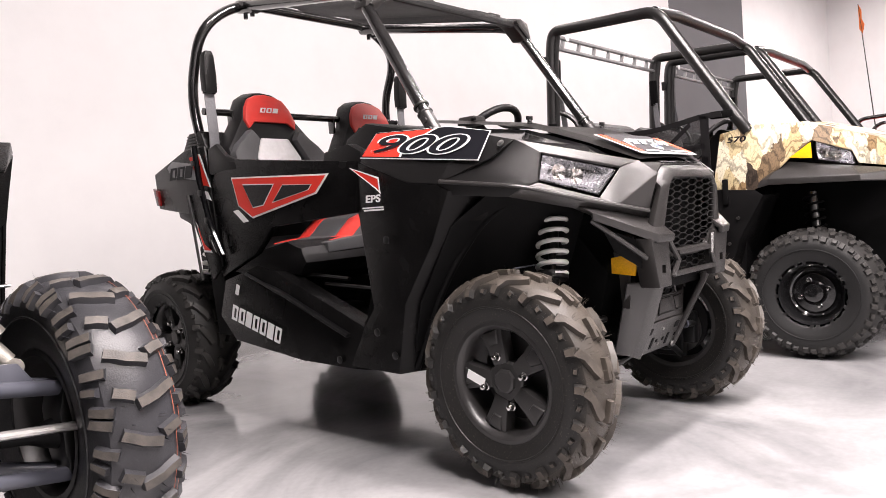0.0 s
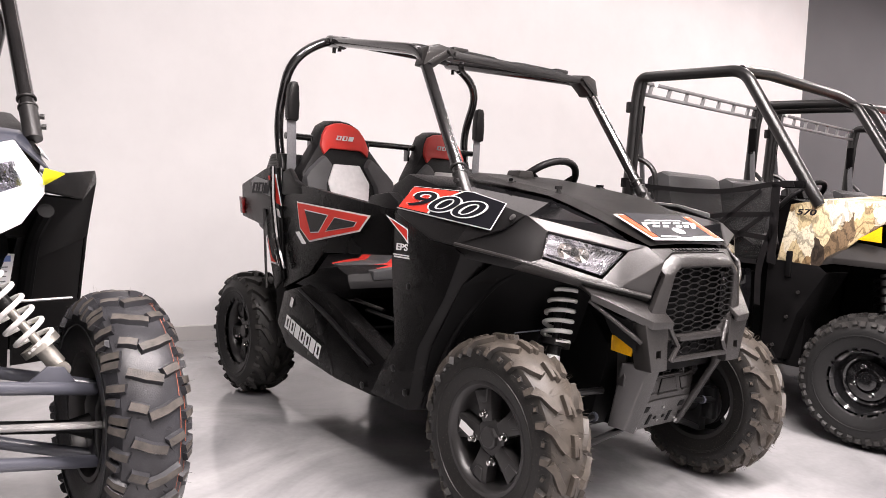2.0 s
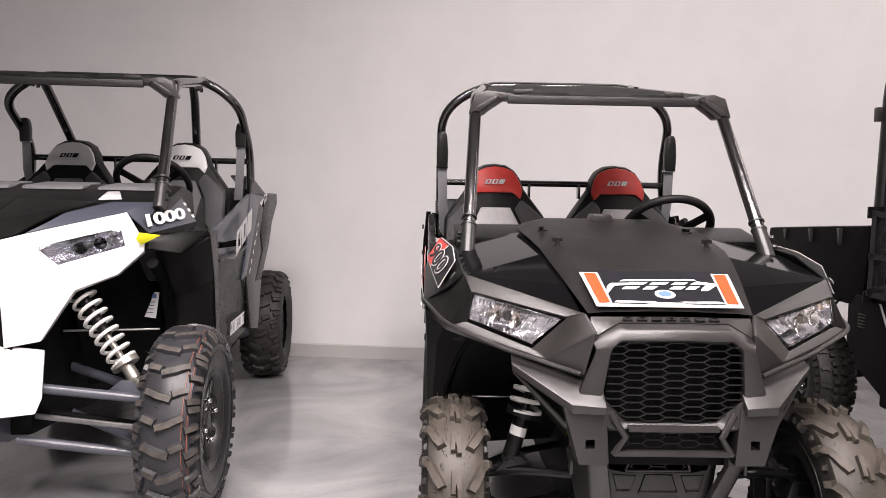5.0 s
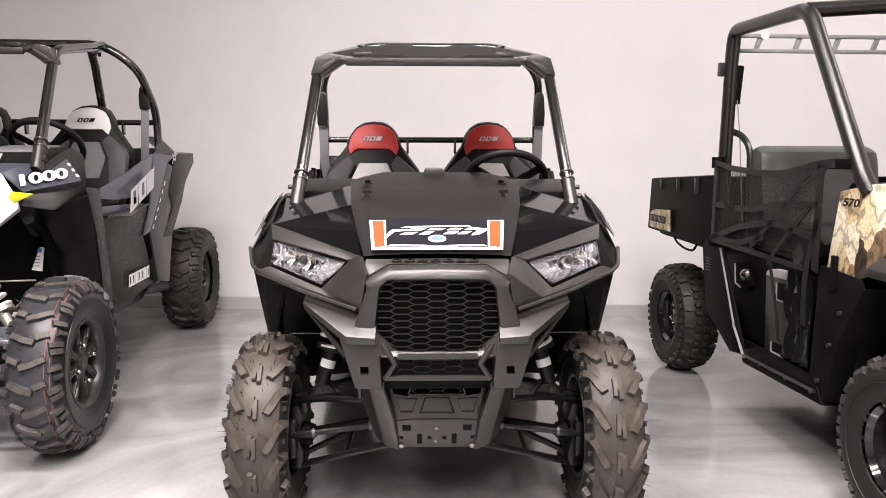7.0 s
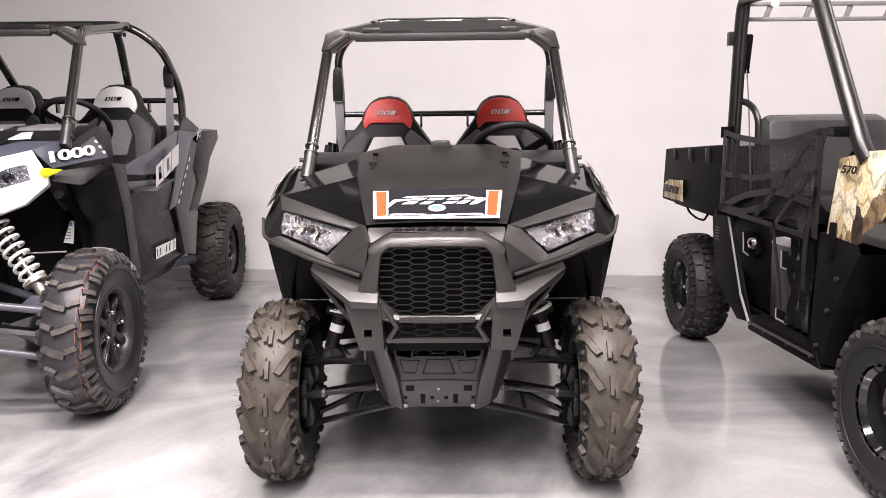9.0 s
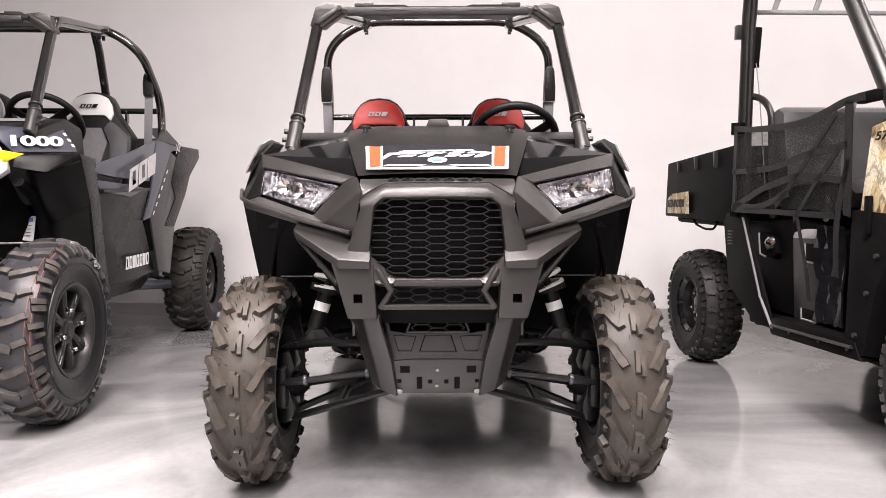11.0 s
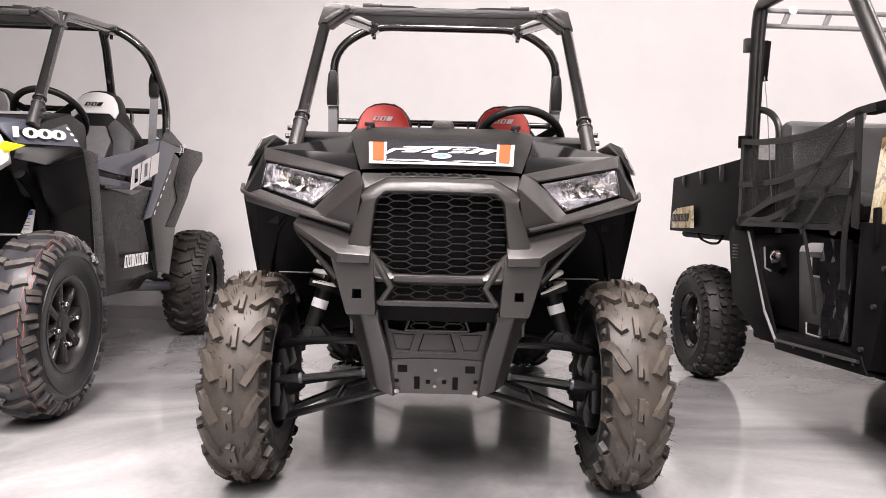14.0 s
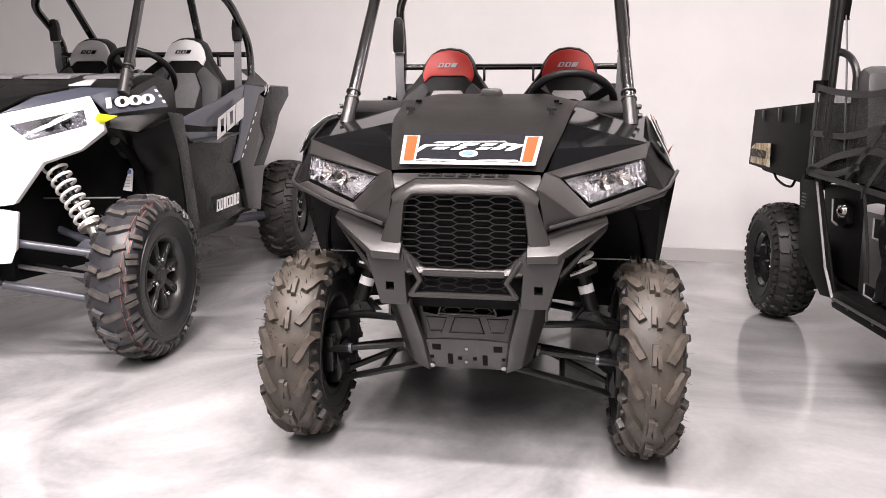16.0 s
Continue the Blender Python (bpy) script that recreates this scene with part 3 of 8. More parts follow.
def tyre_mesh(R, W, rim, lugs, height, count, stagger=0.5, hairs=0, mat=None, seg=72, way=1):
    """A carcass turned round the axle with raised lugs on it. Each lug is (path, foot width, top width, height factor), its path in metres across and along the tread."""
    bm = bmesh.new()
    rc = R - height
    half = [(0, rc), (0.26 * W, rc - 0.006), (0.40 * W, rc - 0.02), (0.475 * W, rc - 0.05), (0.5 * W, rc - 0.5 * (rc - rim)), (0.475 * W, rim + 0.035), (0.42 * W, rim + 0.012), (0.40 * W, rim - 0.008)]
    prof = [(-x, r) for x, r in reversed(half)] + half[1:]
    lathe(bm, prof, seg)
    pitch = math.tau / count

    def spot(side, a, b, h, base):
        x, r, nx, nr = crown(half, side * a)
        x, r = x + nx * h, r + nr * h
        ang = base + way * b / rc
        return bm.verts.new((x, r * math.sin(ang), r * math.cos(ang)))

    rnd = random.Random(11)
    for k in range(count):
        for side in (1, -1):
            base = (k + (stagger if side < 0 else 0)) * pitch
            for path, foot, top, tall in lugs:
                fine = []
                for (a0, b0), (a1, b1) in zip(path, path[1:]):
                    steps = max(1, int(math.hypot(a1 - a0, b1 - b0) / 0.018))
                    fine += [(a0 + (a1 - a0) * q / steps, b0 + (b1 - b0) * q / steps) for q in range(steps)]
                fine.append(path[-1])
                rows, n = [], len(fine)
                for i, (a, b) in enumerate(fine):
                    (pa, pb), (qa, qb) = fine[max(i - 1, 0)], fine[min(i + 1, n - 1)]
                    d = math.hypot(qa - pa, qb - pb)
                    na, nb = -(qb - pb) / d, (qa - pa) / d
                    ta, tb = (qa - pa) / d, (qb - pb) / d
                    e = 0.0025 * ((i == 0) - (i == n - 1))
                    h = height * tall * rnd.uniform(0.94, 1.03)
                    rows.append([spot(side, a - ta * e + na * w / 2, b - tb * e + nb * w / 2, hh, base) if hh < 0 else spot(side, a + ta * e + na * w / 2, b + tb * e + nb * w / 2, hh, base)
                                 for w, hh in ((-foot, -0.005), (-top, h), (top, h), (foot, -0.005))])
                for s, e in zip(rows, rows[1:]):
                    for q in range(3):
                        face = bm.faces.new((s[q], s[q + 1], e[q + 1], e[q]))
                        face.material_index = 1 if q == 1 else 0
                bm.faces.new(rows[0])
                bm.faces.new(rows[-1])
    for i in range(hairs):
        side = 1 if i % 2 else -1
        x, r, nx, nr = crown(half, side * rnd.uniform(0.1, 0.56) * W)
        h, ang = height + rnd.uniform(0.004, 0.021), rnd.uniform(0, math.tau)
        pts = [(x - 0.0009, r - 0.004, ang - 0.003), (x + 0.0009, r - 0.004, ang + 0.003), (x + nx * h, r + nr * h, ang + rnd.uniform(-0.02, 0.02))]
        bm.faces.new([bm.verts.new((px, pr * math.sin(pa), pr * math.cos(pa))) for px, pr, pa in pts])
    # raised ring and lettering-like ribs on the sidewall
    for side in (1, -1):
        for a, n in ((0.16, 1),):
            x, r, nx, nr = crown(half, side * (0.47 * W + 0.055))
            lathe(bm, [(x, r + 0.003), (x + nx * 0.003, r + 0.0015), (x + nx * 0.003, r - 0.0015), (x, r - 0.003)], seg)
    bmesh.ops.recalc_face_normals(bm, faces=bm.faces[:])
    me = finish(bind(bm, rim), mat, "tyre", 28, False)
    me.materials.append(LUG_TOPS[mat.name])
    return me


def lug_nuts(wheel, x, radius, n=4, turn=0.0, mat=None):
    bm = bmesh.new()
    lathe(bm, [(0, 0.0), (0, 0.011), (0.005, 0.012), (0.007, 0.0095), (0.018, 0.0095), (0.022, 0.007), (0.023, 0.0)], 12)
    me = finish(bm, mat or CHROME, "lug_nut")
    for k in range(n):
        a = turn + k * math.tau / n
        part("lug_nut", me, None, wheel, "chrome lug nut" if k == 0 else "", Matrix.Translation((x, radius * math.cos(a), radius * math.sin(a))))


def alloy_rim(rim, W, spokes, face=0.03, mat=None, wide=0.026, flare=0.036):
    """A cast wheel, its face towards +x: barrel, lip, hub cap and flat bevelled spokes."""
    bm = bmesh.new()
    w = 0.40 * W
    lathe(bm, [(-w, rim + 0.004), (-w, rim - 0.01), (-w * 0.7, rim - 0.02), (w * 0.6, rim - 0.022), (w * 0.92, rim - 0.012), (w, rim - 0.004), (w, rim + 0.006), (w * 0.9, rim + 0.008), (0, rim - 0.006)], 56)
    lathe(bm, [(face - 0.05, 0.0), (face - 0.05, 0.058), (face - 0.004, 0.06), (face + 0.002, 0.054), (face + 0.002, 0.036), (face + 0.010, 0.034), (face + 0.014, 0.028), (face + 0.014, 0.0)], 8)
    for k in range(spokes):
        m = Matrix.Rotation(k * math.tau / spokes, 4, "X")
        own = bmesh.new()
        r0, rm, r1 = 0.042, 0.092, rim - 0.010
        prism(own, [(-wide * 0.8, r0), (wide * 0.8, r0), (wide, rm), (flare, r1), (-flare, r1), (-wide, rm)], face - 0.035, face + 0.004, "x", 0.005, 0.9)
        prism(own, [(-wide * 0.45, rm + 0.008), (wide * 0.45, rm + 0.008), (flare * 0.62, r1 - 0.008), (-flare * 0.62, r1 - 0.008)], face, face + 0.009, "x", 0.003, 0.8)
        merge(bm, own, m)
    lathe(bm, [(-0.02, 0.03), (-0.02, 0.115), (-0.012, 0.118), (-0.008, 0.03)], 32)
    bmesh.ops.recalc_face_normals(bm, faces=bm.faces[:])
    return finish(bm, mat or RIM_BLACK, "wheel", 32, False)


def steel_rim(rim, W, mat=None):
    bm = bmesh.new()
    w = 0.40 * W
    lathe(bm, [(-w, rim + 0.004), (-w, rim - 0.01), (-w * 0.7, rim - 0.025), (w * 0.25, rim - 0.03), (w * 0.5, rim - 0.022), (w * 0.75, rim - 0.02), (w * 0.96, rim - 0.006), (w, rim + 0.004), (w * 0.92, rim + 0.008)], 56)
    f = w * 0.35
    lathe(bm, [(f - 0.04, rim - 0.028), (f - 0.012, rim - 0.03), (f - 0.004, rim - 0.042), (f - 0.018, rim - 0.06), (f - 0.022, 0.092), (f - 0.004, 0.086), (f, 0.055), (f - 0.006, 0.045), (f + 0.014, 0.04), (f + 0.018, 0.03), (f + 0.018, 0.0)], 56)
    bmesh.ops.recalc_face_normals(bm, faces=bm.faces[:])
    return finish(bm, mat or STEEL_GLOSS, "wheel", 32, False), f


def put_wheel(parent, tyre, rim, centre, side, nut_x, nut_r, label, turn=0.0, yaw=0.0, nuts=4, tyre_label=""):
    """A wheel with its tyre and nuts, the face outward."""
    m = Matrix.Translation(centre) @ Matrix.Rotation(radians(yaw), 4, "Z") @ (Matrix.Rotation(math.pi, 4, "Z") if side < 0 else Matrix()) @ Matrix.Rotation(turn, 4, "X")
    wheel = part("wheel", rim, None, parent, label, m)
    part("tyre", tyre, None, wheel, tyre_label)
    lug_nuts(wheel, nut_x, nut_r, nuts, 0.0)
    return wheel


def shock(parent, top, bottom, coil_mat, turns=7, radius=0.042, wire=0.0062, body=BARE_STEEL, label="", f0=0.06, f1=0.72, lower=BARE_STEEL):
    """A coil-over damper: body, rod, springs and end eyes."""
    top, bottom = Vector(top), Vector(bottom)
    bm = bmesh.new()
    tube(bm, [top, top.lerp(bottom, 0.5)], 0.019, 14, 0)
    ob = part("shock_absorber", bm, body, parent, label)
    bm = bmesh.new()
    coil(bm, top.lerp(bottom, f0), top.lerp(bottom, f1), radius, wire, turns)
    part("coil_spring", bm, coil_mat, ob, "white painted coil spring")
    bm = bmesh.new()
    tube(bm, [top.lerp(bottom, 0.45), top.lerp(bottom, 0.8)], 0.012, 12, 0)
    tube(bm, [top.lerp(bottom, f1 - 0.02), top.lerp(bottom, f1 + 0.03)], radius + 0.006, 18, 0)
    tube(bm, [top.lerp(bottom, f1), top.lerp(bottom, 0.97)], 0.023, 14, 0)
    t = (bottom - top).normalized()
    tube(bm, [bottom - Vector((0, 0.022, 0)), bottom + Vector((0, 0.022, 0))], 0.02, 14, 0)
    part("lower_body", bm, lower, ob)
    return ob

# ---- the room ----
WALL_TURN = -6.9
WALL = Matrix.Translation((0, 3.27, 0.042)) @ Matrix.Rotation(radians(WALL_TURN), 4, "Z")
ROOM_HEIGHT = 4.0
FLOOR_Z = 0.042


def slab(name, lo, hi, mat, m, label, kind="structure"):
    bm = bmesh.new()
    block(bm, [(a + b) / 2 for a, b in zip(lo, hi)], [b - a for a, b in zip(lo, hi)], 0.0)
    ob = part(name, bm, mat)
    ob.matrix_world = m
    return tagged(ob, label, name.split("_")[0], kind=kind)


bm = bmesh.new()
bmesh.ops.create_grid(bm, x_segments=4, y_segments=4, size=12.0)
floor = tagged(part("floor", bm, FLOOR), "light grey polished concrete floor with cloudy marks", "floor", kind="structure")
floor.location = (1.0, -2.0, FLOOR_Z)
slab("wall_back", (-7.0, 0.0, 0.0), (6.15, 0.15, ROOM_HEIGHT), WALL_WHITE, WALL, "plain white painted back wall")
slab("wall_back_dark", (6.15, 0.002, 0.0), (7.9, 0.15, ROOM_HEIGHT), WALL_DARK, WALL, "dark grey painted band of the back wall")
slab("wall_back_end", (7.9, 0.0, 0.0), (10.6, 0.15, ROOM_HEIGHT), WALL_WHITE, WALL, "white painted end of the back wall")
slab("wall_right", (10.6, -9.0, 0.0), (10.75, 0.15, ROOM_HEIGHT), WALL_WHITE, WALL, "plain white side wall")
# left and front walls are unseen; their greys are chosen to limit bounce
slab("wall_left", (-7.15, -9.0, 0.0), (-7.0, 0.15, ROOM_HEIGHT), WALL_DARK, WALL, "unseen side wall closing the room, dark to hold back bounce light")
slab("wall_front", (-7.15, -9.15, 0.0), (10.75, -9.0, ROOM_HEIGHT), WALL_GREY, WALL, "unseen wall closing the room, grey to set the bounce light")
slab("ceiling", (-7.15, -9.15, ROOM_HEIGHT), (10.75, 0.15, ROOM_HEIGHT + 0.1), CEILING, WALL, "plain pale grey painted ceiling")
bm = bmesh.new()
prism(bm, [(-0.012, 0.0), (0.0, 0.0), (0.0, 0.1), (-0.005, 0.1), (-0.012, 0.092)], -7.0, 10.6, "x")
skirting = part("baseboard", bm, BASE_GREY)
skirting.matrix_world = WALL
tagged(skirting, "pale grey vinyl skirting along the back wall", "baseboard", kind="structure")

# ---- parts that the two sport buggies share ----


def hex_grille(bm, poly, y_of, cell=(0.043, 0.0255), wire=0.0016, depth=0.006):
    """A honeycomb of flat-sided cells that fills a polygon in (x, z); y_of gives the depth at a height."""
    def inside(x, z):
        hit = False
        for (x0, z0), (x1, z1) in zip(poly, poly[1:] + poly[:1]):
            if (z0 > z) != (z1 > z) and x < x0 + (z - z0) / (z1 - z0) * (x1 - x0):
                hit = not hit
        return hit

    w, h = cell
    xs, zs = [p[0] for p in poly], [p[1] for p in poly]
    rows = int((max(zs) - min(zs)) / (h / 2)) + 2
    cols = int((max(xs) - min(xs)) / (w * 1.5)) + 3
    cx = (max(xs) + min(xs)) / 2
    seen = set()
    corner = [(-w * 0.5, 0), (-w * 0.25, h / 2), (w * 0.25, h / 2), (w * 0.5, 0), (w * 0.25, -h / 2), (-w * 0.25, -h / 2)]
    for r in range(rows):
        for c in range(-cols, cols + 1):
            x = cx + c * w * 1.5 + (w * 0.75 if r % 2 else 0)
            z = min(zs) + r * h / 2
            for i in range(6):
                a, b = corner[i], corner[(i + 1) % 6]
                p, q = (x + a[0], z + a[1]), (x + b[0], z + b[1])
                key = tuple(sorted((tuple(round(t, 4) for t in p), tuple(round(t, 4) for t in q))))
                mid = ((p[0] + q[0]) / 2, (p[1] + q[1]) / 2)
                if key in seen or not inside(*mid):
                    continue
                seen.add(key)
                P, Q = Vector((p[0], y_of(p[1]), p[1])), Vector((q[0], y_of(q[1]), q[1]))
                d = (Q - P).normalized()
                n = Vector((-d.z, 0, d.x)) * wire
                back = Vector((0, depth, 0))
                f = [bm.verts.new(P + n), bm.verts.new(Q + n), bm.verts.new(Q - n), bm.verts.new(P - n)]
                g = [bm.verts.new(P + n + back), bm.verts.new(Q + n + back), bm.verts.new(Q - n + back), bm.verts.new(P - n + back)]
                bm.faces.new(f)
                bm.faces.new((f[0], f[1], g[1], g[0]))
                bm.faces.new((f[2], f[3], g[3], g[2]))
    return bm


def bucket_seat(parent, x, y, z, crest, insert, base_mat, print_mat):
    """A bucket seat: shell, coloured crest, insert, bolsters and a cushion. z is the top of the crest."""
    def outline(k=1.0, dz=0.0):
        half = [(0.0, 0.014), (0.05, 0.008), (0.094, -0.016), (0.122, -0.06), (0.138, -0.11), (0.205, -0.20), (0.238, -0.245), (0.242, -0.38), (0.20, -0.55), (0.0, -0.56)]
        pts = [(a * k, b + dz) for a, b in half]
        return pts + [(-a, b) for a, b in reversed(pts[1:-1])]

    def lean(bm, thick0, thick1, poly, bevel):
        own = bmesh.new()
        prism(own, poly, thick0, thick1, "y", bevel, 0.97)
        for v in own.verts:
            v.co.y += (v.co.z + 0.1) * 0.32
        return merge(bm, own, Matrix.Translation((x, y, z)))

    bm = lean(bmesh.new(), 0.10, -0.0, outline(), 0.022)
    seat = part("seat", bm, base_mat, parent, "bucket seat in black vinyl with a coloured crest and pale insert")
    crest_poly = [(0.0, -0.002), (0.045, -0.008), (0.088, -0.027), (0.114, -0.068), (0.130, -0.122), (0.118, -0.162), (0.084, -0.130), (-0.084, -0.130), (-0.118, -0.162), (-0.130, -0.122), (-0.114, -0.068), (-0.088, -0.027), (-0.045, -0.008)]
    bm = lean(bmesh.new(), 0.03, -0.012, crest_poly, 0.01)
    part("crest", bm, crest, seat)
    tilt = Vector((0, 0.32, 1)).normalized()
    mark("printed_mark", print_mat, seat, (x, y - 0.008, z - 0.078), (1, 0, 0), tilt, 0.095, 0.022, 3, 0.5, 0.2, 0.0045)
    hexp = [(0.070, -0.195), (0.112, -0.28), (0.085, -0.40), (-0.085, -0.40), (-0.112, -0.28), (-0.070, -0.195)]
    bm = lean(bmesh.new(), 0.03, -0.006, hexp, 0.006)
    part("insert", bm, insert, seat)
    for s in (-1, 1):
        poly = [(s * 0.118, -0.155), (s * 0.2, -0.225), (s * 0.23, -0.262), (s * 0.232, -0.40), (s * 0.19, -0.5), (s * 0.14, -0.42), (s * 0.128, -0.29), (s * 0.085, -0.20)]
        bm = lean(bmesh.new(), 0.05, -0.035, poly, 0.016)
        part("bolster", bm, GREY_VINYL, seat)
    bm = bmesh.new()
    zb = z - 0.725
    cushion = [(y + 0.02, zb + 0.12), (y + 0.02, zb - 0.02), (y - 0.45, zb - 0.03), (y - 0.50, zb + 0.02), (y - 0.47, zb + 0.08), (y - 0.38, zb + 0.105), (y - 0.2, zb + 0.075)]
    prism(bm, cushion, x - 0.235, x + 0.235, "x", 0.03)
    part("cushion", bm, BLACK_VINYL, seat, "black vinyl seat cushion")
    # inner half of the cushion: sloping grey panels parted by coloured bands
    k = 1 if x < 0 else -1
    for y0, y1, mat, name in ((-0.08, -0.15, crest, "cushion_flash"), (-0.15, -0.32, GREY_VINYL, "cushion_insert"), (-0.32, -0.43, crest, "cushion_flash"), (-0.43, -0.49, GREY_VINYL, "cushion_insert")):
        bm = bmesh.new()
        sec = [(x - k * 0.12, zb + 0.088), (x + k * 0.05, zb + 0.104), (x + k * 0.13, zb + 0.172), (x + k * 0.21, zb + 0.195), (x + k * 0.235, zb + 0.18), (x + k * 0.235, zb + 0.06), (x - k * 0.12, zb + 0.05)]
        prism(bm, sec, y + y0 - 0.001, y + y1 + 0.001, "y", 0.006)
        part(name, bm, mat, seat)
    return seat


def roll_cage(parent, base, corner, clamp, hoop_mid, hoop_base, cross, r=0.0245, roof=True, drop=0.0):
    """Front posts, side rails and a rear hoop of bent tube, with cast corner brackets and a roof panel between them."""
    bx, by, bz = base
    cx, cy, cz = corner
    kx, ky, kz = clamp
    for s in (-1, 1):
        bm = bmesh.new()
        tube(bm, [(s * bx, by, bz), (s * (cx - 0.004), cy + 0.02, cz + 0.035), (s * (cx - 0.012), cy + 0.12, cz + 0.062), (s * kx, ky, kz)], r, 14, 0.07)
        rail = part("front_post", bm, TUBE_BLACK, parent, "black bent tube post and side rail")
        d = (Vector((s * cx, cy, cz)) - Vector((s * bx, by, bz))).normalized()
        b0 = Vector((s * bx, by, bz))
        bm = bmesh.new()
        tube(bm, [b0 - d * 0.03, b0 + d * 0.075], r + 0.0025, 14, 0)
        for f in (0.075, 0.105):
            tube(bm, [b0 + d * f, b0 + d * (f + 0.006)], r + 0.005, 14, 0)
        for f in (0.015, 0.05):
            p = b0 + d * f + Vector((s * (r + 0.003), -0.006, 0))
            tube(bm, [p, p + Vector((s * 0.012, -0.004, 0))], 0.008, 8, 0)
        part("clamp_collar", bm, RIM_BLACK, rail)
        bm = bmesh.new()
        c = Vector((s * cx, cy, cz))
        prism(bm, [(s * (cx + 0.026), cz - 0.02), (s * (cx - 0.026), cz - 0.024), (s * (cx - 0.05), cz - 0.004), (s * (cx - 0.10), cz + 0.03), (s * (cx - 0.14), cz + 0.034), (s * (cx - 0.14), cz + 0.052), (s * (cx - 0.04), cz + 0.064), (s * (cx + 0.004), cz + 0.05)], cy - 0.034, cy + 0.03, "y", 0.008, 0.97)
        prism(bm, [(s * (cx + 0.012), cz - 0.012), (s * (cx - 0.012), cz - 0.014), (s * (cx - 0.075), cz + 0.03), (s * (cx - 0.07), cz + 0.045), (s * (cx - 0.015), cz + 0.012)], cy - 0.042, cy - 0.03, "y", 0.004, 0.9)
        tube(bm, [(s * (cx - 0.085), cy - 0.05, cz + 0.042), (s * (cx - 0.085), cy - 0.02, cz + 0.042)], 0.009, 10, 0)
        part("corner_bracket", bm, GREY_PLASTIC, rail, "cast grey corner bracket")
        bm = bmesh.new()
        k = Vector((s * kx, ky, kz))
        tube(bm, [k + Vector((0, -0.10, -0.022)), k + Vector((0, 0.02, 0.004))], r + 0.007, 14, 0)
        for q in (-0.07, -0.02):
            tube(bm, [k + Vector((s * 0.028, q, -0.01)), k + Vector((s * 0.045, q, -0.01))], 0.009, 8, 0)
            tube(bm, [k + Vector((0, q, -0.03)), k + Vector((0, q, -0.055))], 0.009, 8, 0)
        part("rail_joint", bm, TUBE_BLACK, rail)
    hx, hy, hz = hoop_mid
    gx, gy, gz = hoop_base
    ux, uy, uz = hx, ky + 0.01, kz - 0.11
    bm = bmesh.new()
    tube(bm, [(-gx, gy, gz), (-hx, hy, hz), (-ux, uy, uz), (-kx - 0.02, ky, kz + 0.012), (kx + 0.02, ky, kz + 0.012), (ux, uy, uz), (hx, hy, hz), (gx, gy, gz)], r, 14, 0.12)
    part("rear_hoop", bm, TUBE_BLACK, parent, "black bent tube rear hoop")
    bm = bmesh.new()
    tube(bm, [(-hx, cross[0], cross[1]), (hx, cross[0], cross[1])], r * 0.72, 12, 0)
    for s in (-1, 1):
        for q in (0.12, 0.42):
            prism(bm, [(cross[0] - 0.018, cross[1] - 0.07), (cross[0] + 0.018, cross[1] - 0.07), (cross[0] + 0.02, cross[1]), (cross[0] - 0.02, cross[1])], s * q - 0.006, s * q + 0.006, "x", 0.003)
    part("harness_bar", bm, TUBE_BLACK, parent)
    if roof:
        bm = bmesh.new()
        z0, z1 = cz + 0.085, kz + 0.02
        rows = [(cy - 0.045, cz + 0.022, cx - 0.10), (cy - 0.02, cz + 0.05, cx - 0.075), (cy + 0.10, cz + 0.082, cx - 0.045), (ky - 0.25, kz - 0.03, kx - 0.0), (ky - 0.06, kz + 0.004, kx - 0.04)]
        cols = (-1.0, -0.72, -0.66, -0.34, -0.28, 0.28, 0.34, 0.66, 0.72, 1.0)
        lift = (0.0, 0.002, 0.010, 0.010, 0.004, 0.004, 0.010, 0.010, 0.002, 0.0)
        grid = [[bm.verts.new((w * c, yy, zz + h)) for c, h in zip(cols, lift)] for yy, zz, w in rows]
        for a, b in zip(grid, grid[1:]):
            for i in range(len(cols) - 1):
                bm.faces.new((a[i], a[i + 1], b[i + 1], b[i]))
        bmesh.ops.solidify(bm, geom=bm.faces[:], thickness=0.014)
        soften(bm, 0.005)
        top = part("roof", bm, ROOF_BLACK, parent, "moulded black plastic roof panel")
        bm = bmesh.new()
        block(bm, (0, cy - 0.034, cz + 0.032), (2 * cx - 0.22, 0.02, 0.03), 0.007)
        part("front_lip", bm, ROOF_BLACK, top)
        for s in (-1, 1):
            bm = bmesh.new()
            block(bm, (s * (cx - 0.17), cy + 0.03, cz + 0.066), (0.07, 0.06, 0.016), 0.004)
            part("roof_pad", bm, GREY_PLASTIC, top)


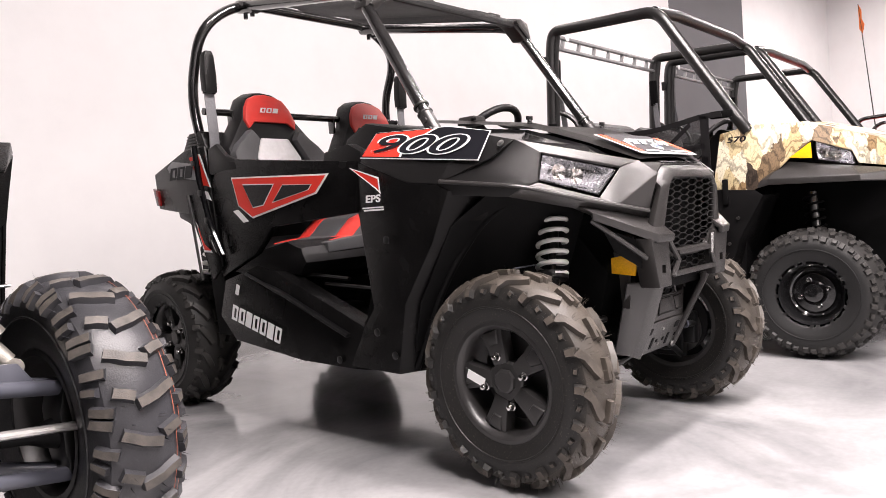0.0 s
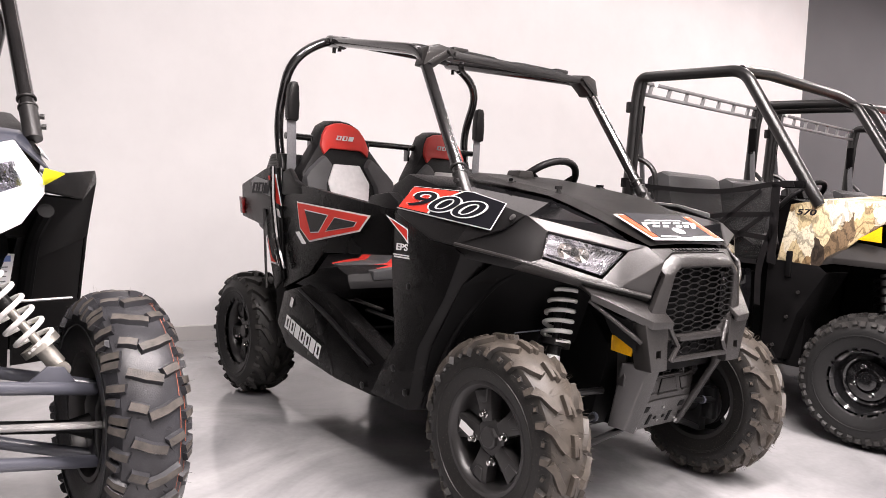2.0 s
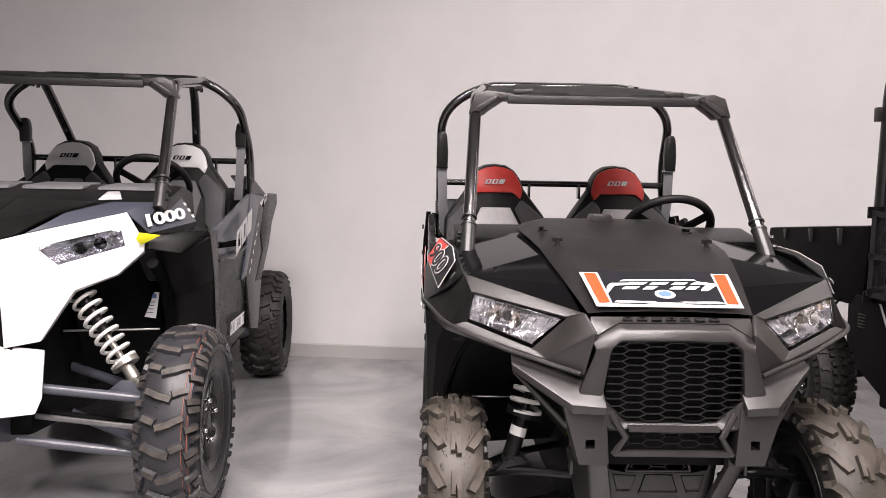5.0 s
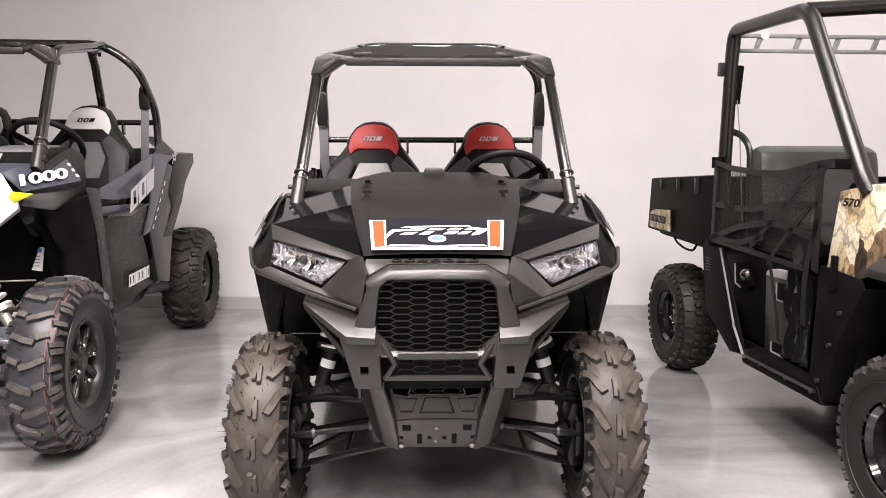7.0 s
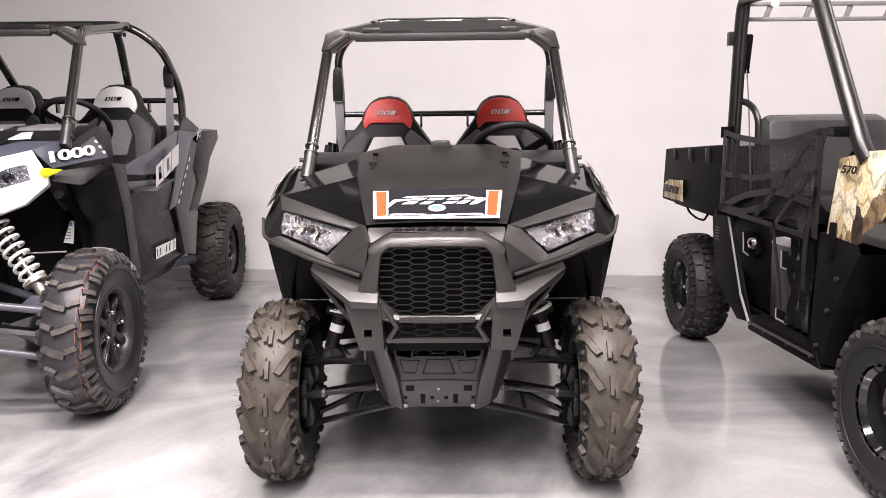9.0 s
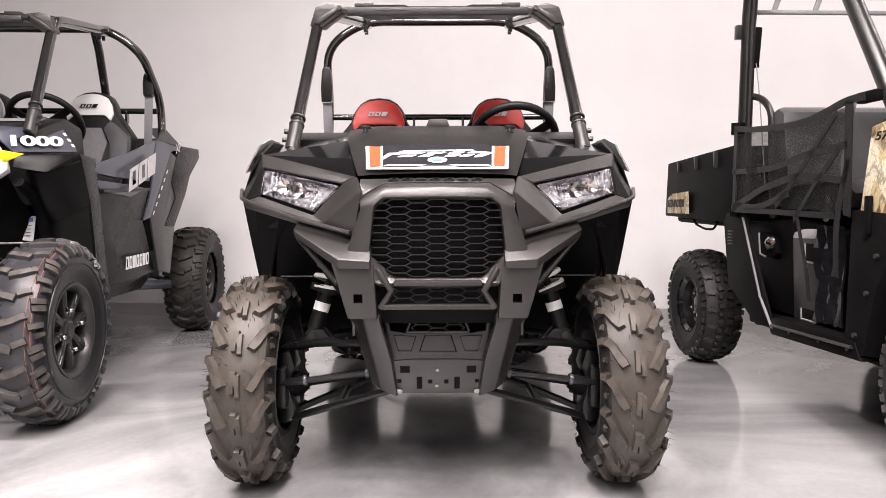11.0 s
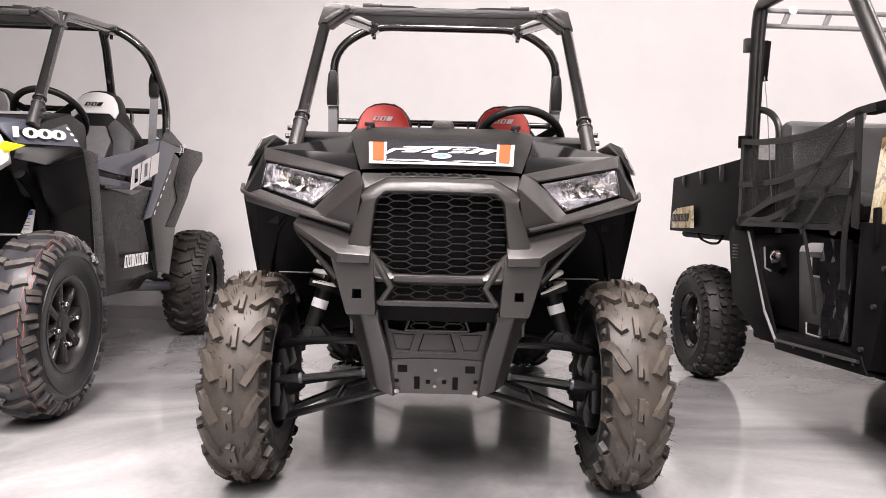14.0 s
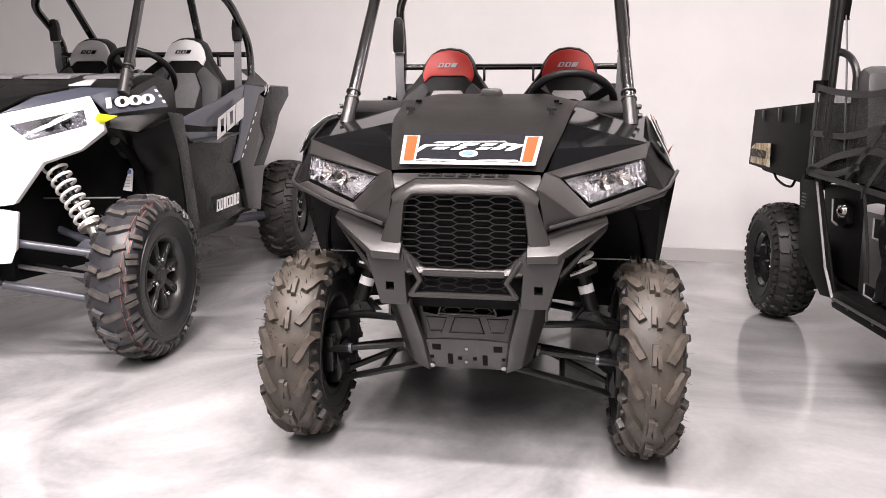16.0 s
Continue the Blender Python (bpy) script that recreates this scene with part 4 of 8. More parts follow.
def seat_belt(parent, x, y, z_top, z_mid, z_low, s):
    bm = bmesh.new()
    prism(bm, [(x - 0.026, z_mid), (x + 0.026, z_mid), (x + 0.028, z_mid + 0.07), (x + 0.022, z_top - 0.02), (x + 0.014, z_top), (x - 0.014, z_top), (x - 0.022, z_top - 0.02), (x - 0.028, z_mid + 0.07)], y - 0.07, y - 0.028, "y", 0.008, 0.94)
    tube(bm, [(x, y - 0.06, z_top - 0.025), (x, y - 0.02, z_top - 0.025)], 0.012, 10, 0)
    belt = part("seat_belt", bm, BLACK_PLASTIC, parent, "black belt guide with grey webbing")
    bm = bmesh.new()
    strap(bm, [(x, y - 0.045, z_mid + 0.02), (x - s * 0.005, y - 0.05, (z_mid + z_low) / 2), (x - s * 0.02, y - 0.02, z_low)], 0.044, 0.004)
    part("webbing", bm, GREY_WEB, belt)
    bm = bmesh.new()
    tube(bm, [(x - 0.028, y - 0.045, z_mid + 0.004), (x + 0.028, y - 0.045, z_mid + 0.004)], 0.005, 8, 0)
    part("buckle", bm, CHROME, belt)
    return belt


def steering_wheel(parent, x, y, z, radius=0.165, tilt=-45):
    m = Matrix.Translation((x, y, z)) @ Matrix.Rotation(radians(tilt), 4, "X")
    bm = bmesh.new()
    pts = [(radius * math.cos(k * math.tau / 40), radius * math.sin(k * math.tau / 40), 0) for k in range(41)]
    tube(bm, pts, 0.0155, 12, 0, caps=False)
    bmesh.ops.remove_doubles(bm, verts=bm.verts[:], dist=0.0005)
    bm.transform(m)
    wheel = part("steering_wheel", bm, BLACK_VINYL, parent, "black padded steering wheel")
    bm = bmesh.new()
    for a in (90, 210, 330):
        c, s = math.cos(radians(a)), math.sin(radians(a))
        strap(bm, [(0.03 * c, 0.03 * s, -0.03), (radius * 0.95 * c, radius * 0.95 * s, -0.002)], 0.035, 0.008, (-s, c, 0))
    own = bmesh.new()
    lathe(own, [(-0.045, 0.0), (-0.045, 0.04), (-0.02, 0.048), (-0.012, 0.04), (-0.01, 0.0)], 24)
    merge(bm, own, Matrix.Rotation(radians(-90), 4, "Y"))
    tube(bm, [(0, 0, -0.04), (0, 0, -0.3)], 0.022, 12, 0)
    bm.transform(m)
    part("spokes", bm, BLACK_PLASTIC, wheel)


def headlight(parent, pts, s, depth=0.06, lens=None, bowl=None):
    """A lens with a reflector bucket: four corner points outward top, inner tip, inner bottom, outer bottom."""
    P = [Vector((s * p[0], p[1], p[2])) for p in pts]
    c = sum(P, Vector()) / 4
    n = (P[1] - P[0]).cross(P[3] - P[0]).normalized()
    if n.y > 0:
        n = -n
    bm = bmesh.new()
    out = [bm.verts.new(p + n * 0.002) for p in P]
    mid = bm.verts.new(c + n * 0.016)
    inn = [bm.verts.new(p - n * 0.004) for p in P]
    midb = bm.verts.new(c + n * 0.010)
    for i in range(4):
        j = (i + 1) % 4
        bm.faces.new((out[i], out[j], mid))
        bm.faces.new((inn[j], inn[i], midb))
        bm.faces.new((out[i], inn[i], inn[j], out[j]))
    light = part("headlight", bm, lens or CLEAR, parent, "clear headlight with a chromed fluted reflector")
    light.visible_shadow = False
    # fluted reflector behind the lens
    bm = bmesh.new()
    nu, nv = 54, 5
    rnd = random.Random(3)
    wave = [rnd.uniform(0.0012, 0.0030) * (1 if i % 2 else -1) for i in range(nu + 1)]
    step = [rnd.uniform(-0.004, 0.004) for j in range(nv + 1)]
    grid = []
    for i in range(nu + 1):
        row = []
        for j in range(nv + 1):
            u, v = i / nu, j / nv
            p = P[0].lerp(P[1], u).lerp(P[3].lerp(P[2], u), v)
            d = depth * (4 * u * (1 - u)) ** 0.4 * (4 * v * (1 - v)) ** 0.4
            d += (wave[i] + step[j]) * (0 < i < nu) * (0 < j < nv)
            row.append(bm.verts.new(p - n * (0.007 + d)))
        grid.append(row)
    for a, b in zip(grid, grid[1:]):
        for j in range(nv):
            bm.faces.new((a[j], a[j + 1], b[j + 1], b[j]))
    part("reflector", bm, REFLECTOR, light)
    bm = bmesh.new()
    t = (P[1] - P[0]).normalized()
    up = n.cross(t).normalized()
    for f in (0.3, 0.56):
        q = P[0].lerp(P[1], f).lerp(P[3].lerp(P[2], f), 0.5)
        own = bmesh.new()
        lathe(own, [(0.0, 0.0), (0.004, 0.010), (0.016, 0.022), (0.018, 0.022), (0.006, 0.008)], 18)
        mm = Matrix.Translation(q - n * 0.03) @ n.to_track_quat("X", "Z").to_matrix().to_4x4()
        merge(bm, own, mm)
    part("bowl", bm, bowl or BRONZE, light)
    bm = bmesh.new()
    q = P[0].lerp(P[1], 0.45).lerp(P[3].lerp(P[2], 0.45), 0.45)
    own = bmesh.new()
    lathe(own, [(0.0, 0.0), (0.0, 0.014), (0.012, 0.014), (0.018, 0.009), (0.020, 0.0)], 16)
    merge(bm, own, Matrix.Translation(q - n * 0.028) @ n.to_track_quat("X", "Z").to_matrix().to_4x4())
    part("bulb_cap", bm, RIM_BLACK, light)
    bm = bmesh.new()
    k = [p + (p - c).normalized() * 0.006 for p in P]
    q = [p - n * (depth + 0.02) for p in P]
    vs, ws = [bm.verts.new(p - n * 0.004) for p in k], [bm.verts.new(p) for p in q]
    for i in range(4):
        j = (i + 1) % 4
        bm.faces.new((vs[i], vs[j], ws[j], ws[i]))
    bm.faces.new(ws)
    part("bucket", bm, DARK_LINER, light)
    return light

# ---- black and red two-seat buggy in the middle ----
TYRE_CHEVRON = [
    ([(0.106, -0.010), (0.092, -0.008), (0.078, -0.004)], 0.034, 0.020, 1.05),
    ([(0.080, -0.004), (0.064, 0.018), (0.036, 0.074)], 0.031, 0.0175, 1.0),
    ([(0.0045, 0.032), (0.0065, 0.090)], 0.017, 0.0105, 1.0),
    ([(0.102, 0.046), (0.088, 0.050)], 0.026, 0.013, 0.5),
]
buggy = thing("sport_buggy", "matt black two-seat off-road buggy with red decals on the showroom floor", "buggy", pose(0, 0.008, 0.002, 0.53))

buggy_rim = alloy_rim(0.162, 0.184, 5, face=0.048, wide=0.032, flare=0.045)
for s in (-1, 1):
    front_tyre = tyre_mesh(0.304, 0.176, 0.162, TYRE_CHEVRON, 0.0145, 17, 0.08, hairs=560, mat=RUBBER_DUSTY, way=-s)
    rear_tyre = tyre_mesh(0.304, 0.23, 0.162, TYRE_CHEVRON, 0.017, 17, 0.08, hairs=60, mat=RUBBER_DARK, way=-s)
    turn = 0.30
    w = put_wheel(buggy, front_tyre, buggy_rim, (s * 0.524, 0, 0.342), s, 0.05, 0.07, "satin black cast wheel with a dusty lugged tyre", turn=turn)
    bm = bmesh.new()
    back = Matrix.Rotation(-turn, 3, "X")
    sheet(bm, [(-0.032, -0.013), (0.032, -0.013), (0.032, 0.013), (-0.032, 0.013)], back @ Vector((0.052, s * 0.098, 0.0)), back @ Vector((0, 0.94, 0.34 * s)), back @ Vector((0, -0.34 * s, 0.94)), 0.006)
    part("sticker", bm, WHITE_DECAL, w, "white paper sticker")
    put_wheel(buggy, rear_tyre, buggy_rim, (s * 0.480, 1.915, 0.325), s, 0.05, 0.07, "satin black cast rear wheel", turn=0.5)

# front fascia, one moulding a side round the headlight
FV = [(0.505, -0.03, 1.0), (0.21, -0.24, 0.925), (0.487, -0.10, 0.957), (0.252, -0.205, 0.908), (0.195, -0.292, 0.885), (0.335, -0.182, 0.825), (0.50, -0.095, 0.878),
      (0.215, -0.266, 0.775), (0.55, -0.075, 0.862), (0.205, -0.245, 0.752), (0.552, -0.03, 0.842), (0.612, 0.17, 0.895), (0.605, 0.17, 0.862), (0.545, 0.13, 1.010), (0.30, -0.222, 0.803)]
FF = [(0, 1, 3, 2), (1, 4, 3), (3, 4, 14, 5), (4, 7, 14), (5, 14, 8, 6), (14, 7, 8), (7, 9, 10, 8)]
FS = [(2, 6, 8, 11), (0, 2, 11, 13), (8, 10, 12, 11)]
HL = [(0.480, -0.098, 0.950), (0.262, -0.196, 0.902), (0.335, -0.178, 0.836), (0.494, -0.094, 0.885)]
for s in (-1, 1):
    part("front_fascia", shell(FV, FF, 0.008, 0.008, s), GREY_PLASTIC, buggy, "dark grey moulded plastic fascia")
    part("fender_front", shell(FV, FS, 0.008, 0.006, s), BLACK_PLASTIC, buggy, "black fender side beside the headlight")
    headlight(buggy, HL, s)
    # ridge line under the lamp
    bm = bmesh.new()
    tube(bm, [(s * 0.225, -0.272, 0.780), (s * 0.40, -0.182, 0.821), (s * 0.552, -0.082, 0.868), (s * 0.615, 0.16, 0.90)], 0.006, 8, 0.05)
    part("ridge", bm, GREY_PLASTIC, buggy)

# nose frame round the grille
IN = [(0.0, -0.313, 0.872), (0.138, -0.312, 0.870), (0.160, -0.309, 0.848), (0.174, -0.292, 0.728), (0.110, -0.277, 0.668), (0.0, -0.277, 0.668)]
OUT = [(0.0, -0.302, 0.896), (0.126, -0.302, 0.894), (0.196, -0.298, 0.846), (0.232, -0.286, 0.738), (0.160, -0.298, 0.652), (0.0, -0.298, 0.652)]
TOPB = [(0.0, -0.272, 0.910), (0.135, -0.272, 0.908), (0.205, -0.278, 0.868)]
vs = IN + OUT + TOPB
fs = [(0, 6, 7, 1), (1, 7, 8, 2), (2, 8, 9, 3), (3, 9, 10, 4), (4, 10, 11, 5), (6, 12, 13, 7), (7, 13, 14, 8)]
part("nose_frame", shell(vs, fs, 0.022, 0.007, 0), GREY_PLASTIC, buggy, "dark grey frame of the nose grille")
bm = shell([(0.0, -0.245, 0.921), (0.20, -0.245, 0.919), (0.205, -0.278, 0.868), (0.135, -0.272, 0.908), (0.0, -0.272, 0.910)], [(0, 1, 2, 3, 4)], 0.006, 0.002, 0)
part("nose_strip", bm, GREY_PLASTIC, buggy)
mark("embossed_mark", BLACK_PLASTIC, buggy, (0, -0.2635, 0.914), (1, 0, 0), (0, 0.9, 0.32), 0.25, 0.016, 7, 0.2, 0.3, 0.002, 0.003)
poly = [(p[0], p[2]) for p in IN[:5]] + [(-p[0], p[2]) for p in reversed(IN[1:5])]
bm = hex_grille(bmesh.new(), poly, lambda z: -0.285 - (z - 0.668) * 0.1, (0.066, 0.0188), 0.0013)
part("grille", bm, GRILLE_BLACK, buggy, "dark honeycomb grille")
bm = bmesh.new()
prism(bm, [(-0.19, 0.54), (0.19, 0.54), (0.20, 0.88), (-0.20, 0.88)], -0.235, -0.20, "y", 0.004)
part("radiator", bm, DARK_LINER, buggy, "dark radiator core behind the grille")

# bumper: wings, posts, cross bars, lower guards and skid plate


def raked(bm):
    """Sets the lower nose back under the car, the more the lower it lies."""
    for v in bm.verts:
        step = 0.42 * max(0.0, 0.58 - v.co.z)
        k = 1 + step / 1.89
        v.co = Vector((v.co.x * k, v.co.y + step, 0.766 + (v.co.z - 0.766) * k))
    return bm


for s in (-1, 1):
    wing = [(0.388, -0.19, 0.786), (0.252, -0.312, 0.714), (0.170, -0.322, 0.710), (0.170, -0.318, 0.690), (0.252, -0.308, 0.690), (0.384, -0.186, 0.764), (0.382, -0.125, 0.814), (0.246, -0.222, 0.776), (0.17, -0.268, 0.752)]
    bm = shell(wing, [(0, 1, 4, 5), (1, 2, 3, 4), (0, 6, 7, 1), (1, 7, 8, 2)], 0.014, 0.005, s)
    part("bumper_wing", bm, GREY_PLASTIC, buggy, "grey moulded bumper wing")
    bm = bmesh.new()
    tube(bm, [(s * 0.376, -0.176, 0.764), (s * 0.256, -0.275, 0.648)], 0.0075, 8, 0)
    part("wing_strut", bm, GREY_PLASTIC, buggy)
    bm = shell([(0.340, -0.185, 0.742), (0.256, -0.255, 0.700), (0.252, -0.255, 0.62), (0.30, -0.20, 0.67)], [(0, 1, 2, 3)], 0.006, 0.002, s)
    part("wing_web", bm, DARK_LINER, buggy)
    # post with a square tow hole, built as a frame
    hx, hz, k = 0.203, 0.613, 0.0115
    bm = holed_plate([(s * 0.154, 0.560), (s * 0.230, 0.560), (s * 0.272, 0.706), (s * 0.164, 0.704)], [(s * (hx - k), hz - k), (s * (hx + k), hz - k), (s * (hx + k), hz + k), (s * (hx - k), hz + k)], -0.298, -0.235, 0.007)
    part("bumper_post", bm, GREY_PLASTIC, buggy, "grey moulded bumper post with a square hole")
    bm = bmesh.new()
    block(bm, (s * hx, -0.252, hz), (0.03, 0.02, 0.03), 0.0)
    part("hole_back", bm, DARK_LINER, buggy)
    # slanted strut beside the post
    bm = bmesh.new()
    tube(bm, [(s * 0.152, -0.292, 0.690), (s * 0.118, -0.302, 0.632), (s * 0.146, -0.298, 0.588)], 0.0085, 8, 0)
    part("grille_strut", bm, GREY_PLASTIC, buggy)
    guard = [(0.240, -0.205, 0.556), (0.195, -0.270, 0.556), (0.150, -0.282, 0.550), (0.178, -0.205, 0.368), (0.150, -0.250, 0.360), (0.108, -0.262, 0.345), (0.245, -0.205, 0.575), (0.195, -0.262, 0.578), (0.150, -0.272, 0.572), (0.122, -0.275, 0.447)]
    bm = shell(guard, [(0, 1, 4, 3), (1, 2, 9, 5, 4), (6, 7, 1, 0), (7, 8, 2, 1)], 0.02, 0.006, s)
    part("lower_guard", raked(bm), GREY_PLASTIC, buggy, "grey moulded lower bumper guard")
for z, hw, t in ((0.653, 0.112, 0.014), (0.592, 0.14, 0.014)):
    bm = bmesh.new()
    block(bm, (0, -0.296, z), (2 * hw, 0.02, t), 0.004)
    part("cross_bar", bm, GREY_PLASTIC, buggy)
poly2 = [(-0.115, 0.645), (0.115, 0.645), (0.12, 0.602), (-0.12, 0.602)]
part("lower_grille", hex_grille(bmesh.new(), poly2, lambda z: -0.282, (0.058, 0.0185), 0.0013), GRILLE_BLACK, buggy)
poly3 = [(-0.066, 0.550), (0.066, 0.550), (0.080, 0.510), (-0.080, 0.510)]
part("small_grille", hex_grille(bmesh.new(), poly3, lambda z: -0.19, (0.058, 0.0185), 0.0013), GRILLE_BLACK, buggy)
bm = bmesh.new()
edge = [(x * 1.06, -0.193, z) for x, z in poly3]
for a, b in zip(edge, edge[1:] + edge[:1]):
    tube(bm, [a, b], 0.0035, 8, 0)
part("grille_frame", bm, GREY_PLASTIC, buggy)
bm = bmesh.new()
prism(bm, [(-0.150, 0.552), (-0.134, 0.552), (-0.128, 0.514), (-0.088, 0.507), (0.088, 0.507), (0.128, 0.514), (0.134, 0.552), (0.150, 0.552), (0.124, 0.430), (-0.124, 0.430)], -0.196, -0.170, "y", 0.004)
skid = part("skid_plate", bm, GREY_PLASTIC, buggy, "grey plastic skid plate with recessed panels")
for poly in ([(-0.120, 0.502), (-0.058, 0.499), (-0.073, 0.455), (-0.107, 0.457)], [(-0.036, 0.502), (0.036, 0.502), (0.052, 0.453), (-0.052, 0.453)], [(0.120, 0.502), (0.058, 0.499), (0.073, 0.455), (0.107, 0.457)]):
    # dark strip round the panel, painted for the shade of its recess
    bm = bmesh.new()
    prism(bm, poly, -0.1975, -0.190, "y", 0.0)
    part("groove_shade", bm, DARK_LINER, skid)
    bm = bmesh.new()
    prism(bm, scaled(poly, 0.93, 0.93), -0.1990, -0.190, "y", 0.001)
    part("raised_panel", bm, GREY_PLASTIC, skid)
    (ax, az), (bx, bz) = poly[2], poly[3]
    bm = bmesh.new()
    block(bm, ((ax + bx) / 2, -0.199, (az + bz) / 2 + 0.001), (abs(ax - bx), 0.010, 0.006), 0.002)
    part("panel_lip", bm, GREY_PLASTIC, skid)
# winch plate below it, leaning back under the nose
lean = Matrix.Translation((0, -0.200, 0.432)) @ Matrix.Rotation(radians(25), 4, "X")
own = bmesh.new()
prism(own, [(-0.124, 0.0), (-0.060, 0.004), (0.060, 0.004), (0.124, 0.0), (0.122, -0.045), (0.112, -0.112), (-0.112, -0.112), (-0.122, -0.045)], 0.0, 0.022, "y", 0.005)
bm = bmesh.new()
merge(bm, own, lean)
plate = part("winch_plate", bm, GREY_PLASTIC, skid, "grey plastic winch plate with holes and slots")
# holes are not cut; dark blocks stand for the shade in them
for x, z, w, h in ((-0.090, -0.028, 0.026, 0.022), (0.090, -0.028, 0.026, 0.022), (-0.0515, -0.074, 0.015, 0.040), (0.0515, -0.074, 0.015, 0.040), (-0.022, -0.070, 0.012, 0.012), (0.022, -0.070, 0.012, 0.012), (-0.106, -0.068, 0.011, 0.011), (0.106, -0.068, 0.011, 0.011)):
    own = bmesh.new()
    block(own, (x, 0.0005, z), (w, 0.005, h), 0.0022)
    bm = bmesh.new()
    merge(bm, own, lean)
    part("hole_shade", bm, DARK_LINER, plate)
for x, z in ((-0.107, -0.101), (0.107, -0.101), (-0.004, -0.083), (-0.002, -0.03)):
    own = bmesh.new()
    lathe(own, [(0.0, 0.0), (0.0, 0.009), (0.005, 0.009), (0.007, 0.005), (0.007, 0.0)], 12, Matrix.Translation((x, 0.0, z)) @ Matrix.Rotation(radians(-90), 4, "Z") @ Matrix.Scale(1.0 if abs(x) > 0.05 else 0.55, 4))
    bm = bmesh.new()
    merge(bm, own, lean)
    part("skid_bolt", bm, BARE_STEEL, plate)

# hood with its decal
HR = [(-0.245, 0.930, 0.206), (-0.092, 1.003, 0.240), (0.02, 1.045, 0.262), (0.11, 1.074, 0.275), (0.30, 1.103, 0.292), (0.44, 1.124, 0.308), (0.53, 1.137, 0.27), (0.57, 1.142, 0.24)]
COL = (-1.0, -0.80, -0.74, -0.3, 0.0, 0.3, 0.74, 0.80, 1.0)
bm = bmesh.new()
grid = []
for i, (y, z, w) in enumerate(HR):
    dip = 0.012 if i in (2, 3, 4) else 0.0
    h = [-0.012, 0.0, 0.0, -dip, -dip, -dip, 0.0, 0.0, -0.012]
    if i == 0:
        h = [-0.004, 0, 0, 0.003, 0.004, 0.003, 0, 0, -0.004]
    grid.append([bm.verts.new((w * c, y, z + d)) for c, d in zip(COL, h)])
for a, b in zip(grid, grid[1:]):
    for i in range(len(COL) - 1):
        bm.faces.new((a[i], a[i + 1], b[i + 1], b[i]))
bmesh.ops.solidify(bm, geom=bm.faces[:], thickness=0.016)
soften(bm, 0.004, 14)
hood = part("hood", bm, GREY_PLASTIC, buggy, "dark grey moulded hood")
bm = bmesh.new()
prism(bm, [(-0.045, 1.128), (0.045, 1.128), (0.032, 1.160), (-0.032, 1.160)], 0.50, 0.575, "y", 0.006)
part("hood_bump", bm, GREY_PLASTIC, hood)
for s in (-1, 1):
    bm = bmesh.new()
    lathe(bm, [(0.0, 0.0), (0.0, 0.019), (0.004, 0.018), (0.006, 0.012), (0.006, 0.0)], 18, Matrix.Translation((s * 0.236, 0.335, 1.106)) @ Matrix.Rotation(radians(-98), 4, "Y") @ Matrix.Scale(-1, 4, (1, 0, 0)))
    block(bm, (s * 0.236, 0.335, 1.114), (0.007, 0.030, 0.010), 0.002, Matrix.Rotation(radians(25 * s), 4, "Z"))
    part("hood_fastener", bm, DARK_LINER, hood, "black quarter-turn hood fastener")
U, V = Vector((1, 0, 0)), Vector((0, 0.153, 0.073)).normalized()
HO = (0, -0.1685, 0.9715)
bm = bmesh.new()
sheet(bm, [(-0.184, -0.078), (0.184, -0.078), (0.200, 0.083), (-0.200, 0.083)], HO, U, V, 0.006)
decal = part("hood_decal", bm, WHITE_DECAL, hood, "white, orange and black hood decal")
bm = bmesh.new()
sheet(bm, [(-0.142, -0.066), (-0.06, -0.066), (-0.04, -0.058), (0.04, -0.058), (0.06, -0.066), (0.142, -0.066), (0.152, 0.09), (-0.152, 0.09)], HO, U, V, 0.0085)
part("black_field", bm, BLACK_DECAL, decal)
for s in (-1, 1):
    bm = bmesh.new()
    sheet(bm, [(s * 0.148, -0.062), (s * 0.176, -0.064), (s * 0.190, 0.076), (s * 0.158, 0.076)], HO, U, V, 0.0085)
    part("orange_flash", bm, ORANGE_DECAL, decal)
# winged mark: leaning white frames between two swept tails
for pts in ([(-0.152, -0.034), (-0.122, 0.012), (-0.06, 0.020), (-0.056, 0.028), (-0.13, 0.024), (-0.142, 0.006)], [(0.154, 0.026), (0.118, -0.006), (0.098, -0.008), (0.104, 0.004), (0.120, 0.020), (0.088, 0.028), (0.10, 0.038)],
            [(-0.14, -0.066), (-0.05, -0.066), (-0.03, -0.060), (-0.13, -0.058)], [(0.14, -0.066), (0.05, -0.066), (0.03, -0.060), (0.13, -0.058)], [(-0.105, 0.034), (0.10, 0.042), (0.094, 0.048), (-0.09, 0.042)]):
    bm = bmesh.new()
    sheet(bm, pts, HO, U, V, 0.0105)
    part("winged_mark", bm, WHITE_DECAL, decal)
for x0, x1, z0, z1 in ((-0.100, -0.052, 0.018, 0.030), (-0.104, -0.062, -0.004, 0.010), (-0.044, 0.004, 0.020, 0.031), (-0.050, -0.016, -0.004, 0.012), (0.014, 0.054, 0.020, 0.032), (0.018, 0.056, -0.002, 0.012), (0.064, 0.100, 0.022, 0.034), (0.060, 0.092, -0.002, 0.014)):
    bm = bmesh.new()
    sheet(bm, [(x0 + z0 * 0.7, z0), (x1 + z0 * 0.7 - 0.006, z0), (x1 + z1 * 0.7, z1), (x0 + z1 * 0.7 + 0.006, z1)], HO, U, V, 0.0105)
    part("winged_mark", bm, WHITE_DECAL, decal)
bm = bmesh.new()
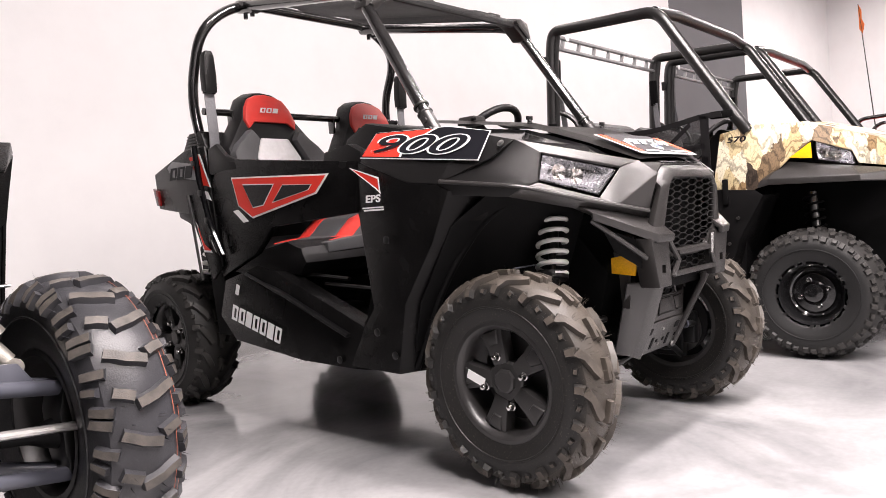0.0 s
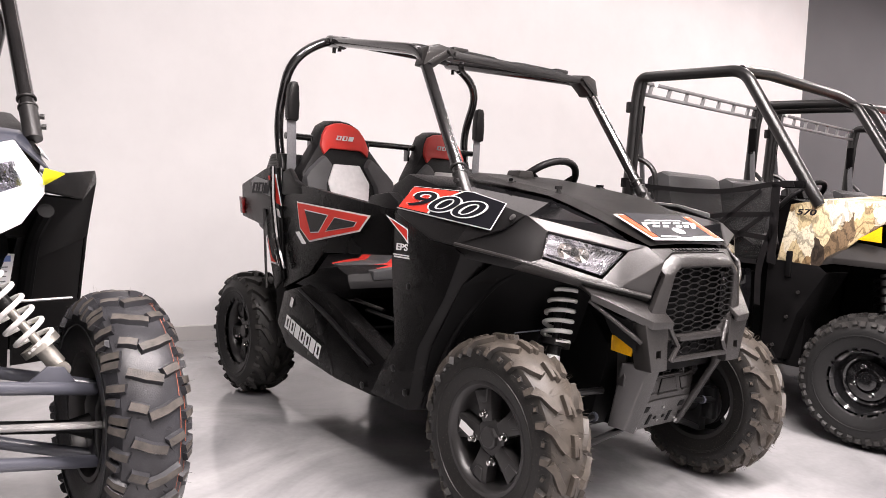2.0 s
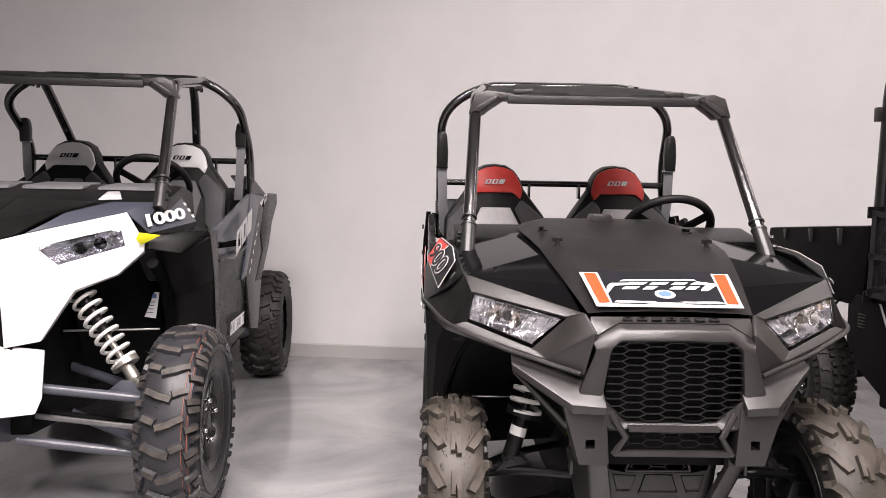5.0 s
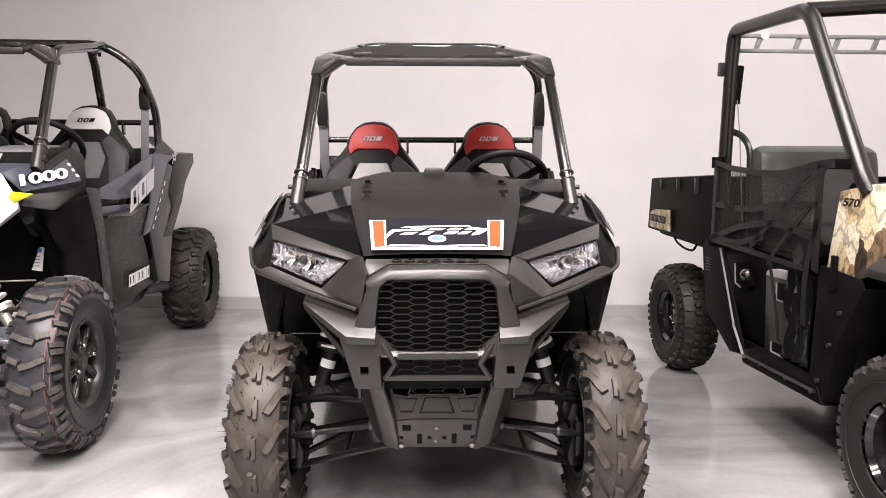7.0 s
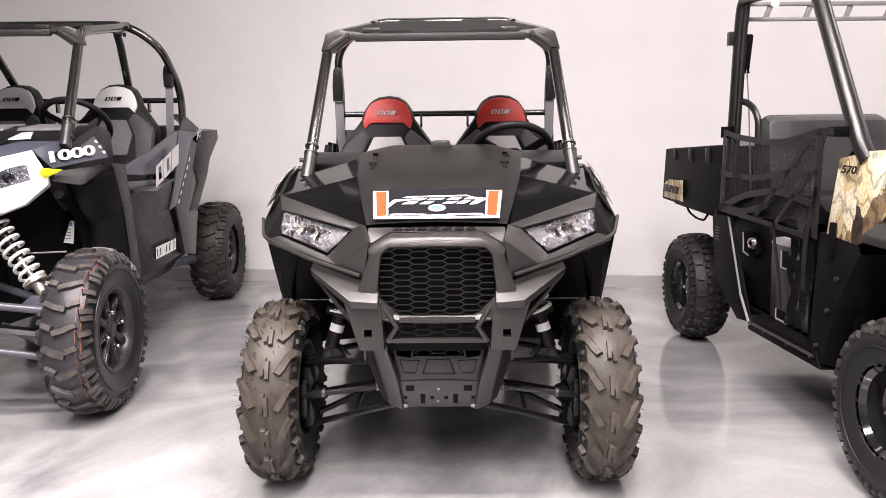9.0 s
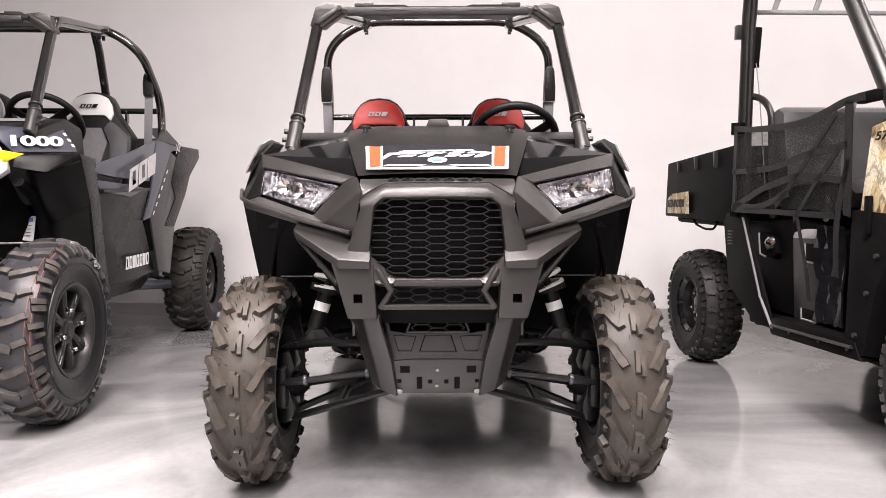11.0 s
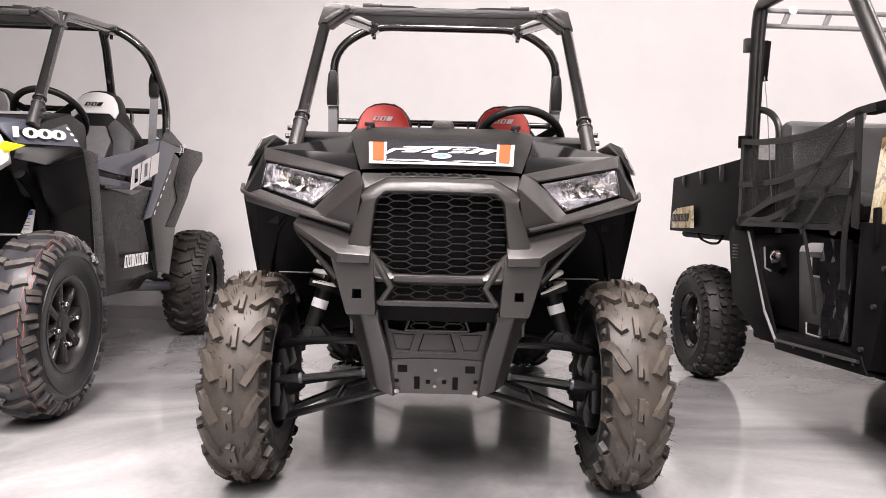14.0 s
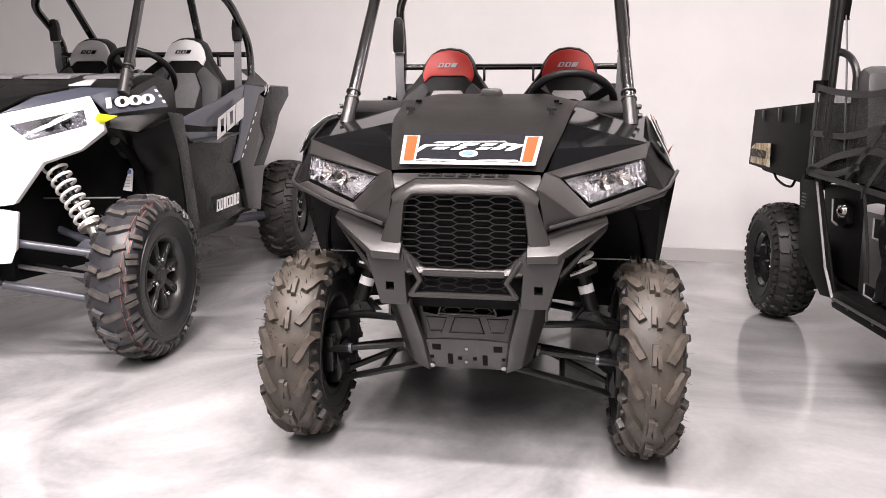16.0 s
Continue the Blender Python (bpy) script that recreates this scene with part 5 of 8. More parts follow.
sheet(bm, [(0.026 * math.cos(k * math.tau / 20), -0.026 + 0.020 * math.sin(k * math.tau / 20)) for k in range(20)], HO, U, V, 0.0105)
part("round_badge", bm, WHITE_DECAL, decal)
bm = bmesh.new()
sheet(bm, [(0.016 * math.cos(k * math.tau / 16), -0.026 + 0.012 * math.sin(k * math.tau / 16)) for k in range(16)], HO, U, V, 0.0122)
part("badge_centre", bm, BLUE_DECAL, decal)
for s in (-1, 1):
    bm = bmesh.new()
    own = bmesh.new()
    lathe(own, [(0, 0.0), (0, 0.013), (0.006, 0.014), (0.01, 0.008), (0.02, 0.006), (0.021, 0.0)], 14)
    merge(bm, own, Matrix.Translation((s * 0.222, 0.118, 1.066)) @ Matrix.Rotation(radians(-90), 4, "Y"))
    block(bm, (s * 0.222, 0.118, 1.09), (0.03, 0.006, 0.012), 0.002)
    part("hood_latch", bm, BLACK_PLASTIC, hood)

# gloss deck beside the hood, side panels with number, wheel arches
for s in (-1, 1):
    deck = [(0.212, -0.215, 0.915), (0.505, -0.035, 0.995), (0.548, 0.45, 1.062), (0.30, 0.43, 1.095), (0.262, 0.10, 1.05), (0.235, -0.10, 0.98)]
    part("deck", finish(shell(deck, [(0, 1, 5), (5, 1, 4), (4, 1, 2, 3)], 0.006, 0.002, s), GLOSS_BLACK, "deck", 4), None, buggy, "gloss black deck beside the hood")
    side = [(0.604, 0.50, 0.985), (0.548, 0.46, 1.068), (0.52, 0.17, 1.052), (0.508, -0.03, 1.0), (0.550, 0.02, 0.955), (0.612, 0.17, 0.895), (0.615, 0.285, 0.905), (0.612, 0.46, 0.972), (0.535, 0.07, 1.0)]
    part("upper_fender", shell(side, [(0, 1, 2, 8, 7), (2, 3, 8), (8, 3, 4), (8, 4, 5, 6, 7)], 0.008, 0.004, s), BLACK_PLASTIC, buggy, "black upper fender panel")
    # number panel
    A, B, C, E, D = Vector((s * 0.598, 0.497, 0.993)), Vector((s * 0.551, 0.463, 1.069)), Vector((s * 0.521, 0.184, 1.056)), Vector((s * 0.519, 0.035, 1.026)), Vector((s * 0.5665, 0.048, 0.945))
    u = ((D - A).normalized() if s < 0 else (A - D).normalized())
    v = (B - A)
    v = (v - u * v.dot(u)).normalized()
    o = (A + B + C + D) / 4
    L = lambda q: ((q - o).dot(u), (q - o).dot(v))
    field = [L(A), L(B), L(C), L(E), L(D)]
    bm = bmesh.new()
    sheet(bm, field, o, u, v, 0.007)
    panel = part("number_panel", bm, WHITE_DECAL, buggy, "white-edged number panel with red and black print")
    bm = bmesh.new()
    sheet(bm, scaled(field, 0.985, 0.945), o, u, v, 0.009)
    part("black_field", bm, BLACK_DECAL, panel)
    bm = bmesh.new()
    P = lambda f, g: ((A.lerp(D, f).lerp(B.lerp(C, f), g) - o).dot(u), (A.lerp(D, f).lerp(B.lerp(C, f), g) - o).dot(v))
    sheet(bm, [P(0.02, 0.06), P(0.36, 0.06), P(0.42, 0.5), P(0.80, 0.94), P(0.02, 0.94)], o, u, v, 0.0105)
    part("red_flash", bm, RED_DECAL, panel)
    bm = bmesh.new()
    sheet(bm, [P(0.42, 0.48), P(0.445, 0.50), P(0.84, 0.95), P(0.80, 0.95)], o, u, v, 0.0115)
    sheet(bm, [P(0.36, 0.05), P(0.38, 0.05), P(0.435, 0.5), P(0.415, 0.5)], o, u, v, 0.0115)
    part("white_edge", bm, WHITE_DECAL, panel)
    mid = A.lerp(D, 0.47).lerp(B.lerp(C, 0.47), 0.44)
    lettering("number_outline", "900", 0.088, mid, u, v, WHITE_DECAL, panel, 0.0135, 0.35, 2.75, 0.0004, 0.94, 0.0036)
    lettering("number", "900", 0.088, mid, u, v, BLACK_DECAL, panel, 0.0148, 0.35, 2.75, 0.0004, 0.94, 0.0004)
    # grey plate with bolt ahead of the number
    bm = bmesh.new()
    own = bmesh.new()
    lathe(own, [(0, 0.0), (0, 0.010), (0.003, 0.011), (0.006, 0.0)], 14)
    merge(bm, own, Matrix.Translation((s * 0.532, -0.002, 0.990)) @ Matrix.Rotation(radians(-35 * s), 4, "Y") @ Matrix.Scale(s, 4, (1, 0, 0)))
    part("panel_bolt", bm, BARE_STEEL, buggy)
    # leg behind the front wheel
    leg = [(0.615, 0.285, 0.905), (0.612, 0.46, 0.972), (0.60, 0.515, 0.985), (0.585, 0.545, 0.82), (0.575, 0.515, 0.52), (0.585, 0.56, 0.455), (0.60, 0.62, 0.33), (0.600, 0.39, 0.325), (0.600, 0.345, 0.543), (0.602, 0.215, 0.725), (0.608, 0.135, 0.872), (0.612, 0.17, 0.892), (0.52, 0.33, 0.33), (0.52, 0.28, 0.543), (0.50, 0.15, 0.725), (0.48, 0.06, 0.845)]
    part("front_leg", shell(leg, [(0, 1, 2, 3, 9), (3, 4, 8, 9), (4, 5, 6, 7, 8), (0, 9, 10, 11), (7, 12, 13, 8), (8, 13, 14, 9), (9, 14, 15, 10)], 0.01, 0.006, s), BODY_BLACK, buggy, "black plastic panel behind the front wheel")
    bm = bmesh.new()
    o2 = Vector((s * 0.606, 0.44, 0.90))
    u2 = Vector((0, -1, 0.0)) if s < 0 else Vector((0, 1, 0))
    v2 = Vector((s * 0.08, 0, 1)).normalized()
    sheet(bm, [(-0.075, 0.066), (0.035, 0.028), (0.035, -0.008), (0.02, 0.004)], o2, u2, v2, 0.012)
    flash = part("red_flash", bm, RED_DECAL, buggy, "small red and white flash decal")
    bm = bmesh.new()
    ring_sheet(bm, [(-0.088, 0.072), (0.04, 0.032), (0.04, -0.018), (0.018, 0.0)], [(-0.075, 0.066), (0.035, 0.028), (0.035, -0.008), (0.02, 0.004)], o2, u2, v2, 0.0125)
    part("white_edge", bm, WHITE_DECAL, flash)
    lettering("letters", "EPS", 0.031, o2 + u2 * 0.0 - v2 * 0.032, u2, v2, WHITE_DECAL, flash, 0.0125, 0.15, 1.5, 0.0006, 1.0, 0.0008)
    bm = bmesh.new()
    sheet(bm, [(-0.05, -0.056), (0.045, -0.056), (0.045, -0.060), (-0.05, -0.060)], o2, u2, v2, 0.0125)
    sheet(bm, [(-0.045, -0.063), (0.045, -0.063), (0.045, -0.068), (-0.045, -0.068)], o2, u2, v2, 0.0125)
    part("small_print", bm, WHITE_DECAL, flash)
    # rocker
    rocker = [(0.585, 0.555, 0.46), (0.575, 1.05, 0.640), (0.60, 1.12, 0.66), (0.59, 1.36, 0.60), (0.60, 1.40, 0.46), (0.60, 1.30, 0.368), (0.60, 0.88, 0.325), (0.60, 0.60, 0.322), (0.52, 0.88, 0.305), (0.52, 0.60, 0.30), (0.52, 1.28, 0.345), (0.50, 0.57, 0.46), (0.49, 1.04, 0.63)]
    part("rocker_panel", shell(rocker, [(0, 1, 6, 7), (1, 2, 3, 4, 5, 6), (7, 6, 8, 9), (6, 5, 10, 8), (0, 11, 12, 1)], 0.01, 0.005, s), BODY_BLACK, buggy, "black rocker panel with a white maker's mark")
    u3 = (Vector((s * 0.60, 1.0, 0.395)) - Vector((s * 0.60, 1.28, 0.465))).normalized()
    if s > 0:
        u3 = -u3
    v3 = Vector((0, 0, 1)) - u3 * u3.z
    mark("side_mark", WHITE_DECAL, buggy, (s * 0.602, 1.135, 0.442), u3, v3, 0.33, 0.062, 7, 0.1, 0.2, 0.008)
    # half door with a cut-out decal
    door = [(0.600, 1.33, 1.075), (0.602, 0.51, 0.99), (0.595, 0.545, 0.83), (0.60, 1.0, 0.80), (0.595, 1.13, 0.70), (0.585, 1.39, 0.61), (0.595, 1.42, 0.95)]
    dm = shell(door, [(0, 1, 2, 3), (0, 3, 4, 5, 6)], 0.03, 0.008, s)
    dr = part("door", dm, BODY_BLACK, buggy, "black half door with a red cut-out decal")
    bm = bmesh.new()
    prism(bm, [(1.40, 1.02), (1.40, 1.12), (1.34, 1.135), (1.28, 1.085), (1.20, 1.06), (1.20, 1.02)], s * 0.575, s * 0.60, "x", 0.008)
    part("door_corner", bm, BLACK_PLASTIC, dr)
    bm = bmesh.new()
    prism(bm, [(0.70, 0.98), (0.68, 1.035), (0.56, 1.05), (0.50, 1.02), (0.50, 0.97)], s * 0.555, s * 0.598, "x", 0.008)
    part("door_corner", bm, BLACK_PLASTIC, dr)
    od = Vector((s * 0.612, 0.93, 0.93))
    ud, vd = (Vector((0, -1, 0)), Vector((0, 0, 1))) if s < 0 else (Vector((0, 1, 0)), Vector((0, 0, 1)))
    Q = lambda y, z: (((od.y - y) if s < 0 else (y - od.y)), z - od.z)
    outer = [Q(1.225, 0.995), Q(0.645, 0.963), Q(0.715, 0.902), Q(1.10, 0.835), Q(1.19, 0.885)]
    inner = [Q(1.216, 0.989), Q(0.662, 0.958), Q(0.722, 0.907), Q(1.099, 0.842), Q(1.183, 0.888)]
    bm = bmesh.new()
    sheet(bm, outer, od, ud, vd, 0.0)
    dd = part("door_decal", bm, WHITE_DECAL, dr, "red cut-out decal edged in white")
    bm = bmesh.new()
    sheet(bm, inner, od, ud, vd, 0.002)
    part("red_field", bm, RED_DECAL, dd)
    for tri in ([Q(1.15, 0.965), Q(0.945, 0.952), Q(1.02, 0.878), Q(1.09, 0.872)], [Q(0.90, 0.945), Q(0.73, 0.935), Q(0.75, 0.917), Q(0.97, 0.885)]):
        bm = bmesh.new()
        sheet(bm, scaled(tri, 0.97, 0.99), od, ud, vd, 0.0035)
        part("white_edge", bm, WHITE_DECAL, dd)
        bm = bmesh.new()
        sheet(bm, scaled(tri, 0.92, 0.9), od, ud, vd, 0.005)
        part("black_window", bm, BLACK_PLASTIC, dd)
    bm = bmesh.new()
    sheet(bm, [Q(1.225, 0.868), Q(1.19, 0.872), Q(1.125, 0.826), Q(1.16, 0.822)], od, ud, vd, 0.002)
    part("white_patch", bm, WHITE_DECAL, dd)
    # rear fender and box side
    rf = [(0.572, 1.91, 1.06), (0.58, 1.875, 0.907), (0.585, 1.60, 0.87), (0.60, 1.435, 0.60), (0.60, 1.36, 0.655), (0.60, 1.40, 0.95), (0.585, 1.45, 1.14), (0.578, 1.63, 1.135), (0.42, 1.92, 1.07), (0.42, 1.70, 1.14), (0.45, 1.875, 0.90), (0.45, 1.62, 0.87)]
    fender = part("rear_fender", shell(rf, [(0, 1, 2, 6, 7), (2, 3, 4, 5, 6), (0, 7, 9, 8), (1, 10, 11, 2)], 0.012, 0.006, s), BODY_BLACK, buggy, "black rear fender with a red and white decal")
    orr = Vector((s * 0.590, 1.58, 1.03))
    Q2 = lambda y, z: (((orr.y - y) if s < 0 else (y - orr.y)), z - orr.z)
    bm = bmesh.new()
    sheet(bm, [Q2(1.745, 1.075), Q2(1.715, 1.035), Q2(1.50, 1.005), Q2(1.535, 1.075), Q2(1.70, 1.098)], orr, ud, vd, 0.003)
    dec = part("fender_decal", bm, GREY_DECAL, fender, "grey decal with a dark mark")
    mark("fender_mark", BLACK_DECAL, dec, orr + Vector((0, 0.045, 0.015)), ud, Vector((0, 0, 1)), 0.19, 0.05, 3, 0.4, 0.12, 0.006)
    bm = bmesh.new()
    sheet(bm, [Q2(1.55, 1.10), Q2(1.475, 1.108), Q2(1.405, 0.972), Q2(1.47, 0.985), Q2(1.50, 1.03)], orr, ud, vd, 0.008)
    part("red_flash", bm, RED_DECAL, fender)
    bm = bmesh.new()
    sheet(bm, [Q2(1.475, 1.108), Q2(1.462, 1.108), Q2(1.395, 0.97), Q2(1.405, 0.972)], orr, ud, vd, 0.009)
    sheet(bm, [Q2(1.49, 0.974), Q2(1.415, 0.952), Q2(1.395, 0.918), Q2(1.475, 0.938)], orr, ud, vd, 0.012)
    part("white_patch", bm, WHITE_DECAL, fender)
    bm = bmesh.new()
    sheet(bm, [Q2(1.515, 0.82), Q2(1.47, 0.745), Q2(1.425, 0.72), Q2(1.475, 0.722)], orr, ud, vd, 0.014)
    part("red_flash", bm, RED_DECAL, fender)
    bm = bmesh.new()
    sheet(bm, [Q2(1.525, 0.835), Q2(1.515, 0.82), Q2(1.475, 0.722), Q2(1.425, 0.72), Q2(1.42, 0.712), Q2(1.48, 0.714)], orr, ud, vd, 0.0125)
    part("white_edge", bm, WHITE_DECAL, fender)
    bm = bmesh.new()
    prism(bm, [(1.905, 1.0), (1.88, 0.92), (1.845, 0.918), (1.86, 0.985)], s * 0.57, s * 0.588, "x", 0.004)
    part("tail_light", bm, RED_LENS, buggy, "dark red tail lens")
    # louvred intake above the fender
    bm = bmesh.new()
    prism(bm, [(1.66, 1.13), (1.60, 1.205), (1.50, 1.205), (1.47, 1.13)], s * 0.45, s * 0.565, "x", 0.01)
    vent = part("air_intake", bm, BLACK_PLASTIC, buggy, "black louvred air intake")
    for q in range(5):
        bm = bmesh.new()
        block(bm, (s * 0.567, 1.565, 1.142 + q * 0.012), (0.008, 0.12 - q * 0.012, 0.005), 0.001)
        part("louvre", bm, GREY_PLASTIC, vent)
    # loose strap, buckle and bolts on the side frame
    bm = bmesh.new()
    tube(bm, [(s * 0.60, 1.50, 1.14), (s * 0.612, 1.46, 1.0), (s * 0.615, 1.40, 0.82), (s * 0.61, 1.33, 0.70)], 0.012, 8, 0.1)
    part("side_strut", bm, GLOSS_BLACK, buggy)
    for y, z in ((1.475, 1.07), (1.44, 0.95), (1.405, 0.84), (1.38, 0.77)):
        bm = bmesh.new()
        block(bm, (s * 0.626, y, z), (0.008, 0.02, 0.022), 0.002)
        part("strut_clip", bm, ARM_BLACK, buggy)
    bm = bmesh.new()
    strap(bm, [(s * 0.628, 1.385, 0.78), (s * 0.628, 1.345, 0.715)], 0.012, 0.004, (0, 0.8, 0.5))
    part("buckle", bm, CHROME, buggy)
    bm = bmesh.new()
    strap(bm, [(s * 0.604, 1.25, 0.585), (s * 0.604, 1.265, 0.548)], 0.02, 0.003, (0, 0.9, 0.3))
    part("sticker", bm, WHITE_DECAL, buggy)
    # channel along the top of the rocker, seat bracket and bolts
    bm = bmesh.new()
    tube(bm, [(s * 0.592, 1.20, 0.628), (s * 0.597, 0.95, 0.55), (s * 0.60, 0.62, 0.43)], 0.014, 8, 0.05, flat=0.5)
    part("rocker_rail", bm, ARM_BLACK, buggy)
    bm = bmesh.new()
    tube(bm, [(s * 0.47, 1.05, 0.60), (s * 0.47, 0.98, 0.615), (s * 0.47, 0.75, 0.60)], 0.008, 8, 0.03)
    tube(bm, [(s * 0.44, 0.92, 0.575), (s * 0.44, 0.60, 0.56)], 0.010, 8, 0.03)
    part("seat_rail", bm, ARM_BLACK, buggy)
    for y, z in ((0.665, 0.348), (0.47, 0.452), (0.40, 0.74), (0.395, 0.385)):
        bm = bmesh.new()
        own = bmesh.new()
        lathe(own, [(0, 0.0), (0, 0.012), (0.003, 0.013), (0.005, 0.009), (0.005, 0.0)], 12)
        merge(bm, own, Matrix.Translation((s * 0.606, y, z)) @ Matrix.Scale(s, 4, (1, 0, 0)))
        part("panel_bolt", bm, ARM_BLACK, buggy)
    bm = bmesh.new()
    tube(bm, [(s * 0.59, 1.60, 0.95), (s * 0.61, 1.50, 0.60)], 0.006, 6, 0)
    part("fender_edge", bm, GREY_PLASTIC, buggy)

# cage, seats, belts, steering
roll_cage(buggy, (0.478, 0.285, 1.055), (0.442, 0.605, 1.525), (0.345, 1.465, 1.728), (0.545, 1.59, 1.36), (0.545, 1.49, 1.02), (1.50, 1.285), 0.0208)
for s in (-1, 1):
    bucket_seat(buggy, s * 0.288, 1.42, 1.366, RED_VINYL, PALE_FABRIC, BLACK_VINYL, PALE_FABRIC)
    seat_belt(buggy, s * 0.540, 1.50, 1.52, 1.35, 1.03, s)
steering_wheel(buggy, 0.292, 0.70, 1.105, 0.16, -45)

# dash, tub, floor pan, cargo box and inner frame
bm = bmesh.new()
prism(bm, [(0.38, 1.08), (0.56, 1.12), (0.66, 1.08), (0.70, 0.98), (0.62, 0.80), (0.45, 0.80)], -0.52, 0.52, "x", 0.02)
part("dashboard", bm, BLACK_PLASTIC, buggy, "black moulded dashboard")
bm = bmesh.new()
prism(bm, [(0.45, 0.40), (1.55, 0.36), (1.62, 0.95), (1.56, 0.95), (1.46, 0.52), (0.62, 0.44), (0.50, 0.80), (0.44, 0.80)], -0.53, 0.53, "x", 0.012)
part("tub", bm, DARK_LINER, buggy, "dark plastic floor tub")
bm = bmesh.new()
prism(bm, [(0.62, 0.44), (1.2, 0.46), (1.2, 0.60), (0.62, 0.66)], -0.10, 0.10, "x", 0.02)
part("centre_console", bm, BLACK_PLASTIC, buggy)
bm = bmesh.new()
prism(bm, [(1.58, 0.78), (1.82, 0.86), (1.86, 1.03), (1.84, 1.05), (1.80, 0.95), (1.66, 0.90), (1.62, 1.08), (1.56, 1.08)], -0.52, 0.52, "x", 0.015)
part("cargo_box", bm, BLACK_PLASTIC, buggy, "black plastic cargo box")
bm = bmesh.new()
prism(bm, [(-0.05, 0.33), (0.45, 0.30), (2.2, 0.32), (2.25, 0.72), (1.6, 0.75), (0.45, 0.45), (0.40, 0.80), (0.05, 0.80), (-0.12, 0.60)], -0.20, 0.20, "x", 0.02)
part("inner_frame", bm, DARK_LINER, buggy, "dark frame and drivetrain mass")
for s in (-1, 1):
    bm = shell([(0.58, 0.34, 0.40), (0.58, 0.30, 0.55), (0.57, 0.17, 0.775), (0.54, 0.03, 0.872), (0.22, -0.10, 0.905), (0.21, 0.02, 0.60), (0.21, 0.2, 0.47)], [(0, 1, 5, 6), (1, 2, 5), (2, 3, 4, 5)], 0.008, 0.004, s)
    part("wheel_well", bm, DARK_LINER, buggy)
    bm = bmesh.new()
    tube(bm, [(s * 0.47, 0.03, 0.64), (s * 0.20, 0.03, 0.64)], 0.0022, 8, 0)
    part("brace_rod", bm, ARM_GREY, buggy)
    bm = bmesh.new()
    tube(bm, [(s * 0.56, 0.35, 0.34), (s * 0.545, 0.22, 0.62), (s * 0.48, 0.10, 0.80), (s * 0.36, 0.02, 0.85)], 0.010, 8, 0.1)
    part("well_edge", bm, DARK_LINER, buggy)

bm = bmesh.new()
prism(bm, [(-0.11, 0.335), (0.25, 0.30), (0.25, 0.60), (-0.14, 0.60), (-0.14, 0.42)], -0.12, 0.12, "x", 0.015)
part("bulkhead", bm, DARK_LINER, buggy, "dark front bulkhead between the arms")

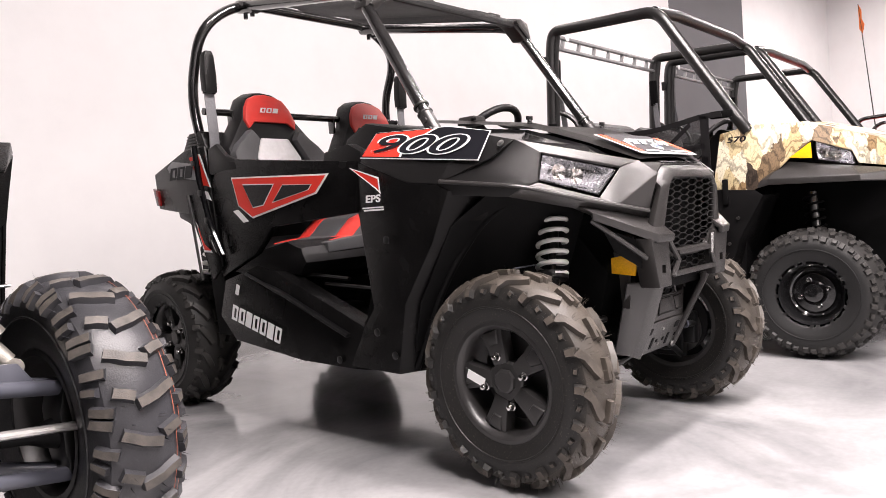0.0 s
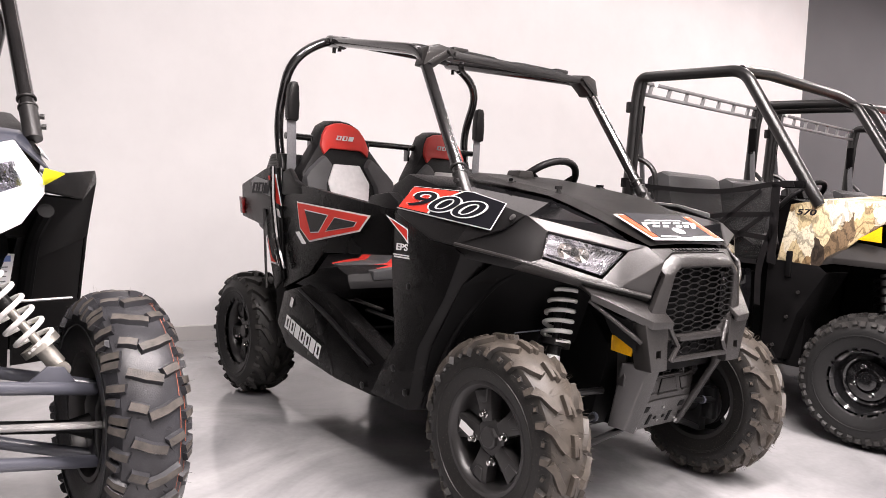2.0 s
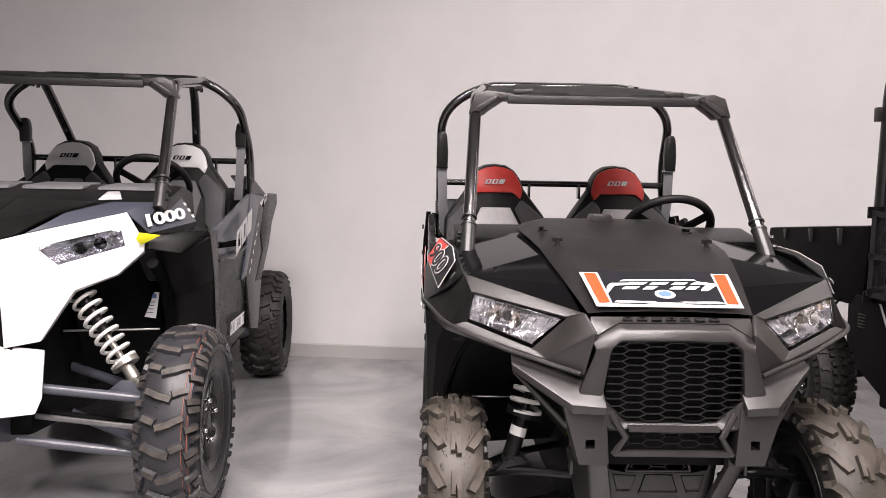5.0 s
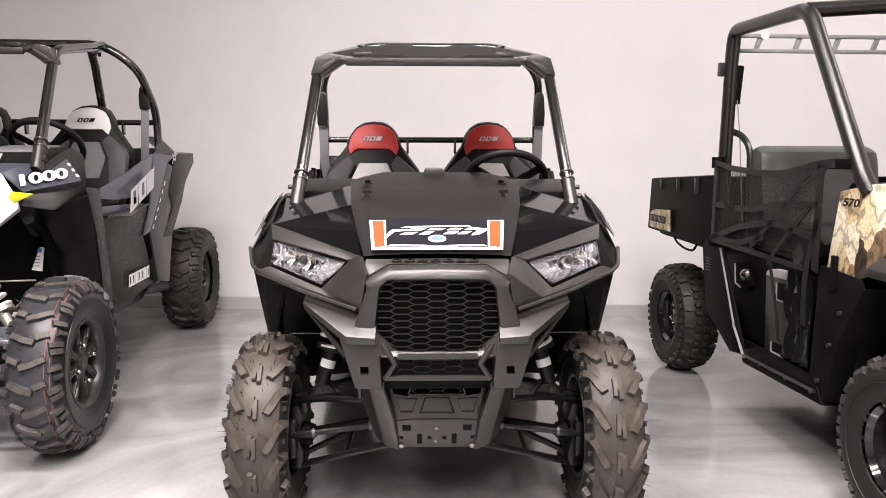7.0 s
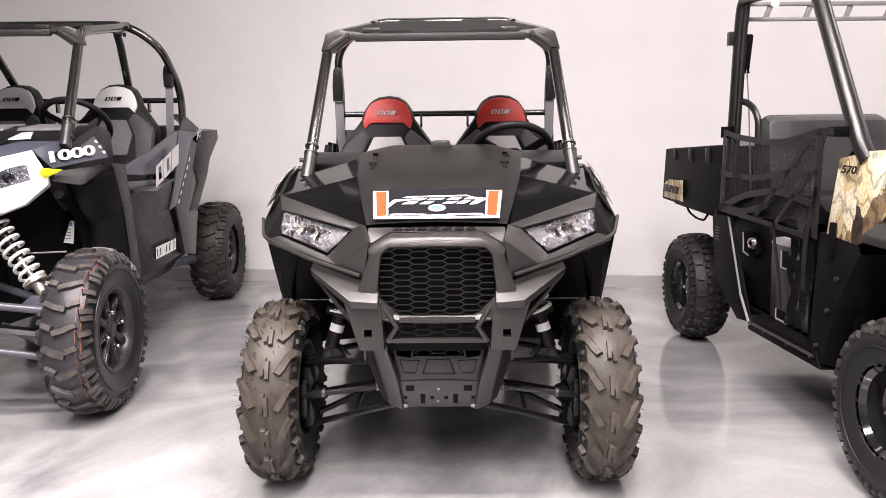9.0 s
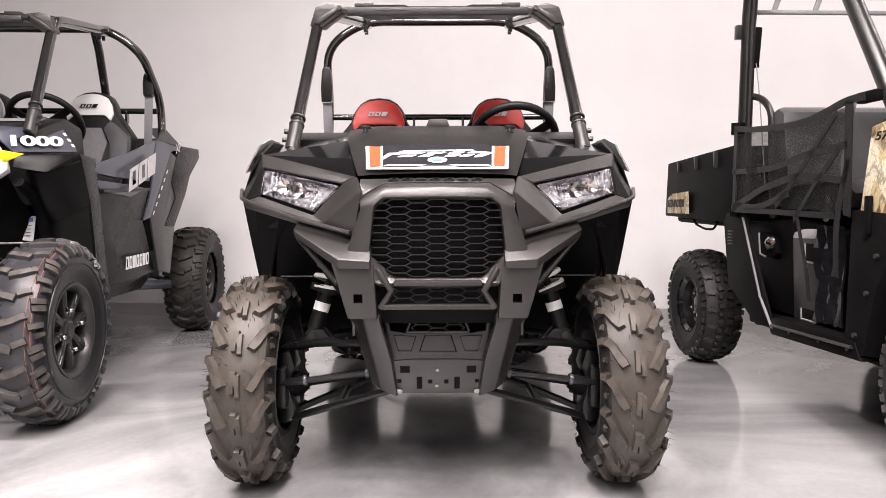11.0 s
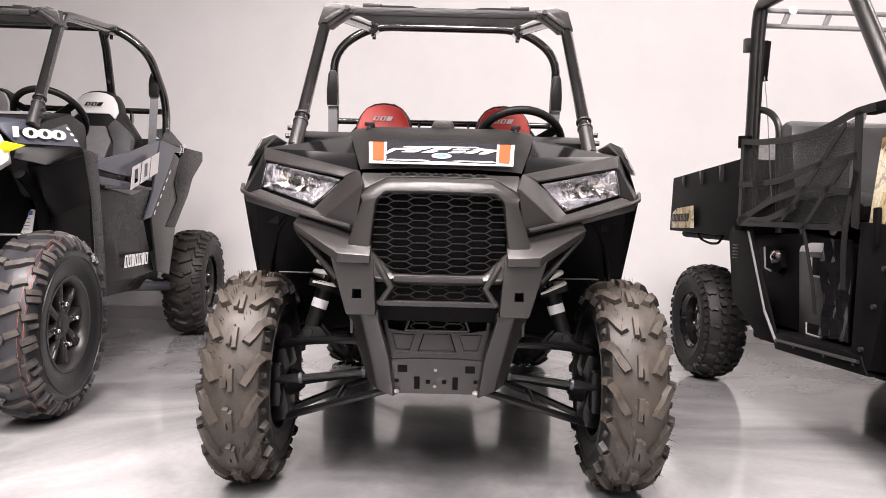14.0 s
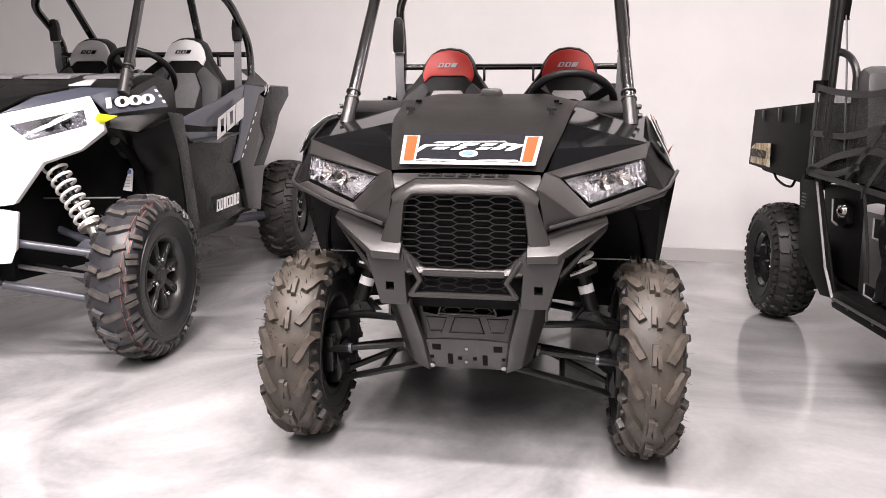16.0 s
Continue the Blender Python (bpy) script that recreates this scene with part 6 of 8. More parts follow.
# suspension
for s in (-1, 1):
    shock(buggy, (s * 0.248, 0.03, 0.862), (s * 0.366, -0.02, 0.476), COIL_WHITE, 8, 0.043, 0.0072, BLACK_PLASTIC, "black damper with a white coil spring", 0.02, 0.665, BLACK_PLASTIC)
    bm = bmesh.new()
    tube(bm, [(s * 0.3375, -0.009, 0.567), (s * 0.3452, -0.0118, 0.5425)], 0.0236, 14, 0)
    part("sticker", bm, WHITE_DECAL, buggy, "white paper sticker on the damper")
    bm = bmesh.new()
    for y0, y1 in ((-0.14, -0.03), (0.17, 0.05)):
        tube(bm, [(s * 0.095, y0, 0.348), (s * 0.28, (y0 + y1) / 2, 0.285), (s * 0.455, y1, 0.222)], 0.0108, 10, 0.05)
    tube(bm, [(s * 0.28, -0.085, 0.285), (s * 0.28, 0.11, 0.285)], 0.01, 8, 0)
    part("lower_arm", bm, ARM_BLACK, buggy, "black tubular lower suspension arm")
    bm = bmesh.new()
    for y0, y1 in ((-0.10, -0.015), (0.15, 0.03)):
        tube(bm, [(s * 0.20, y0, 0.462), (s * 0.34, (y0 + y1) / 2, 0.456), (s * 0.455, y1, 0.432)], 0.0108, 10, 0.05)
    prism(bm, [(s * 0.30, 0.452), (s * 0.41, 0.448), (s * 0.37, 0.492), (s * 0.335, 0.492)], -0.045, -0.033, "y", 0.003)
    prism(bm, [(s * 0.30, 0.452), (s * 0.41, 0.448), (s * 0.37, 0.492), (s * 0.335, 0.492)], 0.006, 0.018, "y", 0.003)
    tube(bm, [(s * 0.366, -0.055, 0.476), (s * 0.366, 0.03, 0.476)], 0.011, 10, 0)
    part("upper_arm", bm, ARM_BLACK, buggy, "black tubular upper suspension arm")
    bm = bmesh.new()
    tube(bm, [(s * 0.20, -0.075, 0.372), (s * 0.385, -0.085, 0.352)], 0.0095, 10, 0)
    tube(bm, [(s * 0.375, -0.085, 0.353), (s * 0.45, -0.085, 0.345)], [0.013, 0.012], 10, 0)
    part("tie_rod", bm, ARM_BLACK, buggy)
    for f in (0.0, 0.175):
        bm = bmesh.new()
        tube(bm, [(s * (0.200 + f), -0.075 - f * 0.05, 0.372 - f * 0.108), (s * (0.209 + f), -0.0755 - f * 0.05, 0.371 - f * 0.108)], 0.0155, 12, 0)
        part("boot_clip", bm, ARM_GREY, buggy)
    bm = bmesh.new()
    tube(bm, [(s * 0.14, 0.02, 0.36), (s * 0.27, 0.01, 0.345), (s * 0.45, 0.0, 0.318)], 0.013, 10, 0)
    tube(bm, [(s * 0.385, 0.003, 0.328), (s * 0.41, 0.002, 0.324), (s * 0.45, 0.0, 0.318)], [0.02, 0.036, 0.04], 14, 0)
    part("drive_shaft", bm, DARK_LINER, buggy)
    bm = bmesh.new()
    prism(bm, [(s * 0.418, 0.225), (s * 0.47, 0.215), (s * 0.48, 0.42), (s * 0.43, 0.43), (s * 0.415, 0.38), (s * 0.435, 0.33), (s * 0.42, 0.27)], -0.05, 0.05, "y", 0.01)
    block(bm, (s * 0.455, -0.07, 0.33), (0.045, 0.05, 0.12), 0.015)
    part("knuckle", bm, ARM_BLACK, buggy)
    bm = bmesh.new()
    lathe(bm, [(0, 0.02), (0, 0.095), (0.005, 0.095), (0.005, 0.02)], 32, Matrix.Translation((s * 0.49, 0, 0.316)))
    part("brake_disc", bm, BARE_STEEL, buggy)
    # reflector on its bracket
    bm = bmesh.new()
    prism(bm, [(-0.235, 0.67), (-0.225, 0.71), (-0.165, 0.70), (-0.155, 0.66), (-0.17, 0.60), (-0.175, 0.50), (-0.20, 0.50), (-0.205, 0.60)], s * 0.222, s * 0.230, "x", 0.002)
    br = part("reflector_bracket", bm, GREY_PLASTIC, buggy)
    bm = bmesh.new()
    prism(bm, [(-0.233, 0.638), (-0.215, 0.665), (-0.202, 0.672), (-0.195, 0.656), (-0.150, 0.648), (-0.150, 0.602), (-0.225, 0.596)], s * 0.229, s * 0.237, "x", 0.003)
    part("side_reflector", bm, YELLOW, br, "amber yellow side reflector")
    # rear arms
    bm = bmesh.new()
    tube(bm, [(s * 0.30, 1.35, 0.36), (s * 0.40, 2.0, 0.30)], 0.025, 10, 0)
    tube(bm, [(s * 0.15, 2.05, 0.36), (s * 0.42, 2.007, 0.25)], 0.014, 10, 0)
    part("rear_arm", bm, ARM_BLACK, buggy)
    shock(buggy, (s * 0.38, 1.75, 0.82), (s * 0.38, 1.90, 0.36), COIL_WHITE, 8, 0.045, 0.0062, BLACK_PLASTIC, "rear damper with a white coil spring", 0.02, 0.7)

# ---- white and slate two-seat buggy ----
TYRE_BLOCKS = [
    ([(-0.022, 0.036), (0.020, 0.024), (0.060, 0.004)], 0.034, 0.020, 1.0),
    ([(0.022, 0.108), (0.064, 0.090)], 0.034, 0.020, 1.0),
    ([(0.072, -0.018), (0.118, -0.032)], 0.033, 0.020, 1.0),
    ([(0.066, 0.046), (0.116, 0.034)], 0.032, 0.019, 0.95),
    ([(0.086, 0.080), (0.124, 0.068)], 0.028, 0.016, 0.9),
    ([(0.066, 0.132), (0.116, 0.118)], 0.032, 0.019, 0.95),
]
sport = thing("sport_buggy", "white and slate grey two-seat off-road buggy parked by the wall", "buggy", pose(-2.118, 0.505, 0.016, 0.13, 0, 3.0))
xp_rim = alloy_rim(0.174, 0.21, 8, face=0.056, wide=0.017, flare=0.021)
for s in (-1, 1):
    xp_tyre = tyre_mesh(0.351, 0.198, 0.174, TYRE_BLOCKS, 0.0145, 12, hairs=120, mat=RUBBER, way=-s)
    xp_rear = tyre_mesh(0.351, 0.262, 0.174, TYRE_BLOCKS, 0.018, 12, mat=RUBBER_DARK, way=-s)
    w = put_wheel(sport, xp_tyre, xp_rim, (s * 0.662, 0.07, 0.375), s, 0.06, 0.078, "satin black eight-spoke wheel with a block-tread tyre", turn=0.2)
    bm = bmesh.new()
    lathe(bm, [(0.0585, 0.3315), (0.0603, 0.3311)], 72)
    lathe(bm, [(0.0735, 0.3223), (0.0755, 0.3207)], 72)
    part("mould_line", bm, RUBBER_LINE, w, "thin red line on the tread")
    put_wheel(sport, xp_rear, xp_rim, (s * 0.578, 2.31, 0.370), s, 0.06, 0.078, "satin black rear wheel with a block-tread tyre", turn=0.5)

# nose
HLX = [(0.408, 0.120, 1.070), (0.180, -0.036, 1.006), (0.247, -0.020, 0.945), (0.428, 0.106, 1.006)]
NV = [(0.0, -0.14, 1.005), (0.15, -0.045, 1.052), (0.418, 0.158, 1.128), (0.488, 0.135, 1.02), (0.485, 0.128, 0.985), (0.418, 0.060, 0.908), (0.305, -0.03, 0.860), (0.235, -0.13, 0.700),
      (0.150, -0.19, 0.690), (0.130, -0.17, 0.85), (0.0, -0.20, 0.86)] + HLX
NF = [(0, 1, 12, 9, 10), (1, 2, 11, 12), (2, 3, 14, 11), (3, 4, 14), (4, 5, 13, 14), (5, 6, 13), (6, 9, 12, 13), (6, 7, 8, 9)]
for s in (-1, 1):
    part("nose_panel", shell(NV, NF, 0.01, 0.005, s), WHITE_PLASTIC, sport, "white moulded nose panel")
    headlight(sport, HLX, s, 0.05, SMOKE, GLOSS_BLACK)
    corners = [Vector((s * a, b + 0.022, c)) for a, b, c in HLX]
    for f, g in ((0.16, 0.32), (0.16, 0.66), (0.34, 0.34), (0.34, 0.68), (0.52, 0.36), (0.52, 0.70), (0.68, 0.45)):
        spot = corners[0].lerp(corners[1], f).lerp(corners[3].lerp(corners[2], f), g)
        bm = bmesh.new()
        block(bm, spot, (0.016, 0.012, 0.012), 0.002, Matrix.Rotation(radians(34 * s), 4, "Z"))
        part("lamp_cell", bm, CHROME, sport)
    flange = [(0.488, 0.135, 1.02), (0.485, 0.128, 0.985), (0.418, 0.060, 0.908), (0.305, -0.03, 0.860), (0.235, -0.13, 0.700), (0.228, -0.09, 0.70), (0.300, 0.0, 0.85), (0.412, 0.09, 0.90), (0.478, 0.17, 0.975)]
    part("nose_return", shell(flange, [(0, 1, 8), (1, 2, 7, 8), (2, 3, 6, 7), (3, 4, 5, 6)], 0.008, 0.003, s), WHITE_PLASTIC, sport)
    bm = shell([(0.250, -0.135, 0.668), (0.262, -0.185, 0.52), (0.245, -0.195, 0.475), (0.12, -0.235, 0.47), (0.12, -0.235, 0.67), (0.240, -0.105, 0.668), (0.246, -0.145, 0.52), (0.12, -0.17, 0.70)], [(0, 1, 2, 3, 4), (0, 5, 6, 1), (0, 4, 7, 5)], 0.012, 0.006, s)
    part("bumper_cap", bm, WHITE_PLASTIC, sport, "white bumper end cap")
    bm = shell([(0.0, -0.19, 0.85), (0.135, -0.165, 0.85), (0.17, -0.17, 0.70), (0.12, -0.20, 0.46), (0.0, -0.20, 0.46)], [(0, 1, 2, 3, 4)], 0.01, 0.004, s)
    part("nose_grille", bm, DARK_LINER, sport)
    bm = shell([(0.478, 0.10, 1.056), (0.538, 0.150, 1.045), (0.478, 0.118, 1.010), (0.47, 0.09, 1.03)], [(0, 1, 2, 3)], 0.006, 0.002, s)
    part("side_reflector", bm, LIME, sport, "lime yellow triangular side reflector")
    # slate hood sides and black scoops
    hood = [(0.15, -0.045, 1.055), (0.418, 0.158, 1.128), (0.505, 0.15, 1.052), (0.566, 0.56, 1.085), (0.50, 0.575, 1.185), (0.46, 0.32, 1.165), (0.34, 0.22, 1.165), (0.24, 0.06, 1.12)]
    part("hood_side", shell(hood, [(0, 1, 6, 7), (1, 2, 3, 4, 5), (1, 5, 6)], 0.008, 0.004, s), SLATE_PAINT, sport, "slate grey hood side panel")
    scoop = [(0.0, -0.13, 1.01), (0.15, -0.03, 1.075), (0.22, 0.05, 1.13), (0.29, 0.22, 1.165), (0.0, 0.22, 1.175), (0.0, 0.0, 1.09), (0.12, -0.045, 1.05)]
    part("hood_scoop", shell(scoop, [(0, 6, 5), (6, 1, 2, 5), (5, 2, 3, 4)], 0.012, 0.005, s), BLACK_PLASTIC, sport, "black hood scoop")
    bm = shell([(0.30, 0.20, 1.168), (0.36, 0.27, 1.172), (0.30, 0.42, 1.20), (0.26, 0.40, 1.198)], [(0, 1, 2, 3)], 0.006, 0.002, s)
    part("hood_blade", bm, WHITE_PLASTIC, sport)
    P2, P3, P4 = Vector((s * 0.505, 0.15, 1.052)), Vector((s * 0.566, 0.56, 1.085)), Vector((s * 0.50, 0.575, 1.185))
    u = (P3 - P2).normalized() * s
    v = (P4 - P3 - u * (P4 - P3).dot(u)).normalized()
    lettering("number", "1000", 0.066, P2.lerp(P3, 0.34) + v * 0.044, u, v, WHITE_DECAL, sport, 0.010, 0.25, 2.95, 0.0006, 0.92, 0.0024)
    for k in range(3):
        bm = bmesh.new()
        sheet(bm, [(-0.01, -0.007), (0.01, -0.007), (0.01, 0.007), (-0.01, 0.007)], P2.lerp(P3, 0.94) + v * (0.024 + k * 0.03), u, v, 0.010)
        part("white_dash", bm, WHITE_DECAL, sport)
    # fender flare and leg
    flare = [(0.49, 0.150, 0.995), (0.50, 0.16, 1.04), (0.565, 0.57, 1.062), (0.668, 0.33, 1.062), (0.675, 0.34, 1.035), (0.60, 0.19, 0.975), (0.665, 0.50, 1.05), (0.66, 0.55, 0.86), (0.65, 0.61, 0.68), (0.648, 0.66, 0.46), (0.66, 0.50, 0.455), (0.668, 0.46, 0.68), (0.672, 0.42, 0.85)]
    part("fender", shell(flare, [(0, 1, 3, 5), (1, 2, 6, 3), (3, 6, 4), (5, 3, 4), (4, 6, 7, 12), (12, 7, 8, 11), (11, 8, 9, 10)], 0.01, 0.005, s), BODY_BLACK, sport, "black plastic front fender flare")
    inner = [(0.675, 0.34, 1.030), (0.672, 0.425, 0.85), (0.668, 0.465, 0.68), (0.66, 0.505, 0.455), (0.47, 0.47, 0.45), (0.46, 0.43, 0.75), (0.47, 0.28, 0.985), (0.60, 0.20, 0.97)]
    part("fender_return", shell(inner, [(0, 1, 5, 6, 7), (1, 2, 5), (2, 3, 4, 5)], 0.008, 0.003, s), BLACK_PLASTIC, sport)
    # door in two colours
    d1 = [(0.600, 0.60, 1.00), (0.628, 0.80, 0.985), (0.632, 1.28, 0.985), (0.632, 1.40, 1.215), (0.612, 1.05, 1.12), (0.600, 0.62, 1.03)]
    part("door", shell(d1, [(0, 1, 4, 5), (1, 2, 3, 4)], 0.02, 0.006, s), SLATE_PAINT, sport, "slate grey upper door with a pale mark")
    bm = shell([(0.618, 0.60, 0.965), (0.640, 1.0, 0.955), (0.640, 1.20, 0.945), (0.640, 0.98, 0.895), (0.622, 0.66, 0.915)], [(0, 1, 2, 3, 4)], 0.012, 0.004, s)
    part("door_flash", bm, SLATE_PAINT, sport)
    d2 = [(0.612, 0.57, 0.931), (0.635, 0.95, 0.931), (0.635, 1.25, 0.941), (0.63, 1.16, 0.78), (0.63, 1.33, 0.50), (0.62, 1.05, 0.475), (0.62, 0.68, 0.475), (0.64, 0.62, 0.68), (0.60, 0.85, 0.70), (0.56, 0.70, 0.40), (0.56, 1.30, 0.40)]
    part("lower_door", shell(d2, [(0, 1, 8, 7), (1, 2, 3, 8), (8, 3, 4, 5), (7, 8, 5, 6), (6, 5, 4, 10, 9)], 0.015, 0.006, s), BODY_BLACK, sport, "black lower door and sill panel")
    bm = bmesh.new()
    tube(bm, [(s * 0.642, 0.62, 0.915), (s * 0.655, 1.0, 0.93), (s * 0.645, 1.22, 0.94)], 0.008, 8, 0.05)
    part("door_pull", bm, BLACK_PLASTIC, sport)
    st = [(0.642, 1.15, 0.775), (0.645, 1.24, 0.79), (0.650, 1.60, 1.165), (0.655, 1.80, 1.215), (0.640, 1.78, 1.235), (0.635, 1.40, 1.215), (0.642, 1.27, 0.93)]
    part("side_stripe", shell(st, [(0, 1, 2, 6), (6, 2, 3, 4, 5)], 0.012, 0.004, s), SLATE_PAINT, sport, "slanted slate grey side panel")
    o = Vector((s * 0.650, 1.10, 1.03))
    u = Vector((0, 0.96, 0.28)) if s > 0 else Vector((0, -0.96, -0.28))
    mark("side_mark", PALE_FABRIC, sport, o, u, Vector((0, -0.28, 0.96)), 0.42, 0.10, 3, 0.55, 0.12, 0.012)
    for k in range(6):
        y0, z0 = 1.235 + k * 0.048, 0.815 + k * 0.046
        bm = bmesh.new()
        sheet(bm, [(-0.006, -0.014), (0.008, -0.014), (0.012, 0.014), (-0.002, 0.014)], (s * 0.652, y0, z0), (0, s, 0), (0, 0.6, 0.8), 0.010)
        part("white_dash", bm, WHITE_DECAL, sport)
    lettering("letters", "XP", 0.075, Vector((s * 0.658, 1.68, 1.195)), u, Vector((0, 0, 1)), PALE_FABRIC, sport, 0.010, 0.3, 1.3, 0.0006)
    # rear fender in three plates
    r1 = [(0.645, 1.24, 0.79), (0.650, 1.60, 1.165), (0.66, 1.66, 1.14), (0.66, 1.56, 0.985), (0.66, 1.62, 0.90), (0.655, 1.43, 0.74), (0.65, 1.33, 0.50), (0.66, 1.50, 0.47), (0.66, 1.60, 0.735)]
    part("rear_panel", shell(r1, [(0, 1, 2, 3, 4, 5), (0, 5, 6), (5, 8, 7, 6)], 0.012, 0.004, s), GREY_PLASTIC, sport, "dark grey faceted rear side panel")
    r2 = [(0.66, 1.66, 1.14), (0.655, 1.80, 1.215), (0.665, 2.13, 1.225), (0.67, 2.12, 1.165), (0.67, 1.90, 1.04), (0.665, 1.62, 0.90), (0.665, 1.56, 0.985), (0.655, 1.43, 0.74), (0.66, 1.60, 0.735), (0.672, 1.80, 0.93)]
    part("rear_fender", shell(r2, [(0, 1, 2, 3), (0, 3, 4, 6), (6, 4, 9, 5), (5, 9, 8, 7)], 0.012, 0.005, s), BODY_BLACK, sport, "black faceted rear fender")
    r3 = [(0.655, 1.80, 1.215), (0.665, 2.13, 1.225), (0.45, 2.16, 1.24), (0.44, 1.85, 1.33), (0.60, 1.62, 1.31), (0.635, 1.40, 1.215)]
    part("rear_deck", shell(r3, [(0, 1, 2, 3), (0, 3, 4, 5)], 0.012, 0.005, s), BLACK_PLASTIC, sport)
    mark("sill_mark", WHITE_DECAL, sport, (s * 0.63, 1.06, 0.572), (0, s, 0.02 * s), (0, 0, 1), 0.33, 0.062, 7, 0.15, 0.2, 0.006)
    # inner well with a paper tag
    well = [(0.46, 0.46, 0.45), (0.46, 0.42, 0.75), (0.42, 0.30, 0.95), (0.36, 0.16, 0.98), (0.22, 0.10, 0.95), (0.22, 0.30, 0.45)]
    part("wheel_well", shell(well, [(0, 1, 5), (1, 2, 3, 4, 5)], 0.008, 0.003, s), DARK_LINER, sport)
    bm = bmesh.new()
    block(bm, (s * 0.425, 0.385, 0.755), (0.062, 0.004, 0.105), 0.0005, Matrix.Rotation(radians(8 * s), 4, "Y"))
    tag = part("paper_tag", bm, WHITE_DECAL, sport, "white printed paper tag")
    bm = bmesh.new()
    block(bm, (s * 0.427, 0.3815, 0.79), (0.05, 0.003, 0.018), 0)
    part("tag_header", bm, BLUE_DECAL, tag)
    for k in range(4):
        bm = bmesh.new()
        block(bm, (s * (0.424 - 0.002 * k), 0.3815, 0.765 - k * 0.014), (0.042, 0.003, 0.003), 0)
        part("print_bar", bm, MID_FABRIC, tag)
    bm = bmesh.new()
    tube(bm, [(s * 0.50, 0.18, 0.94), (s * 0.50, 0.34, 0.86), (s * 0.49, 0.46, 0.55)], 0.022, 10, 0.1)
    part("well_tube", bm, DARK_LINER, sport)
    bm = bmesh.new()
    tube(bm, [(s * 0.22, 0.08, 0.70), (s * 0.55, 0.10, 0.705)], 0.004, 8, 0)
    part("brace_rod", bm, BARE_STEEL, sport)
    # suspension
    shock(sport, (s * 0.272, 0.08, 0.85), (s * 0.50, 0.0, 0.535), COIL_WHITE, 8, 0.043, 0.0068, BLACK_PLASTIC, "damper with a long white coil spring and cast lower body", 0.04, 0.8, ALLOY_CAST)
    bm = bmesh.new()
    tube(bm, [(s * 0.20, -0.12, 0.545), (s * 0.45, -0.06, 0.500), (s * 0.60, -0.02, 0.470)], 0.017, 12, 0.05)
    tube(bm, [(s * 0.20, 0.20, 0.545), (s * 0.45, 0.08, 0.500), (s * 0.60, 0.02, 0.470)], 0.017, 12, 0.05)
    prism(bm, [(s * 0.40, 0.50), (s * 0.54, 0.485), (s * 0.50, 0.545), (s * 0.46, 0.55)], -0.04, -0.03, "y", 0.003)
    part("upper_arm", bm, ARM_GREY, sport, "slate grey tubular upper suspension arm")
    bm = bmesh.new()
    tube(bm, [(s * 0.16, -0.14, 0.375), (s * 0.42, -0.07, 0.315), (s * 0.62, -0.02, 0.270)], 0.017, 12, 0.05)
    tube(bm, [(s * 0.16, 0.22, 0.375), (s * 0.42, 0.10, 0.315), (s * 0.62, 0.02, 0.270)], 0.017, 12, 0.05)
    part("lower_arm", bm, ARM_GREY, sport, "slate grey tubular lower suspension arm")
    bm = bmesh.new()
    tube(bm, [(s * 0.2, -0.09, 0.44), (s * 0.62, -0.11, 0.395)], 0.010, 10, 0)
    part("tie_rod", bm, BARE_STEEL, sport)
    bm = bmesh.new()
    tube(bm, [(s * 0.15, 0.03, 0.42), (s * 0.52, 0.0, 0.375), (s * 0.60, 0.0, 0.368)], [0.016, 0.018, 0.045], 12, 0)
    part("drive_shaft", bm, DARK_LINER, sport)
    bm = bmesh.new()
    prism(bm, [(s * 0.585, 0.27), (s * 0.635, 0.26), (s * 0.64, 0.48), (s * 0.585, 0.485), (s * 0.57, 0.42), (s * 0.575, 0.33)], -0.05, 0.05, "y", 0.01)
    part("knuckle", bm, ARM_BLACK, sport)
    bm = bmesh.new()
    tube(bm, [(s * 0.35, 1.25, 0.42), (s * 0.55, 2.25, 0.34)], 0.03, 10, 0)
    tube(bm, [(s * 0.16, 2.35, 0.42), (s * 0.58, 2.29, 0.30)], 0.016, 10, 0)
    part("rear_arm", bm, ARM_GREY, sport)

# cab
roll_cage(sport, (0.490, 0.31, 1.165), (0.468, 0.575, 1.62), (0.405, 1.31, 1.785), (0.590, 1.63, 1.46), (0.600, 1.60, 1.20), (1.56, 1.395), 0.0225)
for s in (-1, 1):
    bm = bmesh.new()
    tube(bm, [(s * 0.37, 1.26, 1.775), (s * 0.36, 1.34, 1.69), (s * 0.30, 1.64, 1.30)], 0.0225, 12, 0.1)
    part("rear_brace", bm, TUBE_BLACK, sport, "black bent tube rear brace")
    bucket_seat(sport, s * 0.288, 1.385, 1.475, WHITE_PLASTIC, MID_FABRIC, BLACK_VINYL, BLACK_DECAL)
    seat_belt(sport, s * 0.565, 1.545, 1.60, 1.47, 1.18, s)
steering_wheel(sport, 0.295, 0.86, 1.25, 0.16, -45)
bm = bmesh.new()
prism(bm, [(0.20, 1.10), (0.42, 1.185), (0.62, 1.238), (0.78, 1.21), (0.80, 1.08), (0.70, 0.85), (0.35, 0.85)], -0.50, 0.50, "x", 0.025)
dash = part("dashboard", bm, BLACK_PLASTIC, sport, "black moulded dashboard with grey pads")
for x in (-0.29, 0.0, 0.30):
    bm = bmesh.new()
    prism(bm, [(0.50, 1.21), (0.70, 1.232), (0.72, 1.246), (0.52, 1.226)], x - 0.12, x + 0.12, "x", 0.006)
    part("dash_pad", bm, MID_FABRIC, dash)
bm = bmesh.new()
